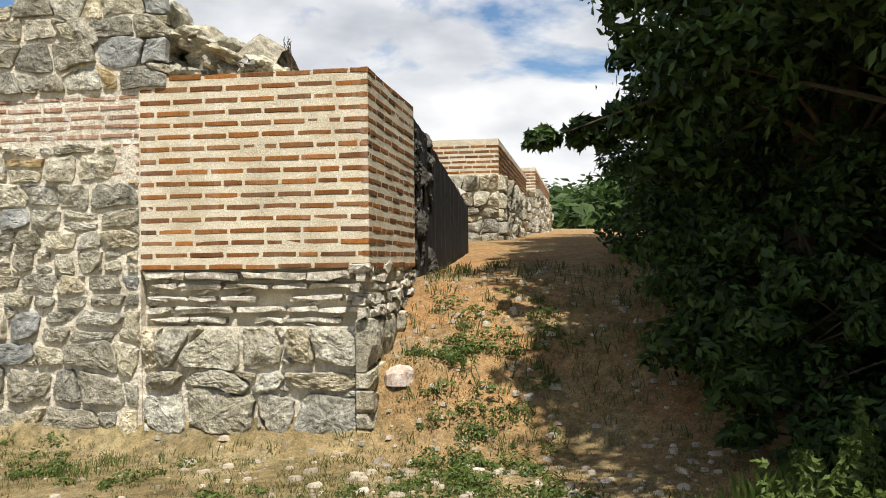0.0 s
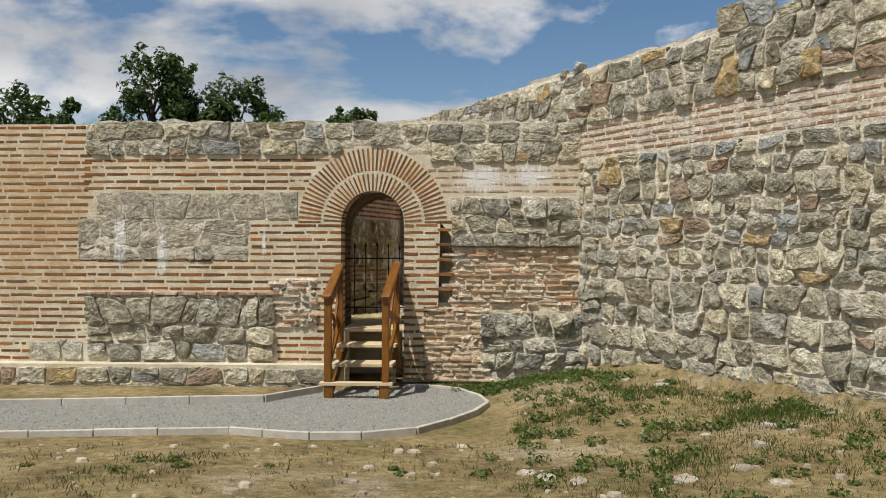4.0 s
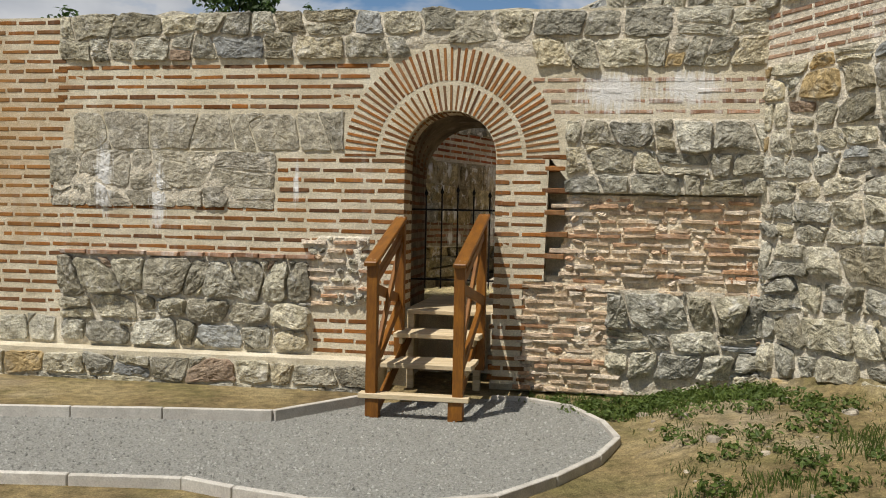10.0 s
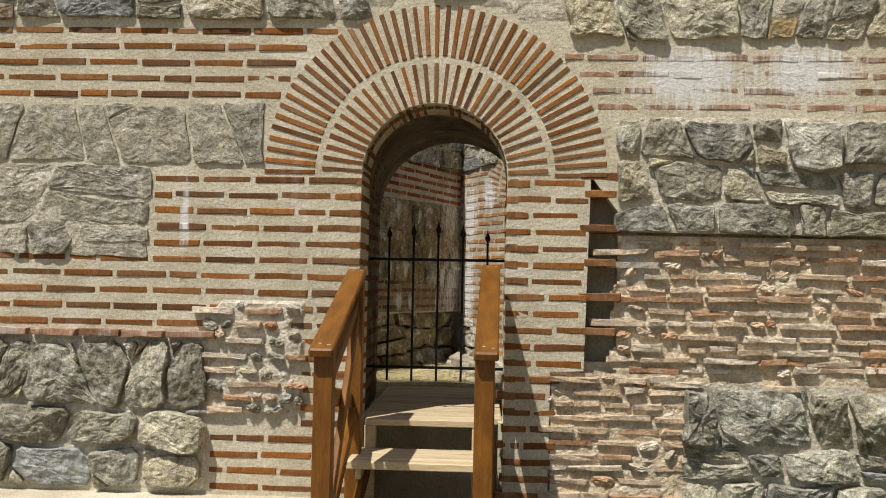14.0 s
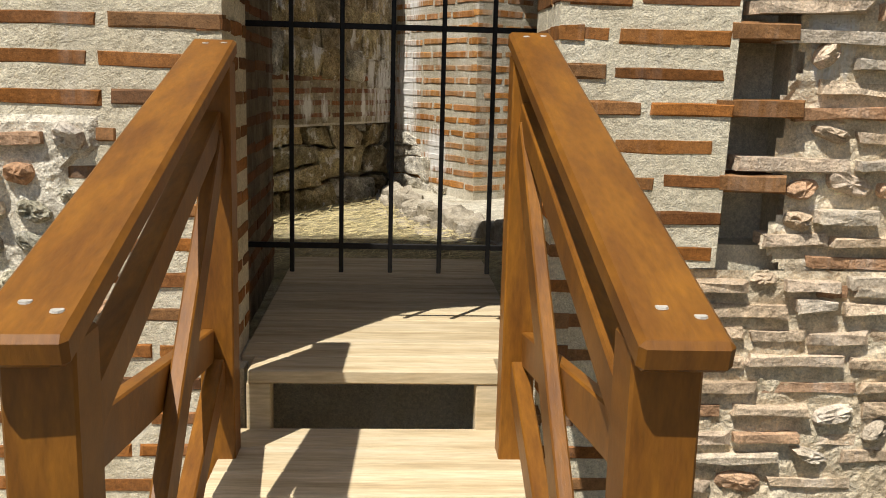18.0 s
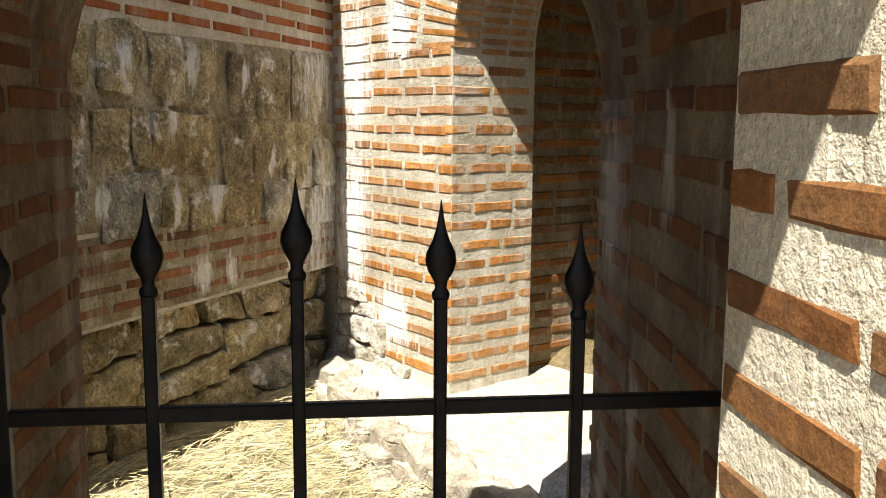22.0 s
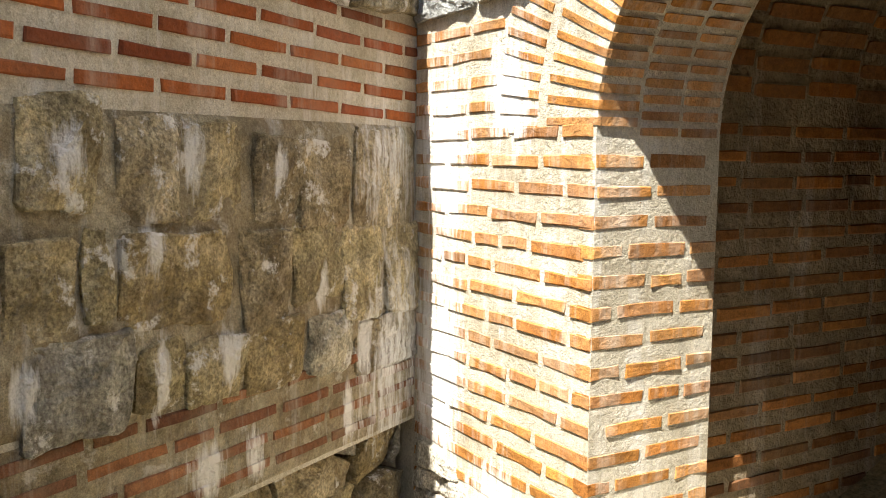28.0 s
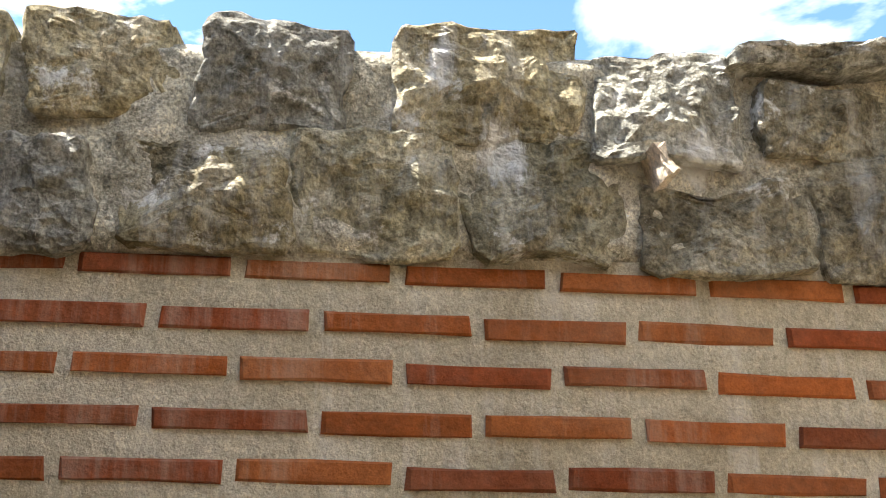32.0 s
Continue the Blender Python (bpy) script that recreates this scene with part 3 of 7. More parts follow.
class Face:
    """An upright wall face: s along it, z up, d out of it."""

    def __init__(self, ox, oy, ux, uy, flip=1):
        k = math.hypot(ux, uy)
        self.o, self.u = Vector((ox, oy, 0)), Vector((ux / k, uy / k, 0))
        self.n = Vector((self.u.y, -self.u.x, 0)) * flip

    def at(self, s, z, d=0.0):
        return self.o + self.u * s + self.n * d + Vector((0, 0, z))

    def axes(self, s, z, d=0.0, turn=0.0):
        """Axes along, out and up at a place, turned in the face by an angle."""
        c, k = math.cos(turn), math.sin(turn)
        x = self.u * c + Vector((0, 0, k))
        up = Vector((0, 0, c)) - self.u * k
        m = Matrix((x, self.n, up)).transposed().to_4x4()
        m.translation = self.at(s, z, d)
        return m


def extrude(face, outline, d0, d1):
    """A slab between two depths with that outline (s, z)."""
    k = len(outline)
    verts = [face.at(s, z, d1) for s, z in outline] + [face.at(s, z, d0) for s, z in outline]
    faces = [list(range(k)), list(range(2 * k - 1, k - 1, -1))]
    faces += [[i, i + k, (i + 1) % k + k, (i + 1) % k] for i in range(k)]
    return verts, faces


class Pile:
    """Gathers solids into one mesh."""

    def __init__(self):
        self.v, self.f = [], []

    def add(self, verts, faces):
        b = len(self.v)
        self.v += verts
        self.f += [[i + b for i in f] for f in faces]
        return self

    def box(self, face, s0, s1, z0, z1, d0, d1):
        return self.add(*extrude(face, [(s0, z0), (s1, z0), (s1, z1), (s0, z1)], d0, d1))

    def placed(self, m, mesh):
        return self.add([m @ v.co for v in mesh.vertices], [list(p.vertices) for p in mesh.polygons])


def arc(cs, cz, r, a0, a1, k):
    return [(cs + r * math.cos(a0 + (a1 - a0) * i / k), cz + r * math.sin(a0 + (a1 - a0) * i / k)) for i in range(k + 1)]


def brick_shapes(mat, wear, k=10, seed=3):
    """Bricks one metre by one by one, worn at the edges, to be scaled."""
    r = random.Random(seed)
    out = []
    for _ in range(k):
        verts = []
        for y in (-0.5, 0.42, 0.5):
            inset = 0.5 if y < 0.45 else 0.5 - 0.02
            for x, z in ((-1, -1), (0, -1), (1, -1), (1, 1), (0, 1), (-1, 1)):
                j = wear if y > 0 else 0
                zi = 0.5 if y < 0.45 else 0.5 - 0.09
                verts.append((x * (inset + r.uniform(-1, 0.3) * j * 0.25), y + r.uniform(-1, 0.6) * j * 0.3, z * (zi + r.uniform(-1, 0.5) * j)))
        faces = [[0, 1, 2, 3, 4, 5]]
        for a in (0, 6):
            faces += [[a + i, a + (i + 1) % 6, a + 6 + (i + 1) % 6, a + 6 + i] for i in range(6)]
        faces += [[12, 17, 16, 13], [13, 16, 15, 14]]
        out.append(mesh_of("brick", verts, [f[::-1] for f in faces], mat))
    return out


def stone_shapes(mat, k=26, seed=5, square=5.0, rough=1.0):
    """Rough stones one metre across and one deep, to be scaled."""
    r = random.Random(seed)
    out = []
    for _ in range(k):
        ring, count = [], 14
        cut = [r.uniform(0.75, 1.12) for _ in range(4)]
        for i in range(count):
            a = 2 * math.pi * (i + r.uniform(-0.25, 0.25)) / count
            c, s = math.cos(a), math.sin(a)
            base = (abs(c) ** square + abs(s) ** square) ** (-1 / square) * 0.5
            corner = cut[int((a % (2 * math.pi)) / (math.pi / 2)) % 4]
            diag = abs(math.sin(2 * a)) ** 2
            base *= (1 - diag) + diag * min(1.02, corner) * r.uniform(0.93, 1.0)
            ring.append((c * base * r.uniform(0.94, 1.04), s * base * r.uniform(0.94, 1.04)))
        tilt_x, tilt_z = r.uniform(-0.5, 0.5) * rough, r.uniform(-0.5, 0.5) * rough
        verts = []
        for scale, depth in ((1.0, -0.6), (1.0, 0.30), (0.93, 0.68), (0.72, 0.90), (0.36, 0.97)):
            for x, z in ring:
                wob = r.uniform(-0.16, 0.16) * rough if depth > 0 else 0
                verts.append((x * scale * r.uniform(0.96, 1.04), depth + wob + (tilt_x * x + tilt_z * z) * (depth > 0.2), z * scale * r.uniform(0.96, 1.04)))
        verts.append((0, 1.0 + r.uniform(-0.15, 0.15) * rough, 0))
        faces = []
        for a in range(4):
            for i in range(count):
                b, c = a * count + i, a * count + (i + 1) % count
                faces += [[b, b + count, c + count, c]] if (i + a) % 2 else [[b, b + count, c], [c, b + count, c + count]]
        faces += [[4 * count + i, 5 * count, 4 * count + (i + 1) % count] for i in range(count)]
        out.append(mesh_of("stone", verts, faces, mat))
    return out


class Masonry:
    """The pieces of one wall: the first 300 of a kind are objects, the rest one mesh."""

    def __init__(self, parent, limit=300):
        self.parent, self.limit, self.count, self.rest = parent, limit, {}, {}

    def put(self, name, mesh, m, far_mat=None):
        k = self.count.get(name, 0)
        self.count[name] = k + 1
        if k < self.limit:
            ob = new(name, mesh)
            ob.parent = self.parent
            ob.matrix_basis = m
        else:
            self.rest.setdefault((name, far_mat.name), (Pile(), far_mat))[0].placed(m, mesh)

    def close(self):
        for (name, _), (pile, mat) in self.rest.items():
            ob = solid(name + "_work", pile.v, pile.f, mat, self.parent)
            tagged(ob, kind="stuff")


def sized(m, w, d, h):
    return m @ Matrix.Diagonal((w, d, h, 1))


MORTAR_LIMED = material("limed_passage_mortar", [(0.17, 0.14, 0.105), (0.24, 0.20, 0.155), (0.32, 0.275, 0.22)], 5.0, 0.95, bump=0.8, bump_scale=50, dirt=0.4, dirt_color=(0.14, 0.10, 0.07), coarse=0.7, grit=0.3, runs=PASSAGE_RUNS, run_color=(0.42, 0.39, 0.34))
BRICK_LIMED = material("limed_passage_brick", [(0.16, 0.07, 0.035), (0.26, 0.14, 0.08)], 9.0, 0.9, bump=0.4, bump_scale=60, vary=0.25, dirt=0.4, dirt_color=(0.30, 0.25, 0.19), coarse=0.3, grit=0.3, runs=PASSAGE_RUNS, run_color=(0.42, 0.39, 0.34))
BRICKS_LIMED = brick_shapes(BRICK_LIMED, 0.12, seed=18)
BRICKS = brick_shapes(BRICK, 0.10)
BRICKS_BAND = brick_shapes(BRICK_BAND, 0.16, seed=9)
BRICKS_IN = brick_shapes(BRICK_IN, 0.08, seed=4)
BRICKS_SUN = brick_shapes(BRICK_SUN, 0.10, seed=8)
BRICKS_STAINED = brick_shapes(BRICK_STAINED, 0.12, seed=17)
BRICKS_SHADED = brick_shapes(BRICK_SHADED, 0.08, seed=15)
RING_BRICKS_SHADED = brick_shapes(BRICK_SHADED, 0.03, seed=16)
RING_BRICKS = brick_shapes(BRICK, 0.03, seed=12)
RING_BRICKS_SUN = brick_shapes(BRICK_SUN, 0.03, seed=13)
STONES = stone_shapes(STONE)
SHARDS = brick_shapes(TILE_RUBBLE, 0.5, 18, 14)
TILES = brick_shapes(TILE_RUBBLE, 0.24, 16, 21)


def lay_bricks(work, face, s0, s1, z0, z1, pitch=0.1, length=0.315, joint=0.02, thick=0.041, proud=-0.001, shapes=None, far=None, hole=None, ragged=0.0, name="brick", sag=0.004, slope=0.0, play=0.003, bond=None):
    """Courses of thin bricks in wide mortar beds. hole(z): the stretches (a, b) left free at that height."""
    shapes, far = shapes or BRICKS, far or BRICK_ISLAND
    rows = int((z1 - z0) / pitch + 1e-6)
    for row in range(rows):
        z = z0 + pitch * (row + 0.5)
        free = hole(z) if hole else []
        lo, hi = s0 - rng.uniform(0, ragged), s1 + rng.uniform(0, ragged)
        s = lo - (length * 0.5 if row % 2 else 0.0) - rng.uniform(0, 0.05)
        if bond:
            s = lo + (bond[row % 2] - lo) % (length + joint) - length - joint / 2
        while s < hi:
            w = length if bond else length * rng.choice((1, 1, 1, 1, 1, 0.97, 0.9, 0.55))
            a, b = max(s, lo), min(s + w, hi)
            for f0, f1 in free:
                if a < f0 < b:
                    b = f0 - 0.01
                elif a < f1 < b:
                    a = f1 + 0.01
                elif f0 <= a and b <= f1:
                    a = b
            s += w + joint
            if b - a < 0.05:
                continue
            h = thick * rng.uniform(0.88, 1.1)
            m = face.axes((a + b) / 2, z + slope * (a + b) / 2 + rng.uniform(-sag, sag), proud + rng.uniform(-play, play), slope + rng.uniform(-0.006, 0.006))
            m = sized(m @ Matrix.Translation((0, -0.035, 0)), b - a, 0.07, h)
            work.put(name, rng.choice(shapes), m, far)


def cells(s0, s1, z0, z1, band, width, r, split, gap, chips):
    """A rubble pattern: wavy courses of uneven height cut by slanting joints, with broken corners, thin stones and packing chips."""
    lines, z = [z0], z0
    while z < z1 - 0.05:
        h = band * r.uniform(0.72, 1.32)
        z = z1 if z1 - z - h < band * 0.6 else z + h
        lines.append(z)
    lines[-1] = z1
    phase = r.uniform(0, 50)

    def bed(i, s):
        if i in (0, len(lines) - 1):
            return lines[i] + 0.02 * noise.noise(Vector((s * 3.0, i * 3.7, phase)))
        return lines[i] + band * (0.30 * noise.noise(Vector((s * 1.7, i * 3.7, phase))) + 0.22 * noise.noise(Vector((s * 5.0, i * 5.1, phase + 7))))

    out = []

    def add(poly):
        ms, mz = sum(q[0] for q in poly) / len(poly), sum(q[1] for q in poly) / len(poly)
        ws, hs = max(0.03, max(abs(q[0] - ms) for q in poly)), max(0.02, max(abs(q[1] - mz) for q in poly))
        g, e = gap * r.uniform(0.25, 0.6), gap * r.uniform(0.25, 0.6)
        out.append([(ms + (s - ms) * max(0.5, 1 - g / ws), mz + (z - mz) * max(0.5, 1 - e / hs)) for s, z in poly])

    for i in range(len(lines) - 1):
        s, lo, hi = s0 - r.uniform(0, width * 0.5), None, None
        h = lines[i + 1] - lines[i]
        while s < s1 - 0.03:
            w = width * r.uniform(0.5, 1.6)
            if s1 - s - w < width * 0.4:
                w = s1 - s
            slant = r.uniform(-0.22, 0.22) * h if s + w < s1 - 0.01 else 0.0
            lo = s if lo is None else lo
            hi = s if hi is None else hi
            lo2, hi2 = s + w - slant, s + w + slant
            a, b, c, d = (max(lo, s0), bed(i, lo)), (lo2, bed(i, lo2)), (hi2, bed(i + 1, hi2)), (max(hi, s0), bed(i + 1, hi))
            low = ((a[0] + b[0]) / 2, bed(i, (a[0] + b[0]) / 2))
            high = ((c[0] + d[0]) / 2, bed(i + 1, (c[0] + d[0]) / 2))
            lo, hi, s = lo2, hi2, s + w
            k = r.random()
            if k < split and h > 0.12:
                p, q = r.uniform(0.3, 0.65), r.uniform(0.3, 0.65)
                e, f = (a[0] + (d[0] - a[0]) * p, a[1] + (d[1] - a[1]) * p), (b[0] + (c[0] - b[0]) * q, b[1] + (c[1] - b[1]) * q)
                add([a, low, b, f, e])
                add([e, f, c, high, d])
            elif k < split + chips:
                corner = r.randrange(4)
                ring = [a, b, c, d]
                v, u, x = ring[corner], ring[corner - 1], ring[(corner + 1) % 4]
                p, q = r.uniform(0.22, 0.5), r.uniform(0.22, 0.5)
                m, n = (v[0] + (u[0] - v[0]) * p, v[1] + (u[1] - v[1]) * p), (v[0] + (x[0] - v[0]) * q, v[1] + (x[1] - v[1]) * q)
                add(ring[:corner] + [m, n] + ring[corner + 1:])
                add([m, v, n])
            else:
                add([a, low, b, c, high, d])
    return out


def warp(s, z, seed, amount=1.0):
    """A field that bends the joints between stones."""
    p, q = Vector((s * 2.6, z * 2.6, seed)), Vector((s * 9.0, z * 9.0, seed + 9.5))
    ds = 0.022 * noise.noise(p) + 0.012 * noise.noise(q)
    dz = 0.022 * noise.noise(p + Vector((31, 7, 3))) + 0.012 * noise.noise(q + Vector((11, 5, 2)))
    return s + ds * amount, z + dz * amount


def cut_stone(poly, depth, r, seed, mat, amount, cuts=1, rough_most=0.011, worn=0.16):
    """One stone with that outline and a broken face of a few planes: its middle and its mesh."""
    ring = []
    k = len(poly)
    for i in range(k):
        a, b, c = Vector(poly[i - 1]), Vector(poly[i]), Vector(poly[(i + 1) % k])
        u, v = a - b, c - b
        cut = min(0.05, worn * r.uniform(0.4, 1.2) * min(u.length, v.length))
        if u.length > 0.006:
            ring.append(b + u.normalized() * cut)
        if v.length > 0.006:
            ring.append(b + v.normalized() * cut)
    fine = []
    for i, a in enumerate(ring):
        b = ring[(i + 1) % len(ring)]
        n = max(1, min(4, int((b - a).length / 0.075)))
        fine += [a.lerp(b, q / n) for q in range(n)]
    fine = [p for i, p in enumerate(fine) if (p - fine[i - 1]).length > 0.004]
    ring = [warp(q.x + r.uniform(-0.005, 0.005), q.y + r.uniform(-0.005, 0.005), seed, amount) for q in fine]
    k = len(ring)
    ms, mz = sum(q[0] for q in ring) / k, sum(q[1] for q in ring) / k
    size = max(0.05, max(math.hypot(q[0] - ms, q[1] - mz) for q in ring))
    planes = [(depth * r.uniform(0.9, 1.2), r.uniform(-0.8, 0.8) * depth / size, r.uniform(-0.8, 0.9) * depth / size) for _ in range(3)]
    planes.append((depth * r.uniform(1.0, 1.25), 0.0, 0.0))

    def face_at(x, y):
        return max(depth * 0.38, min(c + g * x + e * y for c, g, e in planes))

    verts = []
    for scale, share in ((1.0, None), (1.0, 0.82), (0.95, 0.98), (0.66, 1.0), (0.33, 1.0)):
        for s, z in ring:
            x, y = (s - ms) * scale, (z - mz) * scale
            verts.append((x, -0.05 if share is None else face_at(x, y) * share * r.uniform(0.93, 1.05), y))
    verts.append((0, face_at(0, 0), 0))
    faces = []
    for q in range(4):
        for i in range(k):
            a, b = q * k + i, q * k + (i + 1) % k
            faces += [[a, b, b + k], [a, b + k, a + k]] if r.random() < 0.5 else [[a, b, a + k], [b, b + k, a + k]]
    faces += [[4 * k + i, 4 * k + (i + 1) % k, 5 * k] for i in range(k)]
    if cuts:
        bm = bmesh.new()
        vs = [bm.verts.new(v) for v in verts]
        for f in faces:
            bm.faces.new([vs[i] for i in f])
        bmesh.ops.subdivide_edges(bm, edges=[e for e in bm.edges if e.verts[0].co.y > -0.02 and e.verts[1].co.y > -0.02], cuts=cuts, use_grid_fill=True)
        bm.normal_update()
        o = Vector((ms * 3.0, seed, mz * 3.0))
        for v in bm.verts:
            if v.co.y > -0.02:
                q = v.co + o
                d = 0.8 * noise.noise(q * 8) + 0.6 * noise.noise(q * 22) + 0.45 * noise.noise(q * 55)
                v.co += v.normal * d * min(rough_most, depth * 0.4)
        me = bpy.data.meshes.new("stone")
        bm.to_mesh(me)
        bm.free()
        me.materials.append(mat)
        return ms, mz, me
    return ms, mz, mesh_of("stone", verts, faces, mat)


def lay_stones(work, face, s0, s1, z0, z1, band=0.24, width=0.34, gap=0.03, depth=0.05, mat=None, far=None, keep=None, base=0.0, seed=1, special=True, name="stone", bend=1.0, cuts=1, split=0.16, chips=0.3, rough=0.009, worn=0.16):
    mat, far, r = mat or STONE, far or STONE_ISLAND, random.Random(seed)
    for poly in cells(s0, s1, z0, z1, band, width, r, split, gap, chips):
        ss, zs = [q[0] for q in poly], [q[1] for q in poly]
        wide, high = max(ss) - min(ss), max(zs) - min(zs)
        ms, mz = sum(ss) / len(ss), sum(zs) / len(zs)
        if wide < 0.045 or high < 0.03 or (keep and not keep(ms, mz)):
            continue
        k, use = r.random(), mat
        if special:
            use = OCHRE if k < 0.03 else RUST if k < 0.07 else SLATE if k < 0.13 else mat
        small = min(1.0, 0.45 + 2.2 * min(wide, high))
        ms, mz, mesh = cut_stone(poly, depth * r.uniform(0.75, 1.3) * small, r, seed, use, bend, cuts, rough, worn)
        work.put(name, mesh, face.axes(ms, mz, base - 0.006), far)


def lay_shards(work, face, s0, s1, z0, z1, base, seed, keep=None, name="tile_shard", thick=(0.03, 0.06), reach=0.10, wide=(0.07, 0.34), beds=(0.002, 0.014), pool=None, far=None, jut=(-0.05, 0.02), tilt=0.09):
    """A broken core: rough tile ends and small stones in crumbling mortar."""
    r, z = random.Random(seed), z0
    while z < z1:
        h = r.uniform(*thick)
        s = s0 - r.uniform(0, 0.2)
        while s < s1:
            w = r.uniform(*wide)
            cs, cz = s + w / 2, z + h / 2
            if r.random() < 0.86 and s0 - 0.06 < cs < s1 + 0.06 and (not keep or keep(cs, cz)):
                m = face.axes(cs, cz + r.uniform(-0.012, 0.012), base + r.uniform(*jut), r.uniform(-tilt, tilt))
                kind = pool or (STONES if r.random() < 0.13 else SHARDS)
                work.put(name, r.choice(kind), sized(m, w, reach * r.uniform(0.5, 1.3), h * r.uniform(0.7, 1.0)), far or TILE_RUBBLE_ISLAND)
            s += w + r.uniform(0.0, 0.03)
        z += h + r.uniform(*beds)


def broken_core(work, wall, face, s0, s1, z0, z1, d, seed, keep=None, pitch=0.088, bricks=0.6, mat=None, grey=0.0):
    """The torn inside of a wall: lumpy mortar with the ends of brick courses and packing stones standing out of it."""
    mortar_bed(face, s0, s1, z0, z1, d, 0.011, wall, mat or MORTAR_CORE, seed, 0.02, keep, False)
    r, z = random.Random(seed * 7 + 1), z0 + 0.02
    while z < z1 - 0.02:
        s, rise = s0 - r.uniform(0, 0.1), r.uniform(-0.02, 0.02)
        while s < s1:
            k = r.random()
            w = r.uniform(0.09, 0.36) if k < bricks else r.uniform(0.05, 0.15)
            cs, cz = s + w / 2, z + rise * (s - s0) + r.uniform(-0.007, 0.007)
            if s0 - 0.03 < cs < s1 + 0.03 and (not keep or keep(cs, cz)):
                if k < bricks:
                    m = face.axes(cs, cz, d + r.uniform(-0.03, 0.010), r.uniform(-0.03, 0.03))
                    work.put("tile_shard", r.choice(TILES), sized(m, w, r.uniform(0.05, 0.09), r.uniform(0.03, 0.042)), TILE_RUBBLE_ISLAND)
                else:
                    m = face.axes(cs, cz + r.uniform(-0.02, 0.03), d - 0.016, r.uniform(-0.5, 0.5))
                    work.put("core_stone", r.choice(STONES if r.random() < grey else RUBBLES), sized(m, w, r.uniform(0.03, 0.055), r.uniform(0.035, 0.07)), TILE_RUBBLE_ISLAND)
            s += w + r.uniform(0.0, 0.03)
        z += pitch * r.uniform(0.88, 1.1)


MORTAR_CORE = material("pink_core_mortar", [(0.62, 0.50, 0.34), (0.75, 0.635, 0.46), (0.84, 0.75, 0.58)], 7.0, 0.97, bump=1.0, bump_scale=45, dirt=0.35, dirt_color=(0.30, 0.22, 0.15), coarse=0.8, grit=0.4, crust=0.35, runs=GATE_RUNS)
RUBBLES = stone_shapes(TILE_RUBBLE, 14, 47)
TILE_RUBBLE_ISLAND = material("broken_tile_far", [(0.48, 0.33, 0.21), (0.68, 0.56, 0.41)], 9.0, 0.95, bump=0.8, bump_scale=40, vary=0.25, tint_mix=0.5, tints=RUBBLE_TINTS, island=True, streaks=0.3, coarse=0.5)


def voussoirs(work, face, cs, cz, r0, r1, a0, a1, count, deep, shapes, far, name="arch_brick", thick=0.62):
    """A ring of radial bricks."""
    for i in range(count):
        a = a0 + (a1 - a0) * (i + 0.5) / count
        mid = (r0 + r1) / 2
        w = mid * abs(a1 - a0) / count * thick
        m = face.axes(cs + mid * math.cos(a), cz + mid * math.sin(a), 0.001 + rng.uniform(-0.001, 0.001), a + rng.uniform(-0.012, 0.012))
        m = sized(m @ Matrix.Translation((0, -deep / 2, 0)), (r1 - r0) * rng.uniform(0.96, 1.0), deep, w * rng.uniform(0.85, 1.1))
        work.put(name, rng.choice(shapes), m, far)


def rubble_top(pile, face, s0, s1, z, d0, d1, rise, seed, step=0.22, mean=0.0):
    """An uneven mound along the top of a wall between two depths."""
    r = random.Random(seed)
    k = max(2, int((s1 - s0) / step))
    rows, verts, faces = 6, [], []
    for i in range(k + 1):
        for j in range(rows + 1):
            t = j / rows
            lump = rise * math.sin(math.pi * min(1, t * 1.1)) ** 0.6 + mean * t
            zz = z + (lump * r.uniform(0.55, 1.25) + r.uniform(-0.03, 0.05) if 0 < j < rows else -0.05)
            verts.append(face.at(s0 + (s1 - s0) * i / k + r.uniform(-0.04, 0.04) * (0 < i < k), zz, d1 + (d0 - d1) * t))
    for i in range(k):
        for j in range(rows):
            a = i * (rows + 1) + j
            faces.append([a, a + 1, a + rows + 2, a + rows + 1])
    return pile.add(verts, faces)


def mortar_bed(face, s0, s1, z0, z1, d, amount, parent, mat, seed, step=0.045, keep=None, smooth_look=True):
    """A rough sheet of mortar between the stones, lumpy at two scales."""
    ks, kz = max(2, int((s1 - s0) / step)), max(2, int((z1 - z0) / step))
    verts, faces = [], []
    filled = {(i, j) for j in range(kz) for i in range(ks) if keep is None or keep(s0 + (s1 - s0) * (i + 0.5) / ks, z0 + (z1 - z0) * (j + 0.5) / kz)}
    for j in range(kz + 1):
        for i in range(ks + 1):
            s, z = s0 + (s1 - s0) * i / ks, z0 + (z1 - z0) * j / kz
            p = Vector((s, z, seed))
            k = noise.noise(p * 4.0) + 0.8 * noise.noise(p * 11.0) + 0.6 * noise.noise(p * 23.0) + 0.35 * noise.noise(p * 47.0)
            inner = {(i, j), (i - 1, j), (i, j - 1), (i - 1, j - 1)} <= filled
            verts.append(face.at(s, z, d + amount * k if inner else min(d, -0.006)))
    for j in range(kz):
        for i in range(ks):
            if (i, j) in filled:
                a = j * (ks + 1) + i
                faces.append([a, a + 1, a + ks + 2, a + ks + 1])
    return solid("mortar_bed", verts, faces, mat, parent, smooth=smooth_look)

# ---- ground ----
def smooth(a, b, x):
    t = min(1.0, max(0.0, (x - a) / (b - a)))
    return t * t * (3 - 2 * t)


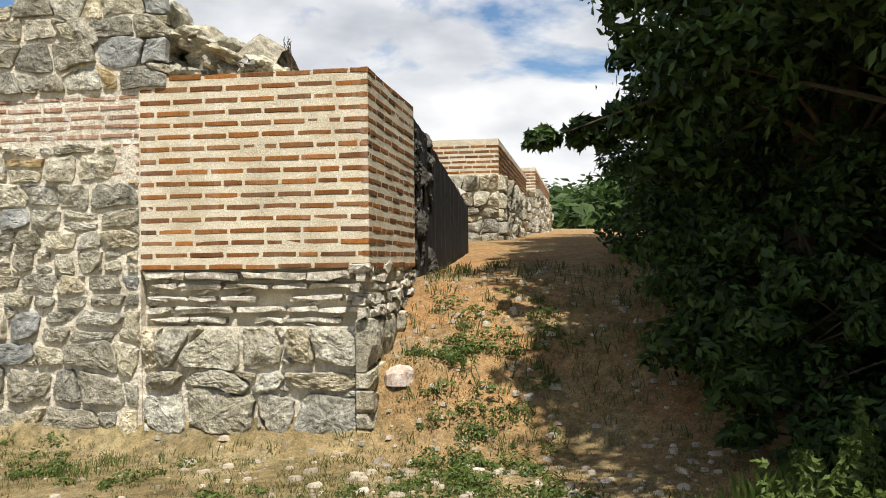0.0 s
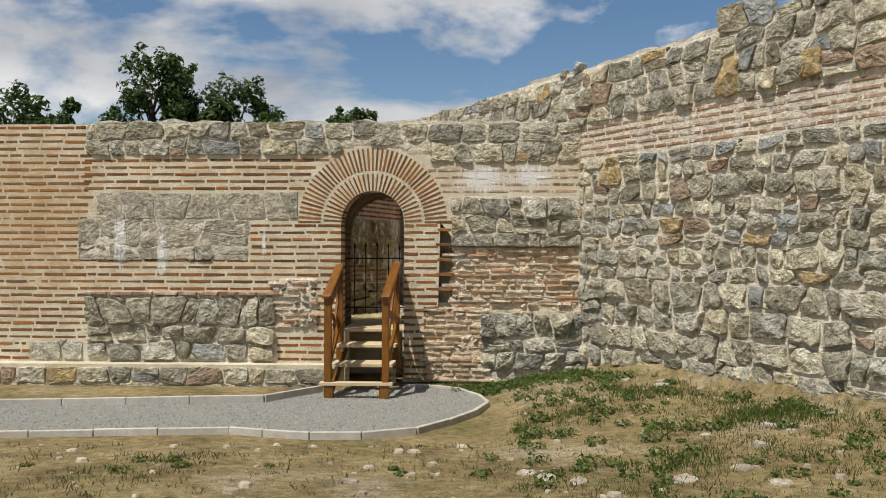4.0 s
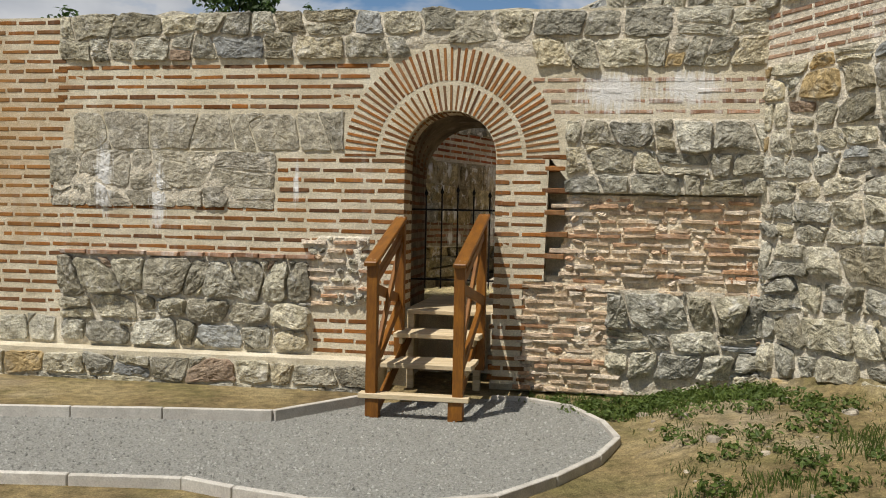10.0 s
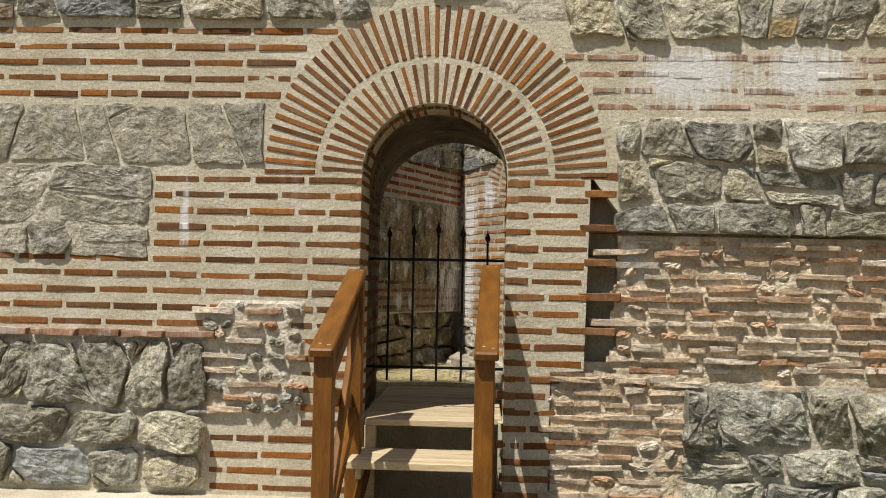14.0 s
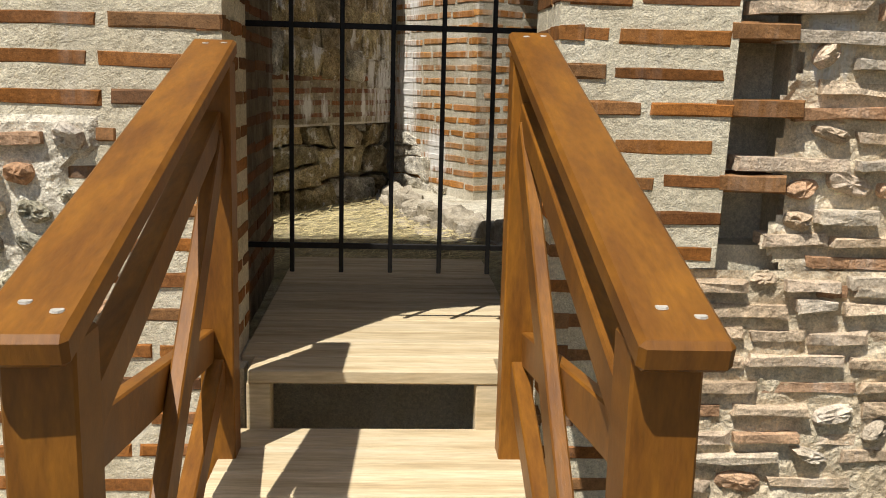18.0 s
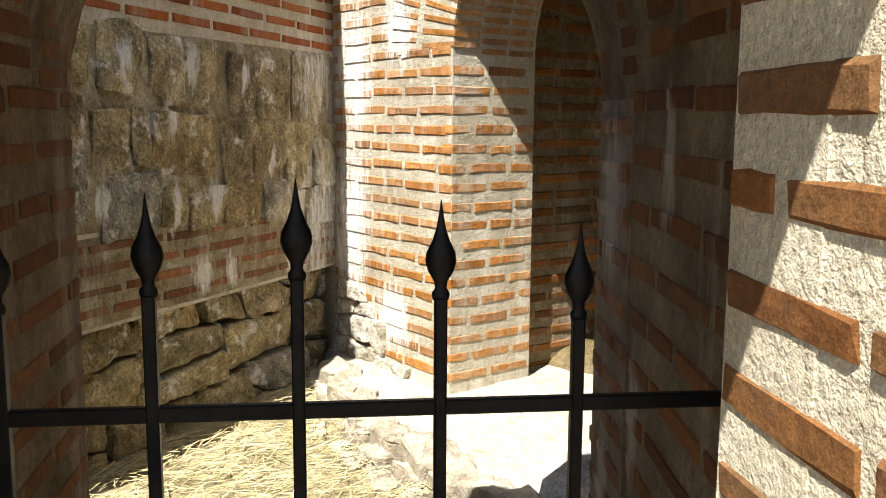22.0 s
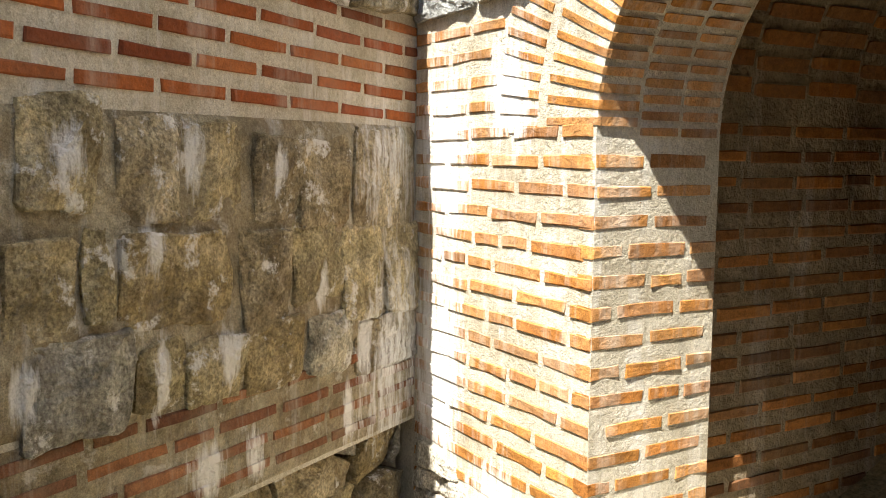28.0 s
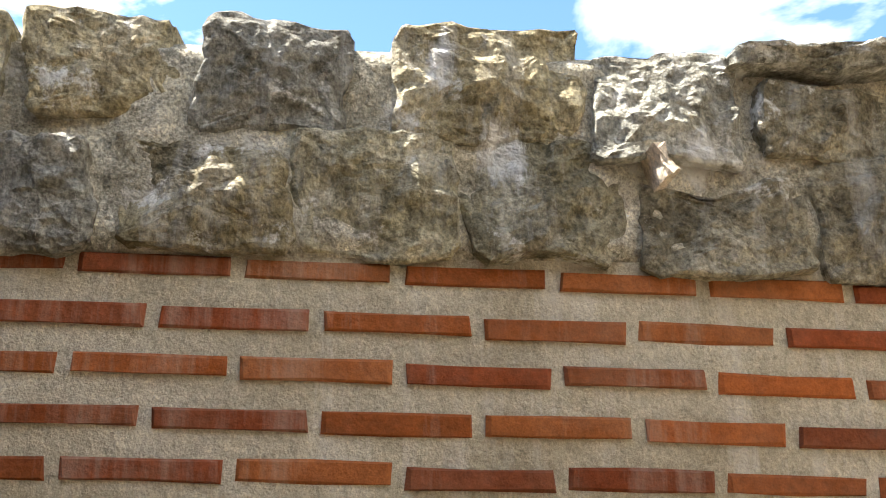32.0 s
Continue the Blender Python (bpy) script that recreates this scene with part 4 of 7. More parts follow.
def ground_z(x, y):
    z = 0.26 + 0.16 * smooth(-3.2, -7.0, y) + 0.16 * smooth(-7.5, -12.5, y)
    # a low swell along the foot of the long wall
    along, off = (x - 2.92) * 0.512 - y * 0.859, (x - 2.92) * -0.859 - y * 0.512
    z += 0.28 * smooth(-1.0, 1.6, along) * smooth(7.2, 4.0, along) * smooth(3.2, 0.2, off)
    q = (x - 7.0) * 0.87 + (y + 8.0) * 0.5
    c = (x - 7.43) * 0.512 - (y + 7.75) * 0.859
    spread = smooth(0.0, 4.0, c)
    z += 0.80 * smooth(0.25 - 0.9 * spread, 1.1 + 2.2 * spread, q) + 0.75 * smooth(0.9, 3.2 + 1.5 * spread, q) + 0.042 * max(0.0, min(q, 70) - 3.0)
    z += 0.42 * smooth(3.5, 12.0, q) * smooth(7.0, 1.5, c)
    z += 0.5 * smooth(-7, -18, x) * 0.4
    z += 0.03 * noise.noise(Vector((x * 0.7, y * 0.7, 0))) + 0.012 * noise.noise(Vector((x * 3.1, y * 3.1, 4)))
    # the bed in front of the gate is level
    bed = smooth(2.3, 1.5, x) * smooth(-4.7, -3.9, y) * smooth(0.6, -0.2, y) * smooth(-16, -12, x)
    return z * (1 - bed) + 0.20 * bed


def axis(lo, hi, near_lo, near_hi, fine, coarse):
    out, v = [], near_lo
    while v < near_hi:
        out.append(v)
        v += fine
    left, step = [], fine
    v = near_lo
    while v > lo:
        step = min(coarse, step * 1.35)
        v -= step
        left.append(v)
    right, step = [], fine
    v = near_hi
    while v < hi:
        right.append(v)
        step = min(coarse, step * 1.35)
        v += step
    return left[::-1] + out + right + [hi]


def build_ground():
    xs, ys = axis(-900, 900, -9, 16, 0.16, 120), axis(-900, 900, -15, 2.0, 0.16, 120)
    verts = [(x, y, ground_z(x, y)) for y in ys for x in xs]
    k = len(xs)
    faces = [[j * k + i, j * k + i + 1, (j + 1) * k + i + 1, (j + 1) * k + i] for j in range(len(ys) - 1) for i in range(k - 1)]
    structure(solid("ground", verts, faces, SOIL, smooth=True), "dry sandy soil with thin grass", "ground")


build_ground()

# ---- the wall with the gate ----
GATE = Face(0, 0, 1, 0)
ARCH_Z, ARCH_R = 2.49, 0.45
FLOOR_Z = 0.97


def opening(cs, half, z0, spring, k=18):
    """The outline of an arched opening from its left foot to its right foot."""
    return [(cs - half, z0)] + arc(cs, spring, half, math.pi, 0, k) + [(cs + half, z0)]


def ring_hole(cs, spring, half, ring, foot):
    def free(z):
        if z > spring:
            k = ring * ring - (z - spring) ** 2
            return [(cs - math.sqrt(k), cs + math.sqrt(k))] if k > 0 else []
        return [(cs - half, cs + half)] if z > foot else []
    return free


def build_gate_wall():
    top, left, right = 3.90, -5.50, 3.02
    core = Pile()
    core.box(GATE, left, -0.42, -0.3, FLOOR_Z - 0.002, -0.40, -0.10)
    core.box(GATE, left, -0.42, -0.3, 0.90, -1.56, -0.402)
    core.box(GATE, 0.42, right, -0.3, FLOOR_Z - 0.002, -0.40, -0.10)
    core.box(GATE, 0.42, right, -0.3, 0.90, -1.56, -0.402)
    core.box(GATE, -0.42, 0.42, -0.3, FLOOR_Z - 0.06, -1.2, -0.75)
    front = [(left, FLOOR_Z)] + opening(0, ARCH_R, FLOOR_Z, ARCH_Z) + [(right, FLOOR_Z), (right, top - 0.05), (left, top - 0.02)]
    core.add(*extrude(GATE, front, -0.40, -0.22))
    for a, b, c, d in ((left, -ARCH_R - 0.002, FLOOR_Z, top - 0.05), (1.14, right, FLOOR_Z, top - 0.06), (ARCH_R + 0.002, 0.93, FLOOR_Z, ARCH_Z), (0.93, 1.14, FLOOR_Z, 1.36), (0.75, 1.14, 2.56, top - 0.06)):
        core.box(GATE, a, b, c, d, -0.222, -0.10)
    wall = structure(solid("wall_gate", core.v, core.f, MORTAR), "ruined gate wall of thin brick bands and grey field stones", "wall")
    lining = Pile()
    # the passage widens towards the yard
    near = [(left, 0.901)] + opening(0.015, 0.515, 0.901, ARCH_Z, 18) + [(right, 0.901), (right, top - 0.05), (left, top - 0.02)]
    far_end = [(left, 0.901)] + opening(0.067, 0.584, 0.901, ARCH_Z - 0.15, 18) + [(right, 0.901), (right, 3.22), (left, 3.25)]
    k = len(near)
    lining.add([GATE.at(s, z, -0.402) for s, z in near] + [GATE.at(s, z, -1.56) for s, z in far_end],
               [list(range(k)), list(range(2 * k - 1, k - 1, -1))] + [[i, i + k, (i + 1) % k + k, (i + 1) % k] for i in range(k)])
    # the lining's mortar holds the passage shade in its colour
    solid("passage_lining", lining.v, lining.f, MORTAR_SHADED, wall)
    skin = Pile()
    h = ARCH_R
    # mortar skins behind the facing, leaving out the broken core beside the gate
    skin.add(*extrude(GATE, [(left, 0.42), (-h, 0.42), (-h, ARCH_Z)] + arc(0, ARCH_Z, h, math.pi, math.pi / 2, 9)[1:] + [(0, top), (left, top)], -0.10, -0.005))
    skin.add(*extrude(GATE, [(0, top), (0, ARCH_Z + h)] + arc(0, ARCH_Z, h, math.pi / 2, 0, 9)[1:] + [(h, 0.3), (0.72, 0.3), (0.73, 1.30), (0.93, 1.31), (0.96, 2.5), (1.22, 2.16), (right, 2.16), (right, top)], -0.10, -0.005))
    skin.box(GATE, 1.552, right, 0.1, 1.218, -0.10, -0.045)
    solid("mortar_face", skin.v, skin.f, MORTAR, wall)
    lumps = Pile()
    rubble_top(lumps, GATE, -4.1, right, top - 0.03, -1.2, -0.02, 0.10, 21)
    solid("wall_top", lumps.v, lumps.f, MORTAR_TOP, wall)
    w = Masonry(wall, 620)
    free = ring_hole(0, ARCH_Z, ARCH_R, 1.075, FLOOR_Z)
    # two rings of radial bricks over the gate
    voussoirs(w, GATE, 0, ARCH_Z, 0.446, 0.705, math.pi - 0.0, 0.0, 31, 0.39, RING_BRICKS, BRICK_ISLAND, thick=0.5)
    voussoirs(w, GATE, 0, ARCH_Z, 0.735, 1.065, math.pi + 0.02, -0.02, 47, 0.10, RING_BRICKS, BRICK_ISLAND, thick=0.5)
    # piers of the gate, then the bands, then the brick end of the wall
    lay_bricks(w, GATE, 0.45, 0.95, 1.30, 2.50, hole=free, ragged=0.0)
    lay_bricks(w, GATE, 0.45, 0.74, 0.30, 1.30, ragged=0.05)
    lay_bricks(w, GATE, -1.75, -0.45, 2.00, 2.50, hole=free)
    lay_bricks(w, GATE, -4.10, -0.45, 1.50, 2.00, hole=free)
    r = random.Random(29)
    s = -4.10
    while s < -1.42:
        length = r.uniform(0.22, 0.36)
        w.put("ledge_tile", r.choice(BRICKS_BAND), sized(GATE.axes(s + length / 2, 1.478 + r.uniform(-0.006, 0.006), 0.0, r.uniform(-0.01, 0.01)), length, 0.11, 0.045), BRICK_BAND_ISLAND)
        s += length + r.uniform(0.01, 0.03)
    lay_bricks(w, GATE, -1.36, -0.45, 0.50, 0.90, hole=free)
    lay_bricks(w, GATE, -0.80, -0.45, 0.90, 1.50, hole=free)
    lay_bricks(w, GATE, -4.15, -0.45, 2.93, 3.43, hole=free)
    lay_bricks(w, GATE, 0.45, 2.95, 2.88, 3.33, hole=free, shapes=BRICKS_BAND, far=BRICK_BAND_ISLAND)
    lay_bricks(w, GATE, -5.49, -4.12, 0.80, 3.90, ragged=0.12)
    lay_bricks(w, GATE, -5.49, -4.95, 0.50, 0.80)
    # stone fields
    lay_stones(w, GATE, -3.98, -1.06, 2.54, 2.93, 0.37, 0.36, split=0.05, chips=0.12, gap=0.03, depth=0.024, seed=31, special=False, mat=STONE_WASH)
    lay_stones(w, GATE, -4.24, -1.77, 1.95, 2.54, 0.29, 0.40, gap=0.03, depth=0.026, rough=0.013, cuts=2, seed=32, special=False, mat=STONE_WASH)
    lay_stones(w, GATE, -4.12, -1.38, 0.53, 1.44, 0.24, 0.34, gap=0.045, rough=0.016, depth=0.085, worn=0.25, chips=0.4, cuts=2, seed=133)
    outside = lambda s, z: math.hypot(s, z - ARCH_Z) > 1.16
    lay_stones(w, GATE, -4.12, 2.98, 3.44, 3.93, 0.24, 0.34, chips=0.15, gap=0.035, rough=0.016, depth=0.045, cuts=2, seed=34, keep=lambda s, z: outside(s, z) and s < 0)
    lay_stones(w, GATE, -0.3, 2.98, 3.34, 3.90, 0.25, 0.34, chips=0.15, gap=0.035, rough=0.016, depth=0.045, cuts=2, seed=35, keep=lambda s, z: outside(s, z) and s >= 0)
    lay_stones(w, GATE, 1.10, 3.0, 2.15, 2.86, 0.19, 0.30, depth=0.07, gap=0.045, rough=0.014, cuts=2, seed=36, keep=lambda s, z: s > 1.1 + (2.6 - z) * 0.25)
    lay_stones(w, GATE, 1.52, 3.0, 0.40, 1.24, 0.25, 0.36, gap=0.05, rough=0.016, depth=0.11, base=-0.035, cuts=2, seed=37)
    lay_stones(w, GATE, -4.95, -4.15, 0.52, 0.80, 0.2, 0.3, depth=0.03, seed=38, special=False)
    mortar_bed(GATE, 1.56, 3.0, 0.25, 1.25, -0.022, 0.014, wall, MORTAR_GREY, 7, 0.03)
    mortar_bed(GATE, 1.2, 3.0, 2.16, 2.87, 0.001, 0.007, wall, MORTAR_GREY, 8, 0.03)
    mortar_bed(GATE, -4.12, -1.38, 0.52, 1.46, 0.0, 0.007, wall, MORTAR_GREY, 9, 0.03)
    mortar_bed(GATE, -4.10, 2.98, 3.45, 3.88, 0.008, 0.008, wall, MORTAR_GREY, 10, 0.04, keep=lambda s, z: math.hypot(s, z - ARCH_Z) > 1.1)
    mortar_bed(GATE, -4.22, -1.79, 1.98, 2.5, 0.008, 0.005, wall, MORTAR_GREY, 17, 0.04)
    # broken core beside the gate, set back under the stone field and the brick band
    ragged = lambda s, z: s > 1.12 + 0.09 * noise.noise(Vector((z * 7.0, 3.3, 1)))
    broken_core(w, wall, GATE, 1.03, 3.0, 1.22, 2.14, -0.042, 41, keep=ragged, bricks=0.78, pitch=0.072)
    broken_core(w, wall, GATE, 0.735, 1.56, 0.25, 1.30, -0.022, 42, bricks=0.8, pitch=0.076)
    broken_core(w, wall, GATE, -1.38, -0.78, 1.0, 1.70, 0.012, 43, bricks=0.5, grey=0.7, mat=MORTAR_GREY, keep=lambda s, z: s > -1.36 + 0.05 * math.sin(z * 19) and s < -0.80 + 0.07 * math.sin(z * 23 + 1))
    # tile ends left standing out beside the pier
    for i in range(6):
        z = 1.35 + 0.105 * i * 2 - (0.1 if i > 4 else 0)
        m = sized(GATE.axes(1.02, z + 0.2, -0.08), 0.20 + 0.06 * (i % 2), 0.16, 0.05)
        w.put("tile_end", BRICKS[i], m, BRICK_ISLAND)
    # plinth along the foot of the wall
    plinth = Pile()
    plinth.box(GATE, -5.66, -0.62, -0.2, 0.50, -0.02, 0.27)
    base = structure(solid("plinth", plinth.v, plinth.f, MORTAR), "low field stone plinth with a mortar top", "plinth")
    PL = Face(0, -0.27, 1, 0)
    wp = Masonry(base)
    lay_stones(wp, PL, -5.66, -0.62, 0.10, 0.47, 0.15, 0.34, gap=0.035, rough=0.014, depth=0.05, seed=51)
    PE = Face(-5.66, 0, 0, -1)
    lay_stones(wp, PE, 0.0, 0.28, 0.10, 0.50, 0.19, 0.3, depth=0.04, seed=52)
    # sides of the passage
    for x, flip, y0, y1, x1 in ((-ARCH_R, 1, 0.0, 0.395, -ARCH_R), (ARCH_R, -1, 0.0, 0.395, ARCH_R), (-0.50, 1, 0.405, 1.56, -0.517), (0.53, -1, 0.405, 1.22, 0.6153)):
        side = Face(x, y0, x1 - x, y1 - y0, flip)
        lay_bricks(w, side, 0.0, y1 - y0, 1.0, 2.5, length=0.30, proud=0.0035, play=0.001, shapes=BRICKS_SHADED if y0 > 0.3 else BRICKS, far=BRICK_SHADED_ISLAND if y0 > 0.3 else BRICK_ISLAND)
    # limed end of the passage wall, its bricks half hidden under the wash
    end = Face(0.6153, 1.22, 0.0357, 0.34, -1)
    limed = Pile()
    limed.box(end, 0.0, 0.34, 0.93, 2.36, -0.02, 0.003)
    solid("limed_end", limed.v, limed.f, MORTAR_LIMED, wall)
    lay_bricks(w, end, 0.01, 0.335, 1.0, 2.36, pitch=0.09, length=0.22, thick=0.04, proud=0.009, play=0.001, shapes=BRICKS_LIMED, far=BRICK_LIMED)
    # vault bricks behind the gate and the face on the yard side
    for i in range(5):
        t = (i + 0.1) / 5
        voussoirs(w, Face(0, 0.405 + 1.155 * t, 1, 0), 0.015 + 0.06 * t, ARCH_Z - 0.15 * t, 0.511 + 0.077 * t, 0.62, math.pi, 0.0, 33, 0.17, RING_BRICKS_SHADED, BRICK_SHADED_ISLAND)
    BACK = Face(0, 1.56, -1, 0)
    voussoirs(w, BACK, -0.075, ARCH_Z - 0.15, 0.595, 0.85, 0.0, math.pi, 33, 0.10, RING_BRICKS_SHADED, BRICK_SHADED_ISLAND)
    lay_bricks(w, BACK, -1.6, 1.5, FLOOR_Z + 0.1, 3.2, hole=ring_hole(-0.075, ARCH_Z - 0.15, 0.595, 0.86, 0), proud=0.005, shapes=BRICKS_SUN, far=BRICK_SUN_ISLAND)
    # outer end of the wall
    END = Face(left, 0, 0, -1)
    lay_bricks(w, END, -1.2, 0.0, 0.5, 3.2, proud=0.005)
    w.close()
    wp.close()


BRICK_BAND_ISLAND = material("worn_band_brick_far", [(0.27, 0.16, 0.10), (0.38, 0.26, 0.17)], 9.0, 0.9, bump=0.35, bump_scale=70, vary=0.2, island=True, streaks=0.5, dirt=0.5, dirt_color=(0.42, 0.34, 0.25), runs=GATE_RUNS)
build_gate_wall()

# ---- the long wall that runs from the yard to the corner block ----
LONG = Face(2.92, 0, 0.512, -0.859)
LONG_END, BLOCK_END = 6.70, 8.95


def build_long_wall():
    core = Pile()
    core.add(*extrude(LONG, [(-1.6, -0.4), (LONG_END, -0.4), (LONG_END, 4.66), (-1.6, 4.62)], -1.5, -0.005))
    core.add(*extrude(LONG, [(-6.2, 3.85), (-1.6, 3.85), (-1.6, 4.62), (-6.2, 4.50)], -1.5, -0.005))
    wall = structure(solid("wall_long", core.v, core.f, MORTAR_GREY), "long ruined wall of grey field stones with a brick band", "wall")
    mortar_bed(LONG, 0.0, LONG_END, 0.25, 3.36, 0.001, 0.007, wall, MORTAR_GREY, 11, 0.05)
    mortar_bed(LONG, -6.2, LONG_END, 3.85, 4.62, 0.010, 0.009, wall, MORTAR_GREY, 12, 0.05, keep=lambda s, z: s > -1.6 or z < 4.48)
    lumps = Pile()
    rubble_top(lumps, LONG, -6.2, -1.6, 4.50, -1.5, -0.02, 0.14, 60)
    rubble_top(lumps, LONG, -1.6, LONG_END, 4.60, -1.5, -0.02, 0.2, 61)
    rubble_top(lumps, LONG, LONG_END, 7.9, 3.95, -1.5, -0.25, 0.45, 62)
    solid("wall_top", lumps.v, lumps.f, MORTAR_TOP, wall)
    w = Masonry(wall, 600)
    lay_bricks(w, LONG, 0.0, LONG_END, 3.37, 3.83, pitch=0.092, length=0.36, shapes=BRICKS_BAND, far=BRICK_BAND_ISLAND, proud=0.002)
    lay_bricks(w, LONG, 6.42, LONG_END, 3.0, 3.37, pitch=0.092, shapes=BRICKS_BAND, far=BRICK_BAND_ISLAND, proud=0.002)
    lay_stones(w, LONG, 0.0, LONG_END, 0.30, 1.75, 0.27, 0.36, split=0.1, chips=0.4, worn=0.22, gap=0.07, rough=0.015, depth=0.075, seed=63, bend=1.4)
    lay_stones(w, LONG, 0.0, LONG_END, 1.75, 3.36, 0.215, 0.30, split=0.1, chips=0.4, worn=0.22, gap=0.062, rough=0.014, depth=0.065, seed=66, bend=1.2, keep=lambda s, z: s < 6.45 or z < 3.0)
    top = lambda s: 4.66 + 0.03 * s
    lay_stones(w, LONG, -6.2, 7.0, 3.85, 4.90, 0.24, 0.30, gap=0.04, rough=0.014, depth=0.06, seed=64, bend=1.3, keep=lambda s, z: z < top(s))
    # loose stones on the broken end above the block
    r = random.Random(65)
    for i in range(84):
        s = r.uniform(6.7, 8.1)
        top = 4.75 - (s - 6.9) * 0.72 if s > 6.9 else 4.8
        z = 3.9 + (top - 3.9) * r.uniform(0.05, 0.95)
        m = LONG.axes(s, z, -0.3 - r.uniform(0, 0.9) * (1 - (z - 3.9) * 0.6), r.uniform(-0.6, 0.6))
        w.put("stone", r.choice(STONES), sized(m, r.uniform(0.15, 0.42), r.uniform(0.15, 0.3), r.uniform(0.12, 0.28)), STONE_ISLAND)
    w.close()


build_long_wall()

# ---- the corner block ----
SIDE = Face(*LONG.at(BLOCK_END + 0.004, 0, 0.02).xy, 0.859, 0.512)


PALE_SHARDS = brick_shapes(LIME, 0.45, 14, 19)
LIMES = stone_shapes(LIME, 10, 23)
ROCKS = stone_shapes(PALE_ROCK, 8, 24)


def build_block():
    core = Pile()
    core.add(*extrude(LONG, [(LONG_END, 2.12), (BLOCK_END, 2.12), (BLOCK_END, 3.95), (LONG_END, 3.95)], -2.2, 0.015))
    core.add(*extrude(LONG, [(LONG_END, -0.4), (BLOCK_END - 0.16, -0.4), (BLOCK_END - 0.1, 1.5), (BLOCK_END - 0.04, 2.12), (LONG_END, 2.12)], -2.2, -0.11))
    wall = structure(solid("corner_block", core.v, core.f, MORTAR), "restored brick corner block on an eroded stone base", "wall")
    w = Masonry(wall)
    front = Face(*LONG.at(0, 0, 0.02).xy, 0.512, -0.859)
    lay_bricks(w, front, LONG_END + 0.01, BLOCK_END, 2.085, 4.0, pitch=0.1125, length=0.335, joint=0.022, thick=0.048)
    lay_bricks(w, SIDE, 0.0, 2.2, 2.085, 4.0, pitch=0.1125, length=0.335, joint=0.022, thick=0.048, proud=0.0)
    # thin overhanging ledge, eroded tile courses and big base stones
    r = random.Random(71)
    for z, back in ((2.055, 0.012), (1.955, -0.012), (1.845, -0.02), (1.735, -0.026), (1.635, -0.03)):
        s = LONG_END + r.uniform(0.0, 0.1) * (z < 2.0)
        while s < BLOCK_END - 0.12 * (z < 2.0):
            length = min(r.uniform(0.18, 0.62), BLOCK_END + 0.01 - s)
            if length < 0.06:
                break
            if r.random() < 0.93:
                m = LONG.axes(s + length / 2, z + r.uniform(-0.008, 0.008), back - 0.04 - r.uniform(0, 0.025), r.uniform(-0.012, 0.012))
                w.put("eroded_tile", r.choice(PALE_SHARDS), sized(m, length, 0.12, r.uniform(0.045, 0.06) if z < 2.0 else 0.075), LIME)
            if r.random() < 0.7:
                m = LONG.axes(s + length * r.random(), z - 0.05, -0.085, r.uniform(-0.4, 0.4))
                w.put("tile_crumb", r.choice(LIMES), sized(m, r.uniform(0.06, 0.2), 0.04, r.uniform(0.03, 0.05)), LIME)
            s += length + r.uniform(0.004, 0.02)
    lay_stones(w, LONG, LONG_END, BLOCK_END - 0.08, 0.25, 1.58, 0.31, 0.42, gap=0.055, rough=0.02, depth=0.13, base=-0.04, seed=76, cuts=2, split=0.1, chips=0.6, worn=0.36, bend=2.2, special=False)
    mortar_bed(LONG, LONG_END, BLOCK_END - 0.1, 0.25, 1.58, -0.03, 0.02, wall, MORTAR_GREY, 15, 0.03)
    lay_shards(w, SIDE, -0.05, 2.2, 1.65, 2.11, -0.05, 74, thick=(0.05, 0.12), reach=0.14, pool=PALE_SHARDS, far=LIME)
    lay_stones(w, SIDE, -0.1, 2.2, 0.4, 1.65, 0.3, 0.42, depth=0.12, base=-0.06, seed=75)
    w.close()


build_block()

# ---- the yard behind the gate ----
YARD = Face(0.026, 4.646, 0.494, -0.869)      # sunlit wall with the inner arch
SHADE = Face(0.026, 4.646, -0.509, -0.861, -1)   # wall in shade, s from the corner
IN_S, IN_R, IN_Z, IN_FAR = 1.745, 0.65, 2.625, 0.585


def ledge_x(y):
    """Where the raised ground before the arch begins."""
    pts = ((4.6, -0.03), (3.5, 0.13), (3.1, 0.30), (2.65, 0.50), (2.3, 0.68), (2.0, 0.92), (1.6, 1.3))
    for (y0, x0), (y1, x1) in zip(pts, pts[1:]):
        if y >= y1:
            return x0 + (x1 - x0) * (y0 - y) / (y0 - y1)
    return pts[-1][1]


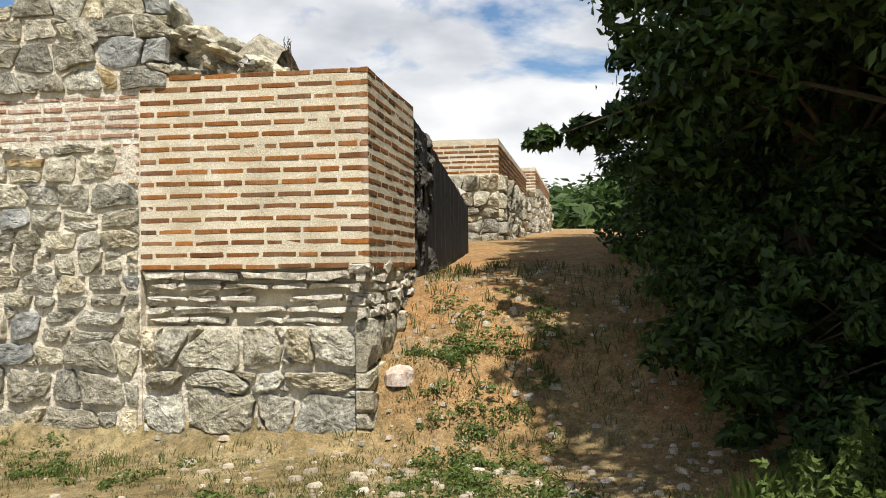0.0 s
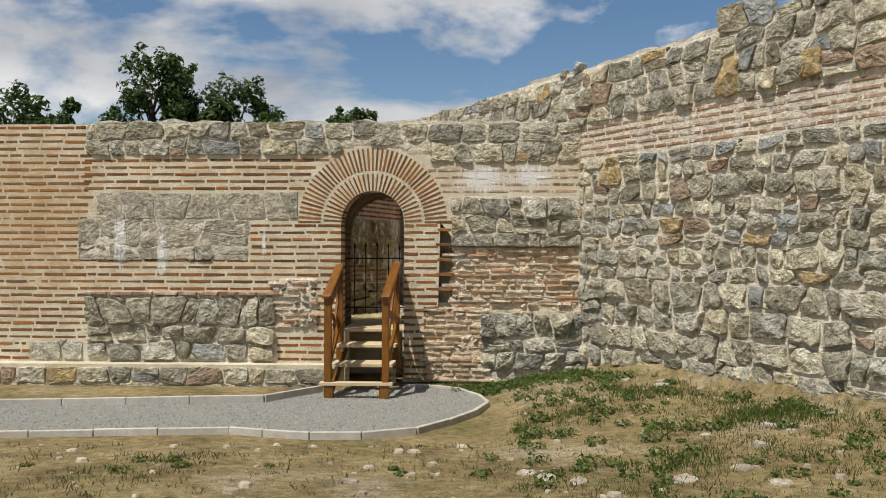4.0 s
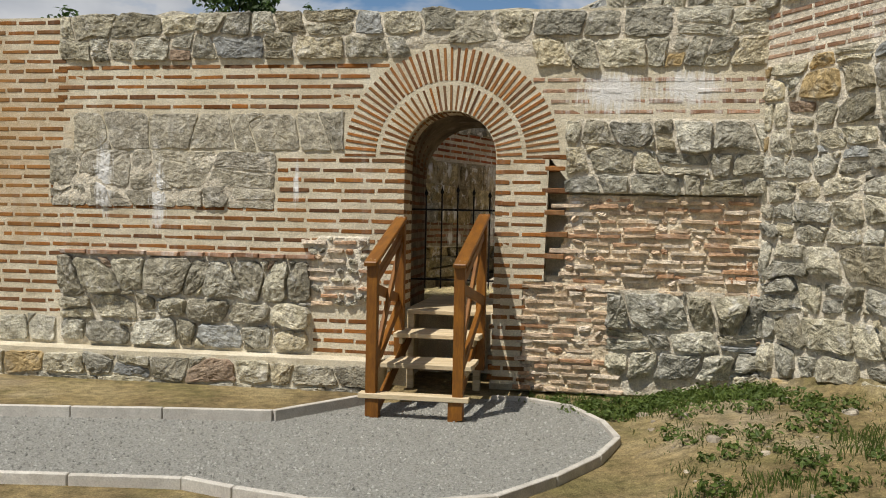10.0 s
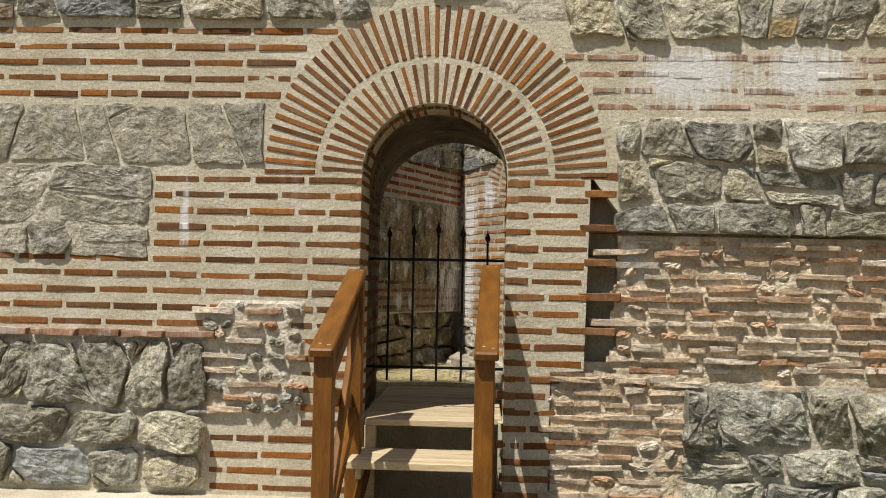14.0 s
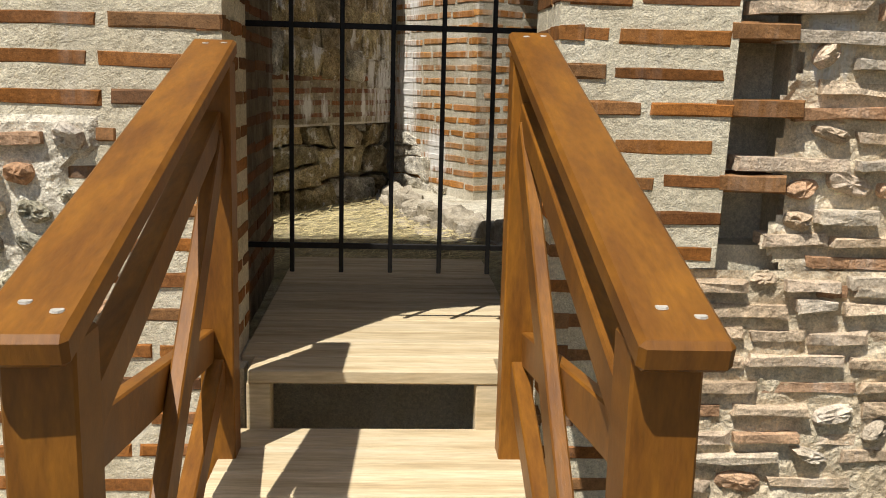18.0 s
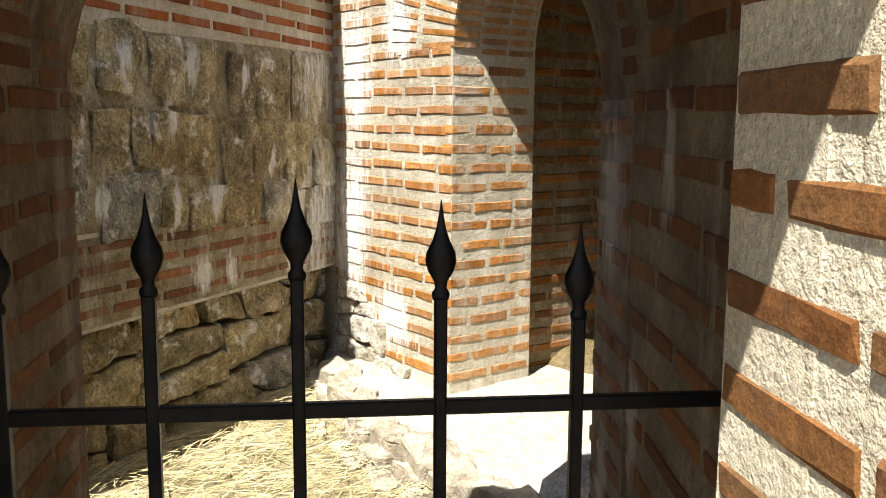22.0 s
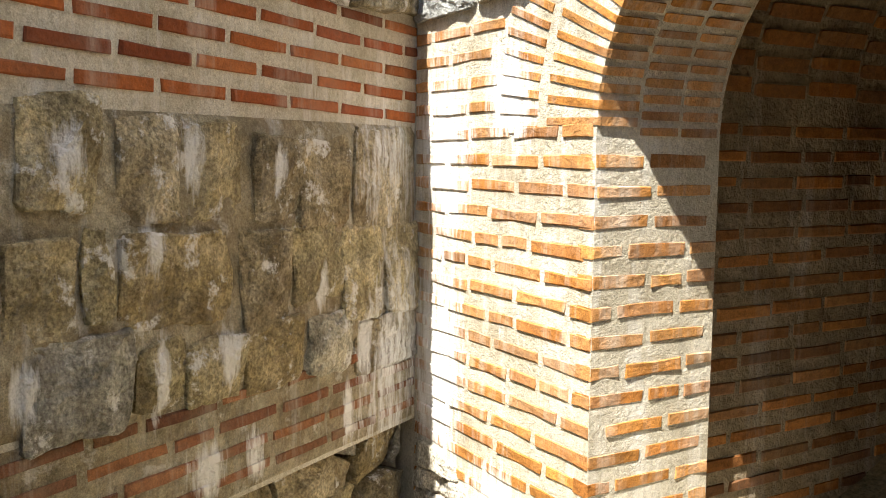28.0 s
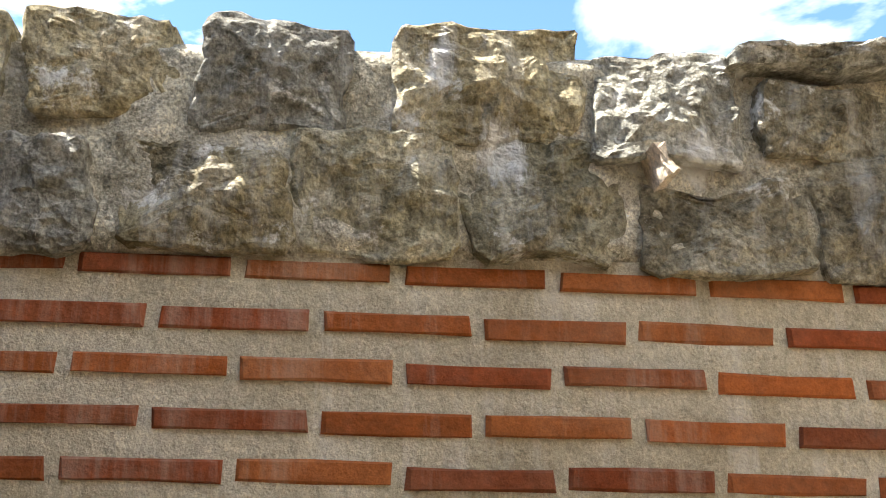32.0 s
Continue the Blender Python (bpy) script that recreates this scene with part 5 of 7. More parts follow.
def build_yard():
    core = Pile()
    bent = [(s if s < IN_S else IN_S + (s - IN_S) * IN_FAR / IN_R, z) for s, z in opening(IN_S, IN_R, 0.9, IN_Z)]
    outline = [(-0.6, 0.2), (IN_S - IN_R, 0.2)] + bent + [(IN_S + IN_FAR, 0.2), (3.75, 0.2), (3.75, 4.1), (-0.6, 4.1)]
    core.add(*extrude(YARD, outline, -0.50, -0.003))
    wall = structure(solid("wall_inner_arch", core.v, core.f, MORTAR_IN), "sunlit brick wall with an arched doorway and stone above", "wall")
    lumps = Pile()
    rubble_top(lumps, YARD, -1.3, 3.75, 4.08, -0.6, -0.02, 0.12, 81)
    lumps.add(*extrude(YARD, [(-1.4, 3.45), (-0.6, 3.45), (-0.6, 4.1), (-1.4, 4.1)], -0.5, -0.005))
    solid("wall_top", lumps.v, lumps.f, MORTAR_TOP, wall)
    w = Masonry(wall, 400)
    free = ring_hole(IN_S, IN_Z, IN_R, 1.175, 0.0)
    jamb = Face(*YARD.at(IN_S - IN_R, 0).xy, -YARD.n.x, -YARD.n.y, 1)
    jamb.n = YARD.u.copy()
    lay_bricks(w, YARD, 0.0, IN_S - IN_R, 1.05, 3.05, pitch=0.09, length=0.27, thick=0.042, hole=free, play=0.001, proud=0.002, shapes=BRICKS_SUN, far=BRICK_SUN_ISLAND)
    lay_bricks(w, jamb, 0.0, 0.5, 1.05, IN_Z, pitch=0.09, length=0.235, thick=0.042, proud=0.003, play=0.001, shapes=BRICKS_SUN, far=BRICK_SUN_ISLAND)
    voussoirs(w, YARD, IN_S, IN_Z, 0.637, 0.90, math.pi, 0.0, 42, 0.15, RING_BRICKS_SUN, BRICK_SUN_ISLAND, thick=0.5)
    for deep in (0.17, 0.335):
        behind = Face(*YARD.at(0, 0, -deep).xy, YARD.u.x, YARD.u.y)
        voussoirs(w, behind, IN_S, IN_Z, 0.641, 0.75, math.pi + 0.04, 0.04, 42, 0.145, RING_BRICKS_SUN, BRICK_SUN_ISLAND, thick=0.5)
    voussoirs(w, YARD, IN_S, IN_Z, 0.935, 1.165, math.pi + 0.02, -0.02, 56, 0.10, RING_BRICKS_SUN, BRICK_SUN_ISLAND, thick=0.5)
    lay_bricks(w, YARD, IN_S + IN_FAR + 0.004, 3.7, 1.0, 3.05, pitch=0.09, length=0.27, thick=0.042, hole=lambda z: free(z) if z > IN_Z else [], play=0.001, proud=0.003, shapes=BRICKS_SUN, far=BRICK_SUN_ISLAND)
    outside = lambda s, z: math.hypot(s - IN_S, z - IN_Z) > 1.22
    lay_stones(w, YARD, -1.35, 3.7, 3.05, 4.12, 0.27, 0.32, gap=0.03, depth=0.04, rough=0.018, seed=82, keep=outside, cuts=2, bend=1.3)
    mortar_bed(YARD, -0.6, 3.7, 3.06, 4.08, 0.006, 0.007, wall, MORTAR_IN, 16, 0.04, keep=lambda s, z: math.hypot(s - IN_S, z - IN_Z) > 1.16)
    # broken footing of the wall, stepping down to the floor
    low = lambda s, z: z < 1.52 - 0.62 * s
    lay_stones(w, YARD, 0.0, 0.85, 0.98, 1.50, 0.11, 0.2, gap=0.012, depth=0.045, mat=LIME, seed=83, keep=low, special=False, cuts=2, bend=1.5)
    r = random.Random(88)
    y = 4.30
    while y > 2.05:
        long = r.uniform(0.13, 0.27)
        for row, (out, drop, size) in enumerate(((0.03, -0.05, 1.0), (-0.06, 0.04, 0.8), (-0.17, 0.08, 0.5))):
            if row and r.random() < 0.25:
                continue
            x = ledge_x(y - long / 2) + out + r.uniform(-0.03, 0.03)
            a, b = long * size * 0.54, r.uniform(0.065, 0.11) * size
            k = [r.uniform(0.75, 1.1) for _ in range(6)]
            shape = [(-a * k[0], -b * 0.8), (-a * 0.2, -b * k[1]), (a * k[2], -b * 0.7), (a * k[3], b * 0.5), (a * 0.3, b * k[4]), (-a * k[5], b * 0.8)]
            _, _, mesh = cut_stone(shape, r.uniform(0.06, 0.11) * size, r, 88 + row, PALE_ROCK, 0.6, 2, 0.012)
            turn = math.atan2(-1.0, (ledge_x(y - long) - ledge_x(y)) / long)
            m = Matrix.Translation((x, y - long / 2, 0.945 - drop * 0.6)) @ Matrix.Rotation(turn, 4, "Z") @ Matrix.Rotation(math.pi / 2, 4, "X")
            w.put("footing_stone", mesh, m, PALE_ROCK)
        y -= long * r.uniform(0.85, 1.0)
    w.close()

    core = Pile()
    core.add(*extrude(SHADE, [(-0.4, 1.49), (4.6, 1.49), (4.6, 3.50), (1.5, 3.46), (-0.4, 3.44)], -0.8, -0.005))
    core.add(*extrude(SHADE, [(-0.4, 0.2), (4.6, 0.2), (4.6, 1.49), (-0.4, 1.49)], -0.8, -0.15))
    wall = structure(solid("wall_shade", core.v, core.f, MORTAR_IN), "shaded wall of olive stones and orange brick bands", "wall")
    lumps = Pile()
    rubble_top(lumps, SHADE, -0.4, 4.6, 3.495, -0.8, -0.03, 0.03, 84)
    solid("wall_top", lumps.v, lumps.f, MORTAR_TOP, wall)
    w = Masonry(wall, 400)
    lay_bricks(w, SHADE, 0.0, 4.5, 2.648, 3.07, pitch=0.0835, slope=0.03, length=0.25, joint=0.021, thick=0.037, proud=0.003, bond=(0.22, 0.085), shapes=BRICKS_IN, far=BRICK_IN_ISLAND)
    lay_bricks(w, SHADE, 0.0, 4.5, 1.52, 1.88, pitch=0.083, length=0.275, joint=0.022, thick=0.036, proud=0.003, shapes=BRICKS_STAINED, far=BRICK_STAINED)
    lay_stones(w, SHADE, 3.06, 4.5, 3.08, 3.57, 0.25, 0.32, split=0.08, chips=0.2, gap=0.03, rough=0.02, depth=0.055, mat=STONE_CAP, far=STONE_CAP_ISLAND, seed=85, special=False, cuts=3, bend=1.3)
    r = random.Random(85)
    crest = [(2.78, 3.03, 3.36, 3.58), (2.47, 2.74, 3.36, 3.57), (2.07, 2.39, 3.34, 3.58), (1.75, 2.04, 3.3, 3.55), (1.46, 1.73, 3.31, 3.48), (2.89, 3.06, 3.12, 3.31), (2.58, 2.86, 3.13, 3.33), (2.28, 2.55, 3.12, 3.35), (1.98, 2.27, 3.11, 3.34), (1.66, 1.95, 3.09, 3.27), (1.44, 1.76, 3.475, 3.545), (1.12, 1.42, 3.31, 3.54), (0.65, 1.07, 3.28, 3.55), (0.34, 0.61, 3.29, 3.52), (0.0, 0.33, 3.28, 3.53), (1.36, 1.64, 3.08, 3.31), (1.11, 1.33, 3.07, 3.27), (0.77, 1.07, 3.07, 3.25), (0.47, 0.73, 3.07, 3.26), (0.0, 0.43, 3.06, 3.26)]
    for a, b, c, d in crest:
        d -= 0.022 if d > 3.4 else 0.0
        k = [r.uniform(-0.017, 0.017) for _ in range(12)]
        m, q = (a + b) / 2, (c + d) / 2
        shape = [(a + k[0], c + k[1]), (m + k[2], c + k[3] * 0.5), (b + k[4], c + k[5]), (b + k[6] * 0.6, q), (b + k[7], d + k[8]), (m + k[9], d + k[10] * 0.5), (a + k[11], d + k[1]), (a + k[3] * 0.6, q)]
        ms, mz, mesh = cut_stone(shape, (0.055 if d - c > 0.12 else 0.11) * r.uniform(0.75, 1.2), r, 85, STONE_CAP, 0.9, 3, 0.017, 0.2)
        w.put("stone", mesh, SHADE.axes(ms, mz, -0.006), STONE_CAP_ISLAND)
    r = random.Random(86)
    squared = [(1.52, 1.74, 2.41, 2.68), (1.25, 1.46, 2.36, 2.65), (0.98, 1.24, 2.35, 2.64), (0.74, 0.94, 2.33, 2.61), (0.46, 0.73, 2.31, 2.61), (0.13, 0.42, 2.28, 2.64), (1.61, 1.79, 2.08, 2.34), (1.49, 1.57, 2.13, 2.35), (1.05, 1.46, 2.08, 2.33), (0.78, 1.02, 2.00, 2.32), (0.50, 0.76, 2.06, 2.33), (0.28, 0.49, 1.96, 2.29), (-0.00, 0.24, 1.95, 2.30), (1.44, 1.75, 1.83, 2.08), (1.25, 1.42, 1.85, 2.04), (1.01, 1.23, 1.82, 2.02), (0.72, 0.99, 1.79, 2.04), (0.44, 0.69, 1.79, 2.01), (-0.00, 0.41, 1.76, 1.95)]
    for a, b, c, d in squared:
        k = [r.uniform(-0.012, 0.012) for _ in range(8)]
        shape = [(a + k[0], c + k[1]), ((a + b) / 2, c + k[6]), (b + k[2], c + k[3]), (b + k[4], d + k[5]), ((a + b) / 2, d + k[7]), (a + k[1], d + k[2])]
        ms, mz, mesh = cut_stone(shape, 0.042 * r.uniform(0.8, 1.2), r, 86, STONE_IN, 0.7, 3, 0.012, 0.13)
        w.put("stone", mesh, SHADE.axes(ms, mz, -0.006), STONE_IN_ISLAND)
    lay_stones(w, SHADE, 1.80, 4.5, 1.895, 2.66, 0.26, 0.31, split=0.0, chips=0.06, gap=0.026, bend=1.0, rough=0.012, depth=0.042, worn=0.13, mat=STONE_IN, far=STONE_IN_ISLAND, seed=86, special=False, cuts=3)
    lay_stones(w, SHADE, 0.0, 4.5, 0.90, 1.50, 0.25, 0.38, gap=0.03, rough=0.016, depth=0.10, base=-0.10, mat=STONE_IN, far=STONE_IN_ISLAND, seed=87, special=False, cuts=2, bend=1.4)
    mortar_bed(SHADE, 0.0, 4.5, 3.125, 3.52, 0.013, 0.013, wall, MORTAR_CREST, 13, 0.022)
    mortar_bed(SHADE, 0.0, 4.5, 1.87, 2.66, 0.008, 0.006, wall, MORTAR_STAINED, 14, 0.03)
    mortar_bed(SHADE, 0.0, 4.5, 1.49, 1.87, -0.002, 0.0012, wall, MORTAR_STAINED, 15, 0.06)
    w.close()

    # vaulted tunnel behind the arch, its shade put into the mortar colour
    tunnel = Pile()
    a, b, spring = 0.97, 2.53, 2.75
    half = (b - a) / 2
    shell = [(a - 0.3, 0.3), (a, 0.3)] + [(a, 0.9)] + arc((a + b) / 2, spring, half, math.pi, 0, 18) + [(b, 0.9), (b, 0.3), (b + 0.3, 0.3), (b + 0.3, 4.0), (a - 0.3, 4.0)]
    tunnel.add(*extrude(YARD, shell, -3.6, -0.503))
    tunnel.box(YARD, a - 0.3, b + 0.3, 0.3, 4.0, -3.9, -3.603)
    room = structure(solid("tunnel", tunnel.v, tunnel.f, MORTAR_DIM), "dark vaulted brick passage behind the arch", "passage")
    w = Masonry(room, 300)
    deep = Face(*YARD.at(a, 0, -0.51).xy, -YARD.n.x, -YARD.n.y, 1)
    deep.n = YARD.u.copy()
    lay_bricks(w, deep, 0.0, 3.0, 0.98, spring, pitch=0.09, length=0.26, thick=0.042, proud=0.006, shapes=BRICKS, far=BRICK_SHADED_ISLAND)
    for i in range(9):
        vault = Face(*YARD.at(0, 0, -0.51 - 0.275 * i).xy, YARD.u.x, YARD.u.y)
        voussoirs(w, vault, (a + b) / 2, spring, half - 0.012, half + 0.07, math.pi + 0.02 * (i % 2), 0.02 * (i % 2), 27, 0.25, RING_BRICKS, BRICK_SHADED_ISLAND, thick=0.5)
    w.close()

    # floor of the yard
    verts, faces, k = [], [], 44
    for j in range(k + 1):
        for i in range(k + 1):
            x, y = -3.6 + 9.0 * i / k, 0.42 + 7.08 * j / k
            verts.append((x, y, 0.925 + (0.01 + 0.04 * smooth(1.3, 1.9, y)) * noise.noise(Vector((x * 1.1, y * 1.1, 3))) + 0.015 * noise.noise(Vector((x * 5, y * 5, 1)))))
    faces = [[j * (k + 1) + i, j * (k + 1) + i + 1, (j + 1) * (k + 1) + i + 1, (j + 1) * (k + 1) + i] for j in range(k) for i in range(k)]
    structure(solid("floor", verts, faces, INNER_SOIL, smooth=True), "pale dusty earth floor with straw and weeds", "floor")
    verts, ky, kx = [], 60, 24
    for j in range(ky + 1):
        for i in range(kx + 1):
            y = 1.62 + 5.6 * j / ky
            x = ledge_x(y) + 0.05 * noise.noise(Vector((y * 5, 2, 2))) + 4.0 * (i / kx) ** 1.5
            z = 1.01 + 0.03 * noise.noise(Vector((x * 1.6, y * 1.6, 7))) + 0.012 * noise.noise(Vector((x * 7, y * 7, 1)))
            verts.append((x, y, z if i else 0.90))
    faces = [[j * (kx + 1) + i, j * (kx + 1) + i + 1, (j + 1) * (kx + 1) + i + 1, (j + 1) * (kx + 1) + i] for j in range(ky) for i in range(kx)]
    structure(solid("floor_raised", verts, faces, PALE_FLOOR, smooth=True), "raised pale dusty floor before the inner arch", "floor")
    # straw on the lower floor
    r, straw = random.Random(501), Pile()
    while len(straw.v) < 4 * 2600:
        x, y = r.uniform(-1.7, 0.7), r.uniform(1.7, 4.6)
        if x > ledge_x(y) - 0.03 or (x - 0.026) * 0.861 - (y - 4.646) * 0.509 < 0.05:
            continue
        a, k, z = r.gauss(0.3, 0.9), r.uniform(0.02, 0.07), 0.935 + 0.02 * r.random()
        c, s = math.cos(a) * k, math.sin(a) * k
        lift = r.uniform(0, 0.02)
        straw.add([(x - c - s * 0.03, y - s + c * 0.03, z), (x - c + s * 0.03, y - s - c * 0.03, z), (x + c + s * 0.03, y + s - c * 0.03, z + lift), (x + c - s * 0.03, y + s + c * 0.03, z + lift + 0.002)], [[0, 1, 2, 3]])
    tagged(solid("straw", straw.v, straw.f, STRAW), "dry yellow straw strewn on the earth floor", "straw", kind="stuff")


build_yard()

# ---- wooden stair with rails ----
def beam(bm, a, b, w, h, bevel=0.004, up=(0, 0, 1)):
    """A timber from a to b, w across and h deep."""
    a, b = Vector(a), Vector(b)
    y = (b - a).normalized()
    x = y.cross(Vector(up)).normalized()
    z = x.cross(y)
    made = bmesh.ops.create_cube(bm, size=1.0)["verts"]
    m = Matrix((x, y, z)).transposed().to_4x4()
    m.translation = (a + b) / 2
    bmesh.ops.transform(bm, matrix=m @ Matrix.Diagonal((w, (b - a).length, h, 1)), verts=made)
    if bevel:
        edges = list({e for v in made for e in v.link_edges})
        bmesh.ops.bevel(bm, geom=edges, offset=bevel, segments=1, affect="EDGES")
    return bm


def timber(name, a, b, w, h, mat, parent, label="", bevel=0.004, up=(0, 0, 1)):
    base = parent.location if parent.parent is None else parent.parent.location
    return part(name, beam(bmesh.new(), Vector(a) - base, Vector(b) - base, w, h, bevel, up), mat, parent, label)


DECK_Z = 0.985


def build_stair():
    stair = thing("wooden_stair", -0.03, -0.75, 0.2, "pine stair with brown stained rails at the gate", "stair")
    x0, x1 = -0.40, 0.325
    # deck boards run across, from the first riser into the passage
    y = 0.03
    while y < 1.62:
        timber("deck_board", (x0 if y < 0.1 else -0.44, y + 0.07, DECK_Z - 0.02), (x1 if y < 0.1 else 0.44, y + 0.07, DECK_Z - 0.02), 0.138, 0.04, PLANK, stair, "pale raw pine board")
        y += 0.142
    for front, z in ((-0.40, 0.805), (-0.90, 0.60)):
        for k in (0, 1, 2):
            timber("tread", (x0 - 0.05, front + 0.073 + 0.149 * k, z - 0.02), (x1 + 0.05, front + 0.073 + 0.149 * k, z - 0.02), 0.145, 0.042, PLANK, stair, "pale raw pine tread")
        for x in (x0 + 0.02, x1 - 0.02):
            timber("cleat", (x, front + 0.03, z - 0.075), (x, front + 0.40, z - 0.075), 0.035, 0.06, PLANK, stair)
    timber("foot_board", (x0 - 0.1, -1.44, 0.422), (x1 + 0.1, -1.44, 0.422), 0.12, 0.042, PLANK, stair)
    for x in (x0 + 0.03, x1 - 0.03):
        timber("stringer", (x, -1.36, 0.30), (x, 0.02, 0.74), 0.035, 0.12, WOOD, stair, "brown stained stringer")
        timber("foot", (x, -1.44, 0.16), (x, -1.44, 0.40), 0.085, 0.085, WOOD, stair, up=(0, 1, 0))
        timber("bearer", (x, 0.07, 0.2), (x, 0.07, 0.945), 0.07, 0.07, PLANK, stair, up=(0, 1, 0))
    for xn, xf, zn, zf in ((-0.402, -0.455, 1.532, 1.905), (0.338, 0.358, 1.532, 1.945)):
        side = 1 if xn < 0 else -1
        y0, y1, near, far = -1.53, -0.07, -1.44, -0.135
        at = lambda y: xn + (xf - xn) * (y - y0) / (y1 - y0)
        top = lambda y: zn - 0.02 + (zf - zn) * (y - y0) / (y1 - y0)
        post = lambda y: at(y) + 0.008 * side
        timber("handrail", (at(y0), y0, top(y0)), (at(y1), y1, top(y1)), 0.112, 0.042, WOOD, stair, "wide brown stained handrail", 0.008)
        for y, foot in ((near, 0.25), (far, 0.45)):
            timber("newel_post", (post(y), y, foot), (post(y), y, top(y) - 0.021), 0.088, 0.088, WOOD, stair, "brown stained post", up=(0, 1, 0))
        timber("middle_rail", (post(near), near + 0.044, top(near) - 0.175), (post(far), far - 0.044, top(far) - 0.175), 0.045, 0.07, WOOD, stair)
        timber("lower_rail", (post(near), near + 0.044, 0.62), (post(far), far - 0.044, 1.05), 0.042, 0.085, WOOD, stair)
        timber("brace", (post(near) + 0.012 * side, near + 0.05, 0.68), (post(far) + 0.012 * side, far - 0.05, top(far) - 0.22), 0.032, 0.09, WOOD, stair, "crossed brace")
        timber("brace", (post(near) - 0.022 * side, near + 0.05, top(near) - 0.22), (post(far) - 0.022 * side, far - 0.05, 1.12), 0.032, 0.09, WOOD, stair, "crossed brace")
        for yy, off in ((-1.475, 0.03), (-1.455, -0.012), (-0.115, 0.03), (-0.125, -0.015)):
            bm = bmesh.new()
            bmesh.ops.create_cone(bm, cap_ends=True, segments=9, radius1=0.009, radius2=0.008, depth=0.003)
            bmesh.ops.translate(bm, verts=bm.verts, vec=Vector((at(yy) + off, yy, top(yy) + 0.0215)) - stair.location)
            part("screw", bm, CONCRETE, stair)


build_stair()


# ---- iron gate ----
def spear(k=10):
    """A spear head turned on a lathe, 0.12 m high."""
    prof = [(0.009, 0.0), (0.0105, 0.004), (0.0105, 0.009), (0.007, 0.014), (0.008, 0.022), (0.015, 0.034), (0.0185, 0.046), (0.017, 0.057), (0.0105, 0.070), (0.0058, 0.084), (0.003, 0.10), (0.0005, 0.118)]
    verts = [(r * math.cos(2 * math.pi * i / k), 0.6 * r * math.sin(2 * math.pi * i / k), z) for r, z in prof for i in range(k)]
    faces = [[a * k + i, a * k + (i + 1) % k, (a + 1) * k + (i + 1) % k, (a + 1) * k + i] for a in range(len(prof) - 1) for i in range(k)]
    return verts, faces + [list(range((len(prof) - 1) * k, len(prof) * k))]


def build_gate():
    gate = thing("iron_gate", 0, 0.555, 1.0, "low black iron gate with spear points", "gate")
    for x, tip in ((-0.327, 2.219), (-0.162, 2.236), (0.004, 2.253), (0.170, 2.228), (0.336, 2.201)):
        bar = timber("bar", (x, 0.555, 1.165), (x, 0.555, tip - 0.115), 0.015, 0.015, IRON, gate, bevel=0.002, up=(0, 1, 0))
        v, f = spear()
        off = Vector((x, 0.555, tip - 0.118)) - gate.location
        solid("spear_point", [Vector(p) + off for p in v], f, IRON, bar, smooth=True)
    for z in (1.981, 1.256):
        timber("cross_rail", (-0.515, 0.555, z), (0.555, 0.555, z), 0.012, 0.019, IRON, gate, bevel=0.002)


build_gate()


# ---- gravel bed and its kerb ----
def kerb_line():
    """Plan of the bed, from the far end of the back kerb round the tip to the front."""
    back = [(-14.0, -2.9), (-6.0, -2.40), (-4.2, -2.28), (-2.0, -1.93), (-1.12, -1.80), (-0.55, -0.95)]
    nose = [(0.50, -0.45), (0.85, -0.47), (1.25, -0.74), (1.50, -1.25), (1.61, -1.80), (1.46, -2.38), (1.18, -2.95), (0.85, -3.45), (0.32, -3.72), (-0.2, -3.76), (-0.7, -3.64), (-1.08, -3.52)]
    front = [(-1.08, -3.52), (-1.8, -3.60), (-3.7, -3.86), (-6.0, -4.15), (-14.0, -5.1)]
    return back, nose, front


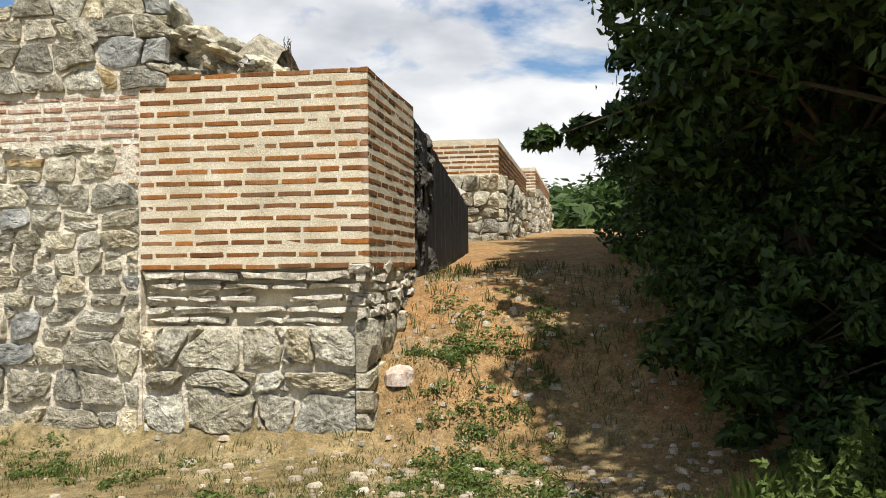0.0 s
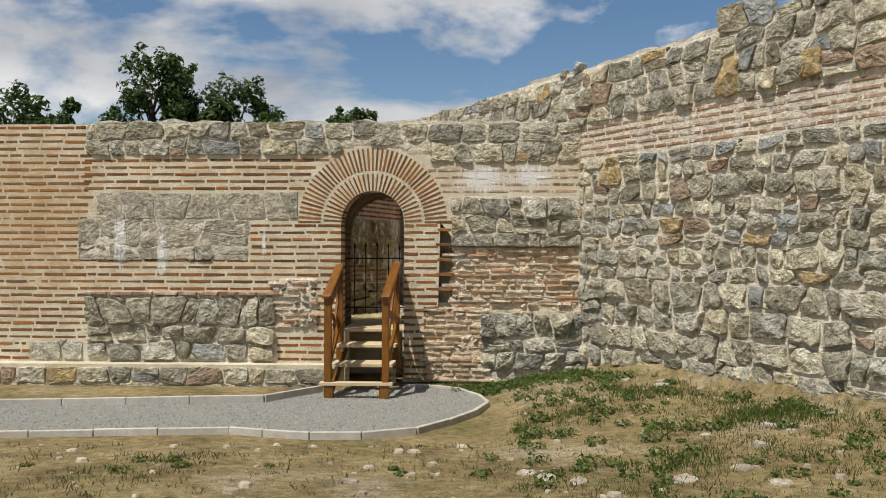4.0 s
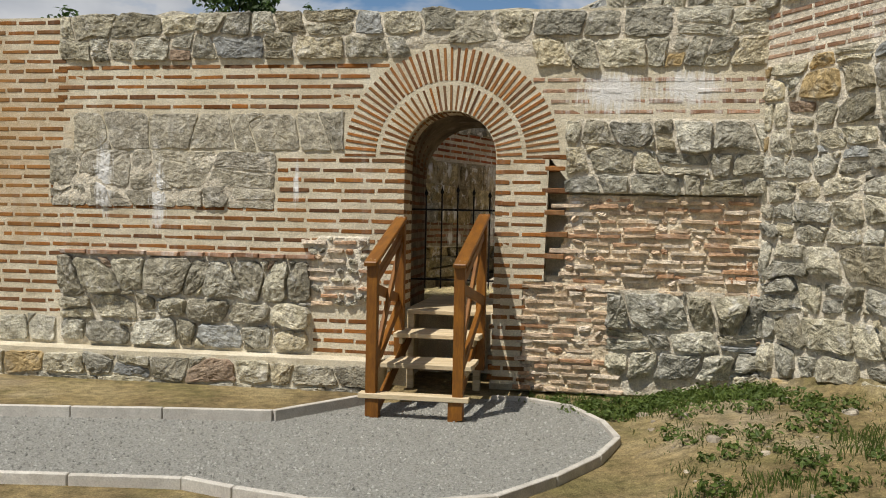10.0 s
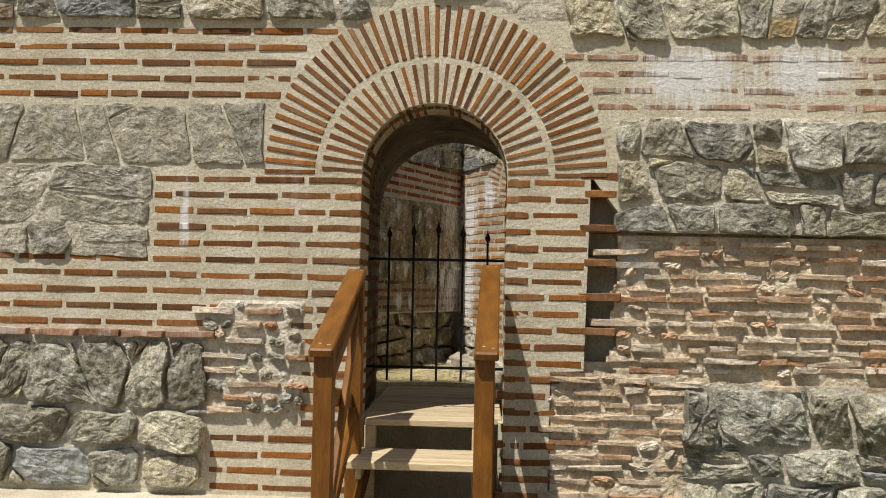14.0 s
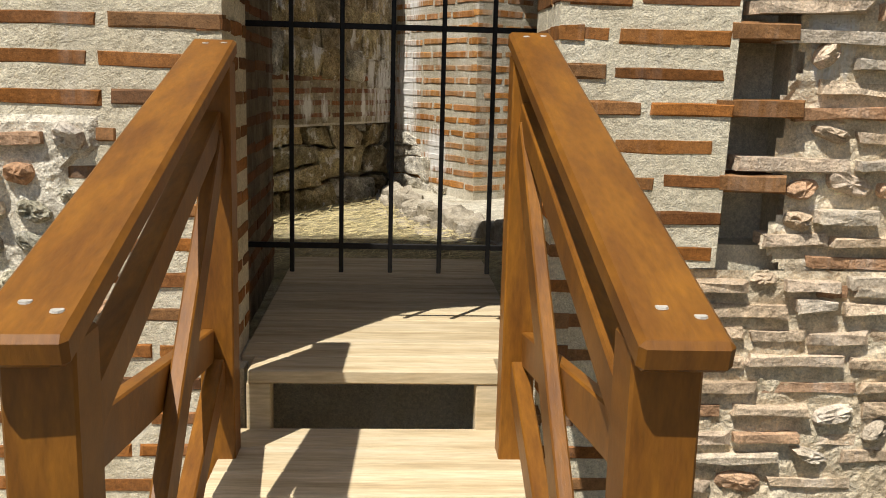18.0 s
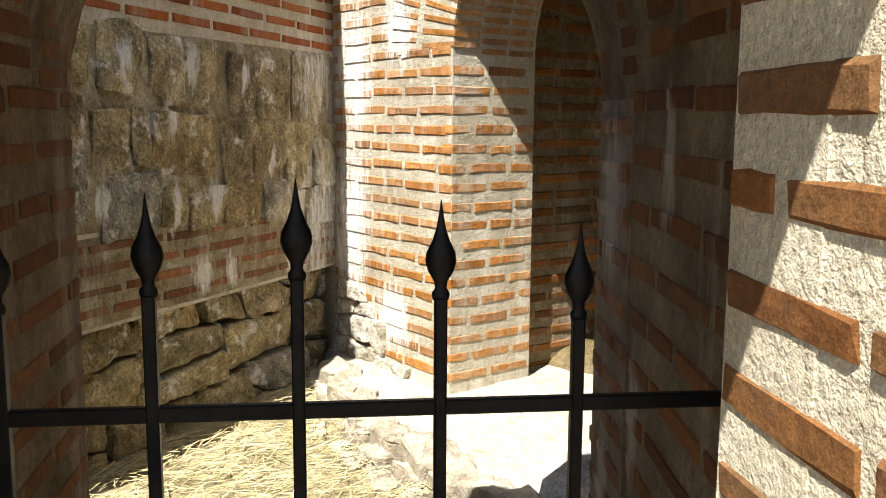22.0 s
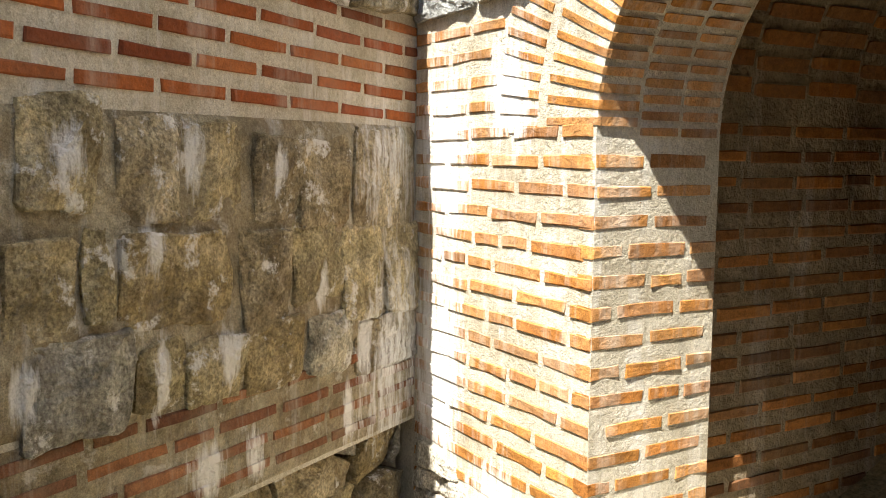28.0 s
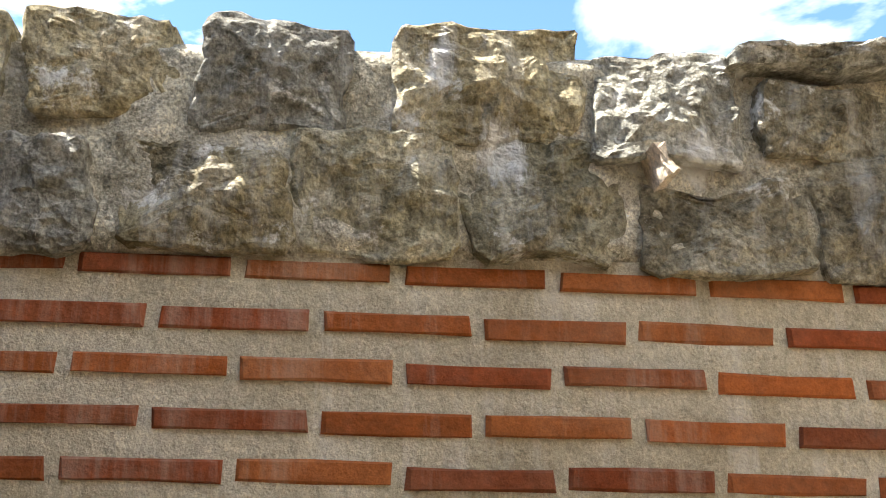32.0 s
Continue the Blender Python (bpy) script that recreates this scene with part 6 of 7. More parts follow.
def build_bed():
    back, nose, front = kerb_line()
    line = back + nose + front
    verts = [(x, y, 0.24) for x, y in line]
    # a flat bed under the loose gravel
    bm = bmesh.new()
    bm.faces.new([bm.verts.new(v) for v in verts])
    bmesh.ops.triangulate(bm, faces=bm.faces[:])
    bed = structure(part("gravel_bed", bm, GRAVEL_BED), "grey gravel path bed inside concrete edging", "path")
    kerb = structure(new("kerb"), "pale concrete edging round the gravel", "kerb")
    for chain, top in ((back, 0.33), (nose, 0.275), (front, 0.27)):
        for (ax, ay), (bx, by) in zip(chain, chain[1:]):
            length = math.hypot(bx - ax, by - ay)
            n = max(1, round(length / 0.75)) if chain is not nose else 1
            for i in range(n):
                a = Vector((ax + (bx - ax) * i / n, ay + (by - ay) * i / n, top - 0.1 + rng.uniform(-0.004, 0.004)))
                b = Vector((ax + (bx - ax) * (i + 1) / n, ay + (by - ay) * (i + 1) / n, top - 0.1 + rng.uniform(-0.004, 0.004)))
                gap = (b - a).normalized() * 0.004
                part("kerb_stone", beam(bmesh.new(), a + gap, b - gap, 0.05, 0.2, 0.006), CONCRETE, kerb)
    # loose gravel
    r = random.Random(91)
    poly = line

    def inside(x, y):
        hit = False
        for (x1, y1), (x2, y2) in zip(poly, poly[1:] + poly[:1]):
            if (y1 > y) != (y2 > y) and x < (x2 - x1) * (y - y1) / (y2 - y1) + x1:
                hit = not hit
        return hit

    pile = Pile()
    while len(pile.v) < 9000 * 5:
        x, y = r.uniform(-6.5, 1.6), r.uniform(-4.2, -0.4)
        if inside(x, y):
            k = r.uniform(0.006, 0.015)
            a = r.uniform(0, 6.28)
            c, s = math.cos(a) * k, math.sin(a) * k
            z = 0.241
            pile.add([(x + c, y + s, z), (x - s, y + c * 0.8, z), (x - c, y - s, z), (x + s, y - c * 0.7, z), (x + r.uniform(-1, 1) * k * 0.4, y, z + k * r.uniform(0.6, 1.3))], [[0, 1, 4], [1, 2, 4], [2, 3, 4], [3, 0, 4]])
    tagged(solid("gravel", pile.v, pile.f, GRAVEL), "loose grey crushed gravel", "gravel", kind="stuff")


build_bed()


# ---- path, bin and far walls ----
def build_path():
    # paved path that leaves the bed past the end of the wall
    line = [(-9.6, -3.2), (-6.6, -0.2), (-5.2, 4.0), (-4.5, 12.0)]
    verts, faces = [], []
    for i, (x, y) in enumerate(line):
        j, k = max(0, i - 1), min(len(line) - 1, i + 1)
        t = Vector((line[k][0] - line[j][0], line[k][1] - line[j][1], 0)).normalized()
        p = Vector((t.y, -t.x, 0)) * 0.7
        verts += [(x - p.x - 1.2, y - p.y, 0.40), (x + p.x - 1.2, y + p.y, 0.40)]
        if i:
            a = 2 * i - 2
            faces.append([a, a + 1, a + 3, a + 2])
    structure(solid("pavement", verts, faces, ASPHALT), "grey paved footpath beside the lawn", "path")
    edge = structure(new("path_edging"), "pale concrete edging of the footpath", "kerb")
    for side in (0, 1):
        for i in range(len(line) - 1):
            a, b = Vector(verts[2 * i + side]), Vector(verts[2 * i + 2 + side])
            n = max(1, int((b - a).length / 1.0))
            for q in range(n):
                part("kerb_stone", beam(bmesh.new(), a.lerp(b, q / n), a.lerp(b, (q + 0.99) / n), 0.06, 0.16, 0.006), CONCRETE, edge)


build_path()


def build_bin():
    x, y, z = -6.05, -2.05, 0.25
    bin_ = thing("litter_bin", x, y, z, "yellow slatted litter bin on a black steel frame", "bin")
    for i in range(14):
        a = 2 * math.pi * i / 14
        part("slat", beam(bmesh.new(), (0.15 * math.cos(a) - 0.1, 0.15 * math.sin(a), 0.14), (0.15 * math.cos(a) - 0.1, 0.15 * math.sin(a), 0.60), 0.055, 0.018, 0.004, up=(math.cos(a), math.sin(a), 0)), BIN_YELLOW, bin_)
    bm = bmesh.new()
    bmesh.ops.create_cone(bm, cap_ends=True, segments=20, radius1=0.135, radius2=0.135, depth=0.42)
    bmesh.ops.translate(bm, verts=bm.verts, vec=(-0.1, 0, 0.36))
    part("liner", bm, IRON, bin_, "dark steel liner")
    part("post", beam(bmesh.new(), (0.14, 0, 0.0), (0.14, 0, 0.82), 0.045, 0.045, 0.004, up=(0, 1, 0)), IRON, bin_)
    part("arm", beam(bmesh.new(), (-0.22, 0, 0.80), (0.14, 0, 0.80), 0.035, 0.03), IRON, bin_)
    part("arm", beam(bmesh.new(), (-0.1, 0, 0.12), (0.14, 0, 0.12), 0.035, 0.03), IRON, bin_)
    part("base", beam(bmesh.new(), (-0.25, 0, 0.012), (0.2, 0, 0.012), 0.22, 0.025), IRON, bin_)


build_bin()


def build_far_walls():
    # curtain wall that goes on behind the block, in part behind a dark board shield
    line = Face(*SIDE.at(2.2, 0, -0.30).xy, 0.859, 0.512)
    core = Pile()
    core.add(*extrude(line, [(0, 1.0), (6.4, 1.0), (6.4, 3.3), (0, 3.9)], -1.4, -0.02))
    curtain = structure(solid("wall_curtain", core.v, core.f, MORTAR_GREY), "dark curtain wall behind the corner block", "wall")
    w = Masonry(curtain)
    # near-black stones on the stretch next to the block
    lay_stones(w, line, 0.0, 2.2, 1.5, 3.92, 0.3, 0.3, depth=0.16, rough=0.03, cuts=2, seed=101, special=False, mat=DARK_STONE, far=DARK_STONE)
    w.close()
    for i in range(17):
        a = 0.9 + 0.30 * i
        high = 4.0 - 0.05 * i
        solid("shield_board", *extrude(line, [(a, 1.6), (a + 0.285, 1.6), (a + 0.285, high - 0.05), (a, high)], 0.09, 0.12 + 0.01 * (i % 3)), TAR, curtain, "dark tarred board")
    # pale sheet thrown over the broken wall behind
    verts, faces = [], []
    for i in range(9):
        for j in range(5):
            p = line.at(4.6 + 0.42 * i, 3.5 + 0.55 * math.sin(j * 0.6) + 0.06 * math.sin(i * 2.1 + j), -0.1 - 0.4 * j)
            verts.append(p)
    faces = [[i * 5 + j, i * 5 + j + 1, i * 5 + j + 6, i * 5 + j + 5] for i in range(8) for j in range(4)]
    tagged(solid("cover_sheet", verts, faces, CONCRETE, smooth=True), "pale sheet draped over the broken wall", "sheet")
    # two more corner blocks along the line of the wall: rubble below, brick above
    for s, z0, z1, run, seed in ((12.3, 2.2, 4.95, 9.0, 111), (26.5, 2.8, 5.75, 12.0, 115)):
        corner = SIDE.at(s, 0)
        long_side = Face(corner.x, corner.y, 0.859, 0.512)
        short = Face(*long_side.at(0, 0, -3.0).xy, 0.512, -0.859)
        t = Pile()
        t.add(*extrude(long_side, [(0, z0 - 1), (run, z0 - 1), (run, z1), (0, z1)], -3.0, -0.01))
        tower = structure(solid("far_block", t.v, t.f, MORTAR), "distant ruined corner block, rubble below and brick above", "wall")
        wt = Masonry(tower, 150)
        for f, length in ((short, 3.0), (long_side, run)):
            lay_bricks(wt, f, 0.0, length, z1 - 0.8, z1, pitch=0.115, length=0.335, thick=0.05, proud=0.008)
            lay_stones(wt, f, -0.05, length, z0 - 0.4, z1 - 0.8, 0.3, 0.42, gap=0.05, depth=0.16, seed=seed, special=False)
        wt.close()


build_far_walls()


# ---- plants ----
def leaf_cloud(pile, centre, radius, count, size, r, squash=0.8, droop=0.0):
    """Small leaves over and in a rough ball."""
    cx, cy, cz = centre
    for _ in range(count):
        d = Vector((r.gauss(0, 1), r.gauss(0, 1), r.gauss(0, 1))).normalized()
        k = radius * (r.uniform(0.35, 1.0) ** 0.5) * (1 + 0.25 * math.sin(5 * d.x + 3 * d.z + cx))
        p = Vector((cx + d.x * k, cy + d.y * k, cz + d.z * k * squash))
        n = (d + Vector((r.uniform(-1, 1), r.uniform(-1, 1), r.uniform(-0.2, 1.2)))).normalized()
        t = n.orthogonal().normalized()
        t.rotate(Matrix.Rotation(r.uniform(0, 6.28), 3, n))
        b = n.cross(t)
        s = size * r.uniform(0.6, 1.3)
        pile.add([p - t * s, p + b * s * 0.45 + n * s * 0.1, p + t * s, p - b * s * 0.45 + n * s * 0.1], [[0, 1, 2], [0, 2, 3]])


def limb(pile, a, b, r0, r1, k=7):
    a, b = Vector(a), Vector(b)
    y = (b - a).normalized()
    x = y.orthogonal().normalized()
    z = y.cross(x)
    ring = [x * math.cos(2 * math.pi * i / k) + z * math.sin(2 * math.pi * i / k) for i in range(k)]
    pile.add([a + v * r0 for v in ring] + [b + v * r1 for v in ring], [[i, (i + 1) % k, k + (i + 1) % k, k + i] for i in range(k)])


def tree(x, y, height, spread, seed, leaves, leaf_size, mat, label, low=0.25, clumps=26, group="trees", name="tree", sprays=()):
    r = random.Random(seed)
    z0 = ground_z(x, y) - 0.1
    ob = thing(name, x, y, z0, label, "tree", group)
    wood, crown = Pile(), Pile()
    tops, pts = Vector((0, 0, 0)), []
    last, rad = Vector((0, 0, 0)), 0.03 * height
    for i in range(1, 6):
        nxt = Vector((r.uniform(-0.25, 0.25) * i * 0.3, r.uniform(-0.25, 0.25) * i * 0.3, height * 0.17 * i))
        limb(wood, last, nxt, rad, rad * 0.8)
        pts.append(nxt)
        last, rad = nxt, rad * 0.8
    for i in range(clumps):
        t = r.uniform(low, 1.0)
        a = r.uniform(0, 6.28)
        wide = spread * (0.55 + 0.6 * math.sin(math.pi * min(1, 0.25 + t * 0.75))) * r.uniform(0.35, 1.0)
        c = Vector((wide * math.cos(a), wide * math.sin(a), height * t))
        start = pts[min(4, int(t * 4.2))] if t > 0.2 else pts[0]
        limb(wood, start * 0.9, c, 0.012 * height * 0.5, 0.01)
        size = spread * r.uniform(0.22, 0.42)
        leaf_cloud(crown, c, size, leaves // clumps, leaf_size, r)
        for _ in range(3):
            d = Vector((r.uniform(-1, 1), r.uniform(-1, 1), r.uniform(-0.4, 0.9))).normalized()
            leaf_cloud(crown, c + d * size * 1.1, size * 0.4, leaves // clumps // 8, leaf_size, r)
    for sx, sy, sz, size in sprays:
        c = Vector((sx - x, sy - y, sz - z0))
        limb(wood, pts[min(4, int(c.z / height * 5))], c, 0.03, 0.006)
        leaf_cloud(crown, c, size, int(620 * size / 0.5), leaf_size, r, 0.6)
        for _ in range(5):
            d = Vector((r.uniform(-1, 1), r.uniform(-1, 1), r.uniform(-0.5, 0.5)))
            leaf_cloud(crown, c + d * size * 1.3, size * 0.4, 26, leaf_size, r, 0.6)
    solid("trunk", wood.v, wood.f, BARK, ob, smooth=True)
    solid("crown", crown.v, crown.f, mat, ob, "dense dark green leaves" if mat is LEAF_DARK else "green leaves")
    return ob


def plant_trees():
    # shady edge along the climbing path
    for x, y, h, s, seed, low in ((9.8, -12.8, 8.0, 2.3, 1, 0.08), (12.6, -11.8, 8.5, 2.5, 2, 0.06), (15.8, -10.8, 9.0, 2.8, 3, 0.04), (8.2, -15.2, 7.5, 2.6, 4, 0.05), (19.5, -9.6, 9.0, 3.0, 5, 0.04), (12.0, -15.0, 9.5, 3.2, 6, 0.05), (25.0, -7.4, 8.0, 3.2, 7, 0.04), (16.5, -13.8, 9.5, 3.2, 8, 0.05), (10.6, -11.1, 6.9, 1.7, 9, 0.40), (32.0, -4.5, 8.0, 3.2, 10, 0.04), (8.9, -14.4, 10.0, 3.0, 22, 0.40), (7.4, -17.0, 9.5, 3.0, 23, 0.35), (12.0, -13.2, 10.5, 3.0, 24, 0.3)):
        tree(x, y, h, s, seed, 15000, 0.075, LEAF_DARK, "dense leafy tree casting shade over the path", low, 34, "trees along the path")
    # high crowns that reach over the path
    over = ((9.05, -8.6, 3.35, 0.13), (9.4, -8.85, 3.45, 0.2), (9.75, -9.25, 3.6, 0.32), (9.9, -9.3, 4.3, 0.3), (10.0, -9.2, 5.0, 0.38), (9.8, -9.0, 5.6, 0.35), (10.1, -9.6, 3.1, 0.35))
    for x, y, h, s, seed, low, sprays in ((10.2, -12.1, 11.0, 3.0, 31, 0.45, over), (14.4, -11.6, 12.0, 3.8, 32, 0.42, ()), (18.5, -8.6, 13.0, 3.8, 33, 0.55, ()), (9.0, -15.8, 12.5, 3.2, 34, 0.5, ()), (11.0, -16.5, 13.0, 4.0, 35, 0.35, ()), (24.5, -5.5, 13.0, 4.2, 36, 0.5, ()), (7.6, -13.1, 9.2, 2.0, 37, 0.58, ()), (10.6, -10.6, 9.5, 2.1, 38, 0.56, ()), (13.0, -8.6, 9.5, 1.7, 39, 0.5, ()), (16.4, -6.8, 10.0, 1.8, 40, 0.52, ()), (19.7, -5.4, 10.5, 2.2, 41, 0.5, ())):
        tree(x, y, h, s, seed, 17000, 0.085, LEAF_DARK, "tall leafy tree reaching over the path", low, 40, "trees along the path", sprays=sprays)
    # low thicket below them
    for i, (x, y, h) in enumerate(((9.9, -10.7, 1.9), (10.9, -10.2, 2.4), (12.0, -9.5, 2.6), (13.2, -8.9, 2.8), (14.6, -8.1, 3.0), (16.2, -7.3, 3.0), (18.0, -6.4, 3.2), (20.2, -5.3, 3.4), (8.9, -11.3, 1.5), (10.4, -11.9, 2.4), (12.2, -10.7, 2.6), (14.2, -10.2, 2.8), (16.6, -9.4, 2.8), (19.0, -8.2, 3.0), (8.9, -13.2, 2.2), (22.0, -7.0, 3.0), (26.0, -5.2, 3.2), (11.6, -12.6, 3.2), (14.0, -12.0, 3.4), (30, -3.0, 3.4))):
        tree(x, y, h, h * 0.48, 300 + i, 7000, 0.06, LEAF_DARK, "dark leafy shrub at the foot of the trees", 0.1, 22, "shrubs along the path", "shrub")
    # trees beyond the end of the gate wall
    for x, y, h, s, seed in ((-13.5, 8.4, 5.7, 2.3, 11), (-10.6, 10.2, 5.5, 2.0, 12), (-17.5, 7.0, 7.0, 2.8, 13), (-21.5, 3.5, 8.4, 3.0, 15), (-15.5, 12.5, 6.2, 2.4, 20), (-26.0, 1.0, 8.4, 3.0, 21)):
        tree(x, y, h, s, seed, 15000, 0.10, LEAF_DARK if seed % 3 else LEAF, "leafy green tree beyond the wall", 0.08, 26, "trees beyond the wall")
    # trees behind the wall, of which the tops show over it
    for x, y, h, s, seed in ((-8.6, 16.0, 7.9, 1.5, 16), (-6.4, 17.0, 6.6, 1.5, 19), (-11.8, 17.0, 6.7, 0.9, 17), (-14.9, 15.0, 6.3, 1.6, 18), (-3.1, 20.5, 5.2, 1.1, 25), (-9.9, 17.5, 6.4, 1.5, 26), (-7.5, 16.6, 6.6, 1.4, 27)):
        tree(x, y, h, s, seed, 9000, 0.085, LEAF_DARK, "leafy tree behind the gate wall", 0.3, 30, "trees behind the gate wall")
    for i, (x, y, h) in enumerate(((-9.6, 8.6, 2.6), (-11.5, 7.2, 3.0), (-14.2, 6.0, 3.0), (-17.5, 4.4, 3.2), (-8.6, 11.5, 3.0), (-21, 1.5, 3.2))):
        tree(x, y, h, h * 0.5, 330 + i, 5000, 0.075, LEAF, "leafy shrub beside the lawn", 0.08, 20, "shrubs beside the lawn", "shrub")
    # wooded hill far behind the towers
    r = random.Random(77)
    wood = Pile()
    for i in range(230):
        d = r.uniform(95, 190)
        a = radians(r.uniform(50, 100))
        x, y = 1.5 + d * math.sin(a), -13.7 + d * math.cos(a)
        z = 3 + (d - 90) * 0.10 + 9 * smooth(55, 72, math.degrees(a))
        leaf_cloud(wood, (x, y, z), r.uniform(4, 7), 260, 0.9, r, 0.9)
    tagged(solid("far_wood", wood.v, wood.f, LEAF, None), "distant wooded hillside", "forest", kind="stuff")


plant_trees()


def blades(pile, x, y, z, r, count, tall, lean=0.5, width=0.006):
    for _ in range(count):
        a = r.uniform(0, 6.28)
        px, py = x + r.gauss(0, 0.05), y + r.gauss(0, 0.05)
        h = tall * r.uniform(0.5, 1.2)
        dx, dy = math.cos(a) * lean * h * r.uniform(0.3, 1), math.sin(a) * lean * h * r.uniform(0.3, 1)
        wx, wy = -math.sin(a) * width, math.cos(a) * width
        pile.add([(px - wx, py - wy, z - 0.01), (px + wx, py + wy, z - 0.01), (px + dx * 0.5, py + dy * 0.5, z + h * 0.7), (px + dx, py + dy, z + h * 0.95)], [[0, 1, 2], [1, 3, 2]])


def plant_grass():
    r = random.Random(201)
    dry, fresh = Pile(), Pile()

    def open_ground(x, y):
        s = (x - 2.92) * 0.512 - y * 0.859
        side = (x - 2.92) * -0.859 - y * 0.512
        if s < 9.0 and side < 0.08:
            return False
        if y > -0.05 and x > -5.9:
            return False
        if x < 1.75 and y > -4.2 - 0.12 * max(0, -x - 1) and not (x > 0.6 and y > -0.4):
            return False
        return True

    done = 0
    while done < 7000:
        x, y = r.uniform(-8, 9), r.uniform(-13.5, 0.0)
        if math.hypot(x - 1.6, y + 13.4) < 1.2 or not open_ground(x, y):
            continue
        lush = noise.noise(Vector((x * 0.55, y * 0.55, 2))) + 0.35 * smooth(1.0, 4.0, x)
        if r.random() > 0.10 + 1.0 * max(0, lush):
            continue
        blades(dry, x, y, ground_z(x, y), r, 7, r.uniform(0.012, 0.05), lean=0.9, width=0.005)
        done += 1
    # greener strip at the foot of the wall right of the stair, and weeds by the long wall
    for _ in range(430):
        x, y = r.uniform(0.75, 3.0), r.uniform(-1.0, -0.12)
        if y < -0.55 and x < 1.35:
            continue
        blades(fresh, x, y, ground_z(x, y), r, 12, r.uniform(0.02, 0.08), width=0.004)
    for cx, cy, n in ((4.3, -4.0, 120), (3.4, -2.6, 60), (5.3, -6.2, 60), (2.4, -3.3, 50), (3.2, -5.5, 50)):
        for _ in range(n):
            x, y = cx + r.gauss(0, 0.3), cy + r.gauss(0, 0.2)
            if open_ground(x, y):
                blades(fresh, x, y, ground_z(x, y), r, 10, r.uniform(0.03, 0.10), width=0.004)
    # lawn past the end of the wall
    for _ in range(4200):
        x, y = r.uniform(-16, -6.5), r.uniform(0.5, 9.5)
        blades(fresh, x, y, ground_z(x, y), r, 5, r.uniform(0.12, 0.3), width=0.014)
    # weeds on the bank and tall growth under the trees
    for _ in range(500):
        x, y = r.uniform(6.5, 12), r.uniform(-10.5, -5.5)
        if open_ground(x, y) and (x - 7.0) * 0.87 + (y + 8.0) * 0.5 > 0.3:
            blades(dry, x, y, ground_z(x, y), r, 8, r.uniform(0.05, 0.16))
    for _ in range(520):
        x, y = r.uniform(6.2, 9.5), r.uniform(-13.2, -11.2)
        blades(fresh, x, y, ground_z(x, y), r, 12, r.uniform(0.08, 0.3), width=0.005)
    tagged(solid("sparse_grass", dry.v, dry.f, GRASS_LEAF), "thin yellow-green grass tufts on dry soil", "grass", kind="stuff")
    tagged(solid("green_grass", fresh.v, fresh.f, GRASS_FRESH), "fresh green grass and weeds", "grass", kind="stuff")
    # scattered stones
    pile = Pile()
    done = 0
    while done < 1700:
        bank = done % 2
        x, y = (r.uniform(6.0, 11.5), r.uniform(-11.0, -6.0)) if bank else (r.uniform(-6, 8), r.uniform(-13, -0.2))
        if not open_ground(x, y) or math.hypot(x - 1.6, y + 13.4) < 0.8:
            continue
        k = 0.012 + 0.05 * r.random() ** 4
        m = Matrix.Translation((x, y, ground_z(x, y))) @ Matrix.Rotation(r.uniform(0, 6.28), 4, "Z") @ Matrix.Diagonal((k * r.uniform(0.8, 1.6), k, k * 0.7, 1)) @ Matrix.Rotation(math.pi / 2, 4, "X")
        pile.placed(m, PEB[done % 6])
        done += 1
    tagged(solid("loose_stones", pile.v, pile.f, PEBBLE), "small pale stones scattered on the soil", "stones", kind="stuff")


def pebble_shapes():
    r, out = random.Random(6), []
    for _ in range(6):
        ring = [(math.cos(i * math.pi / 3) * r.uniform(0.8, 1.1), math.sin(i * math.pi / 3) * r.uniform(0.8, 1.1)) for i in range(6)]
        verts = [(x, -0.3, z) for x, z in ring] + [(x * 0.75, r.uniform(0.5, 0.8), z * 0.75) for x, z in ring] + [(0, r.uniform(0.8, 1.0), 0)]
        faces = [[i, i + 6, (i + 1) % 6 + 6, (i + 1) % 6] for i in range(6)] + [[6 + i, 12, 6 + (i + 1) % 6] for i in range(6)]
        out.append(mesh_of("pebble", verts, faces, PEBBLE))
    return out


PEB = pebble_shapes()
plant_grass()


# ---- small things ----
def lying_stone(x, y, z, w, d, h, mesh, name, label, turn):
    ob = new(name, mesh)
    ob.matrix_basis = Matrix.Translation((x, y, z)) @ Matrix.Rotation(turn, 4, "Z") @ Matrix.Rotation(math.pi / 2, 4, "X") @ Matrix.Diagonal((w, h, d, 1))
    return tagged(ob, label, "stone")


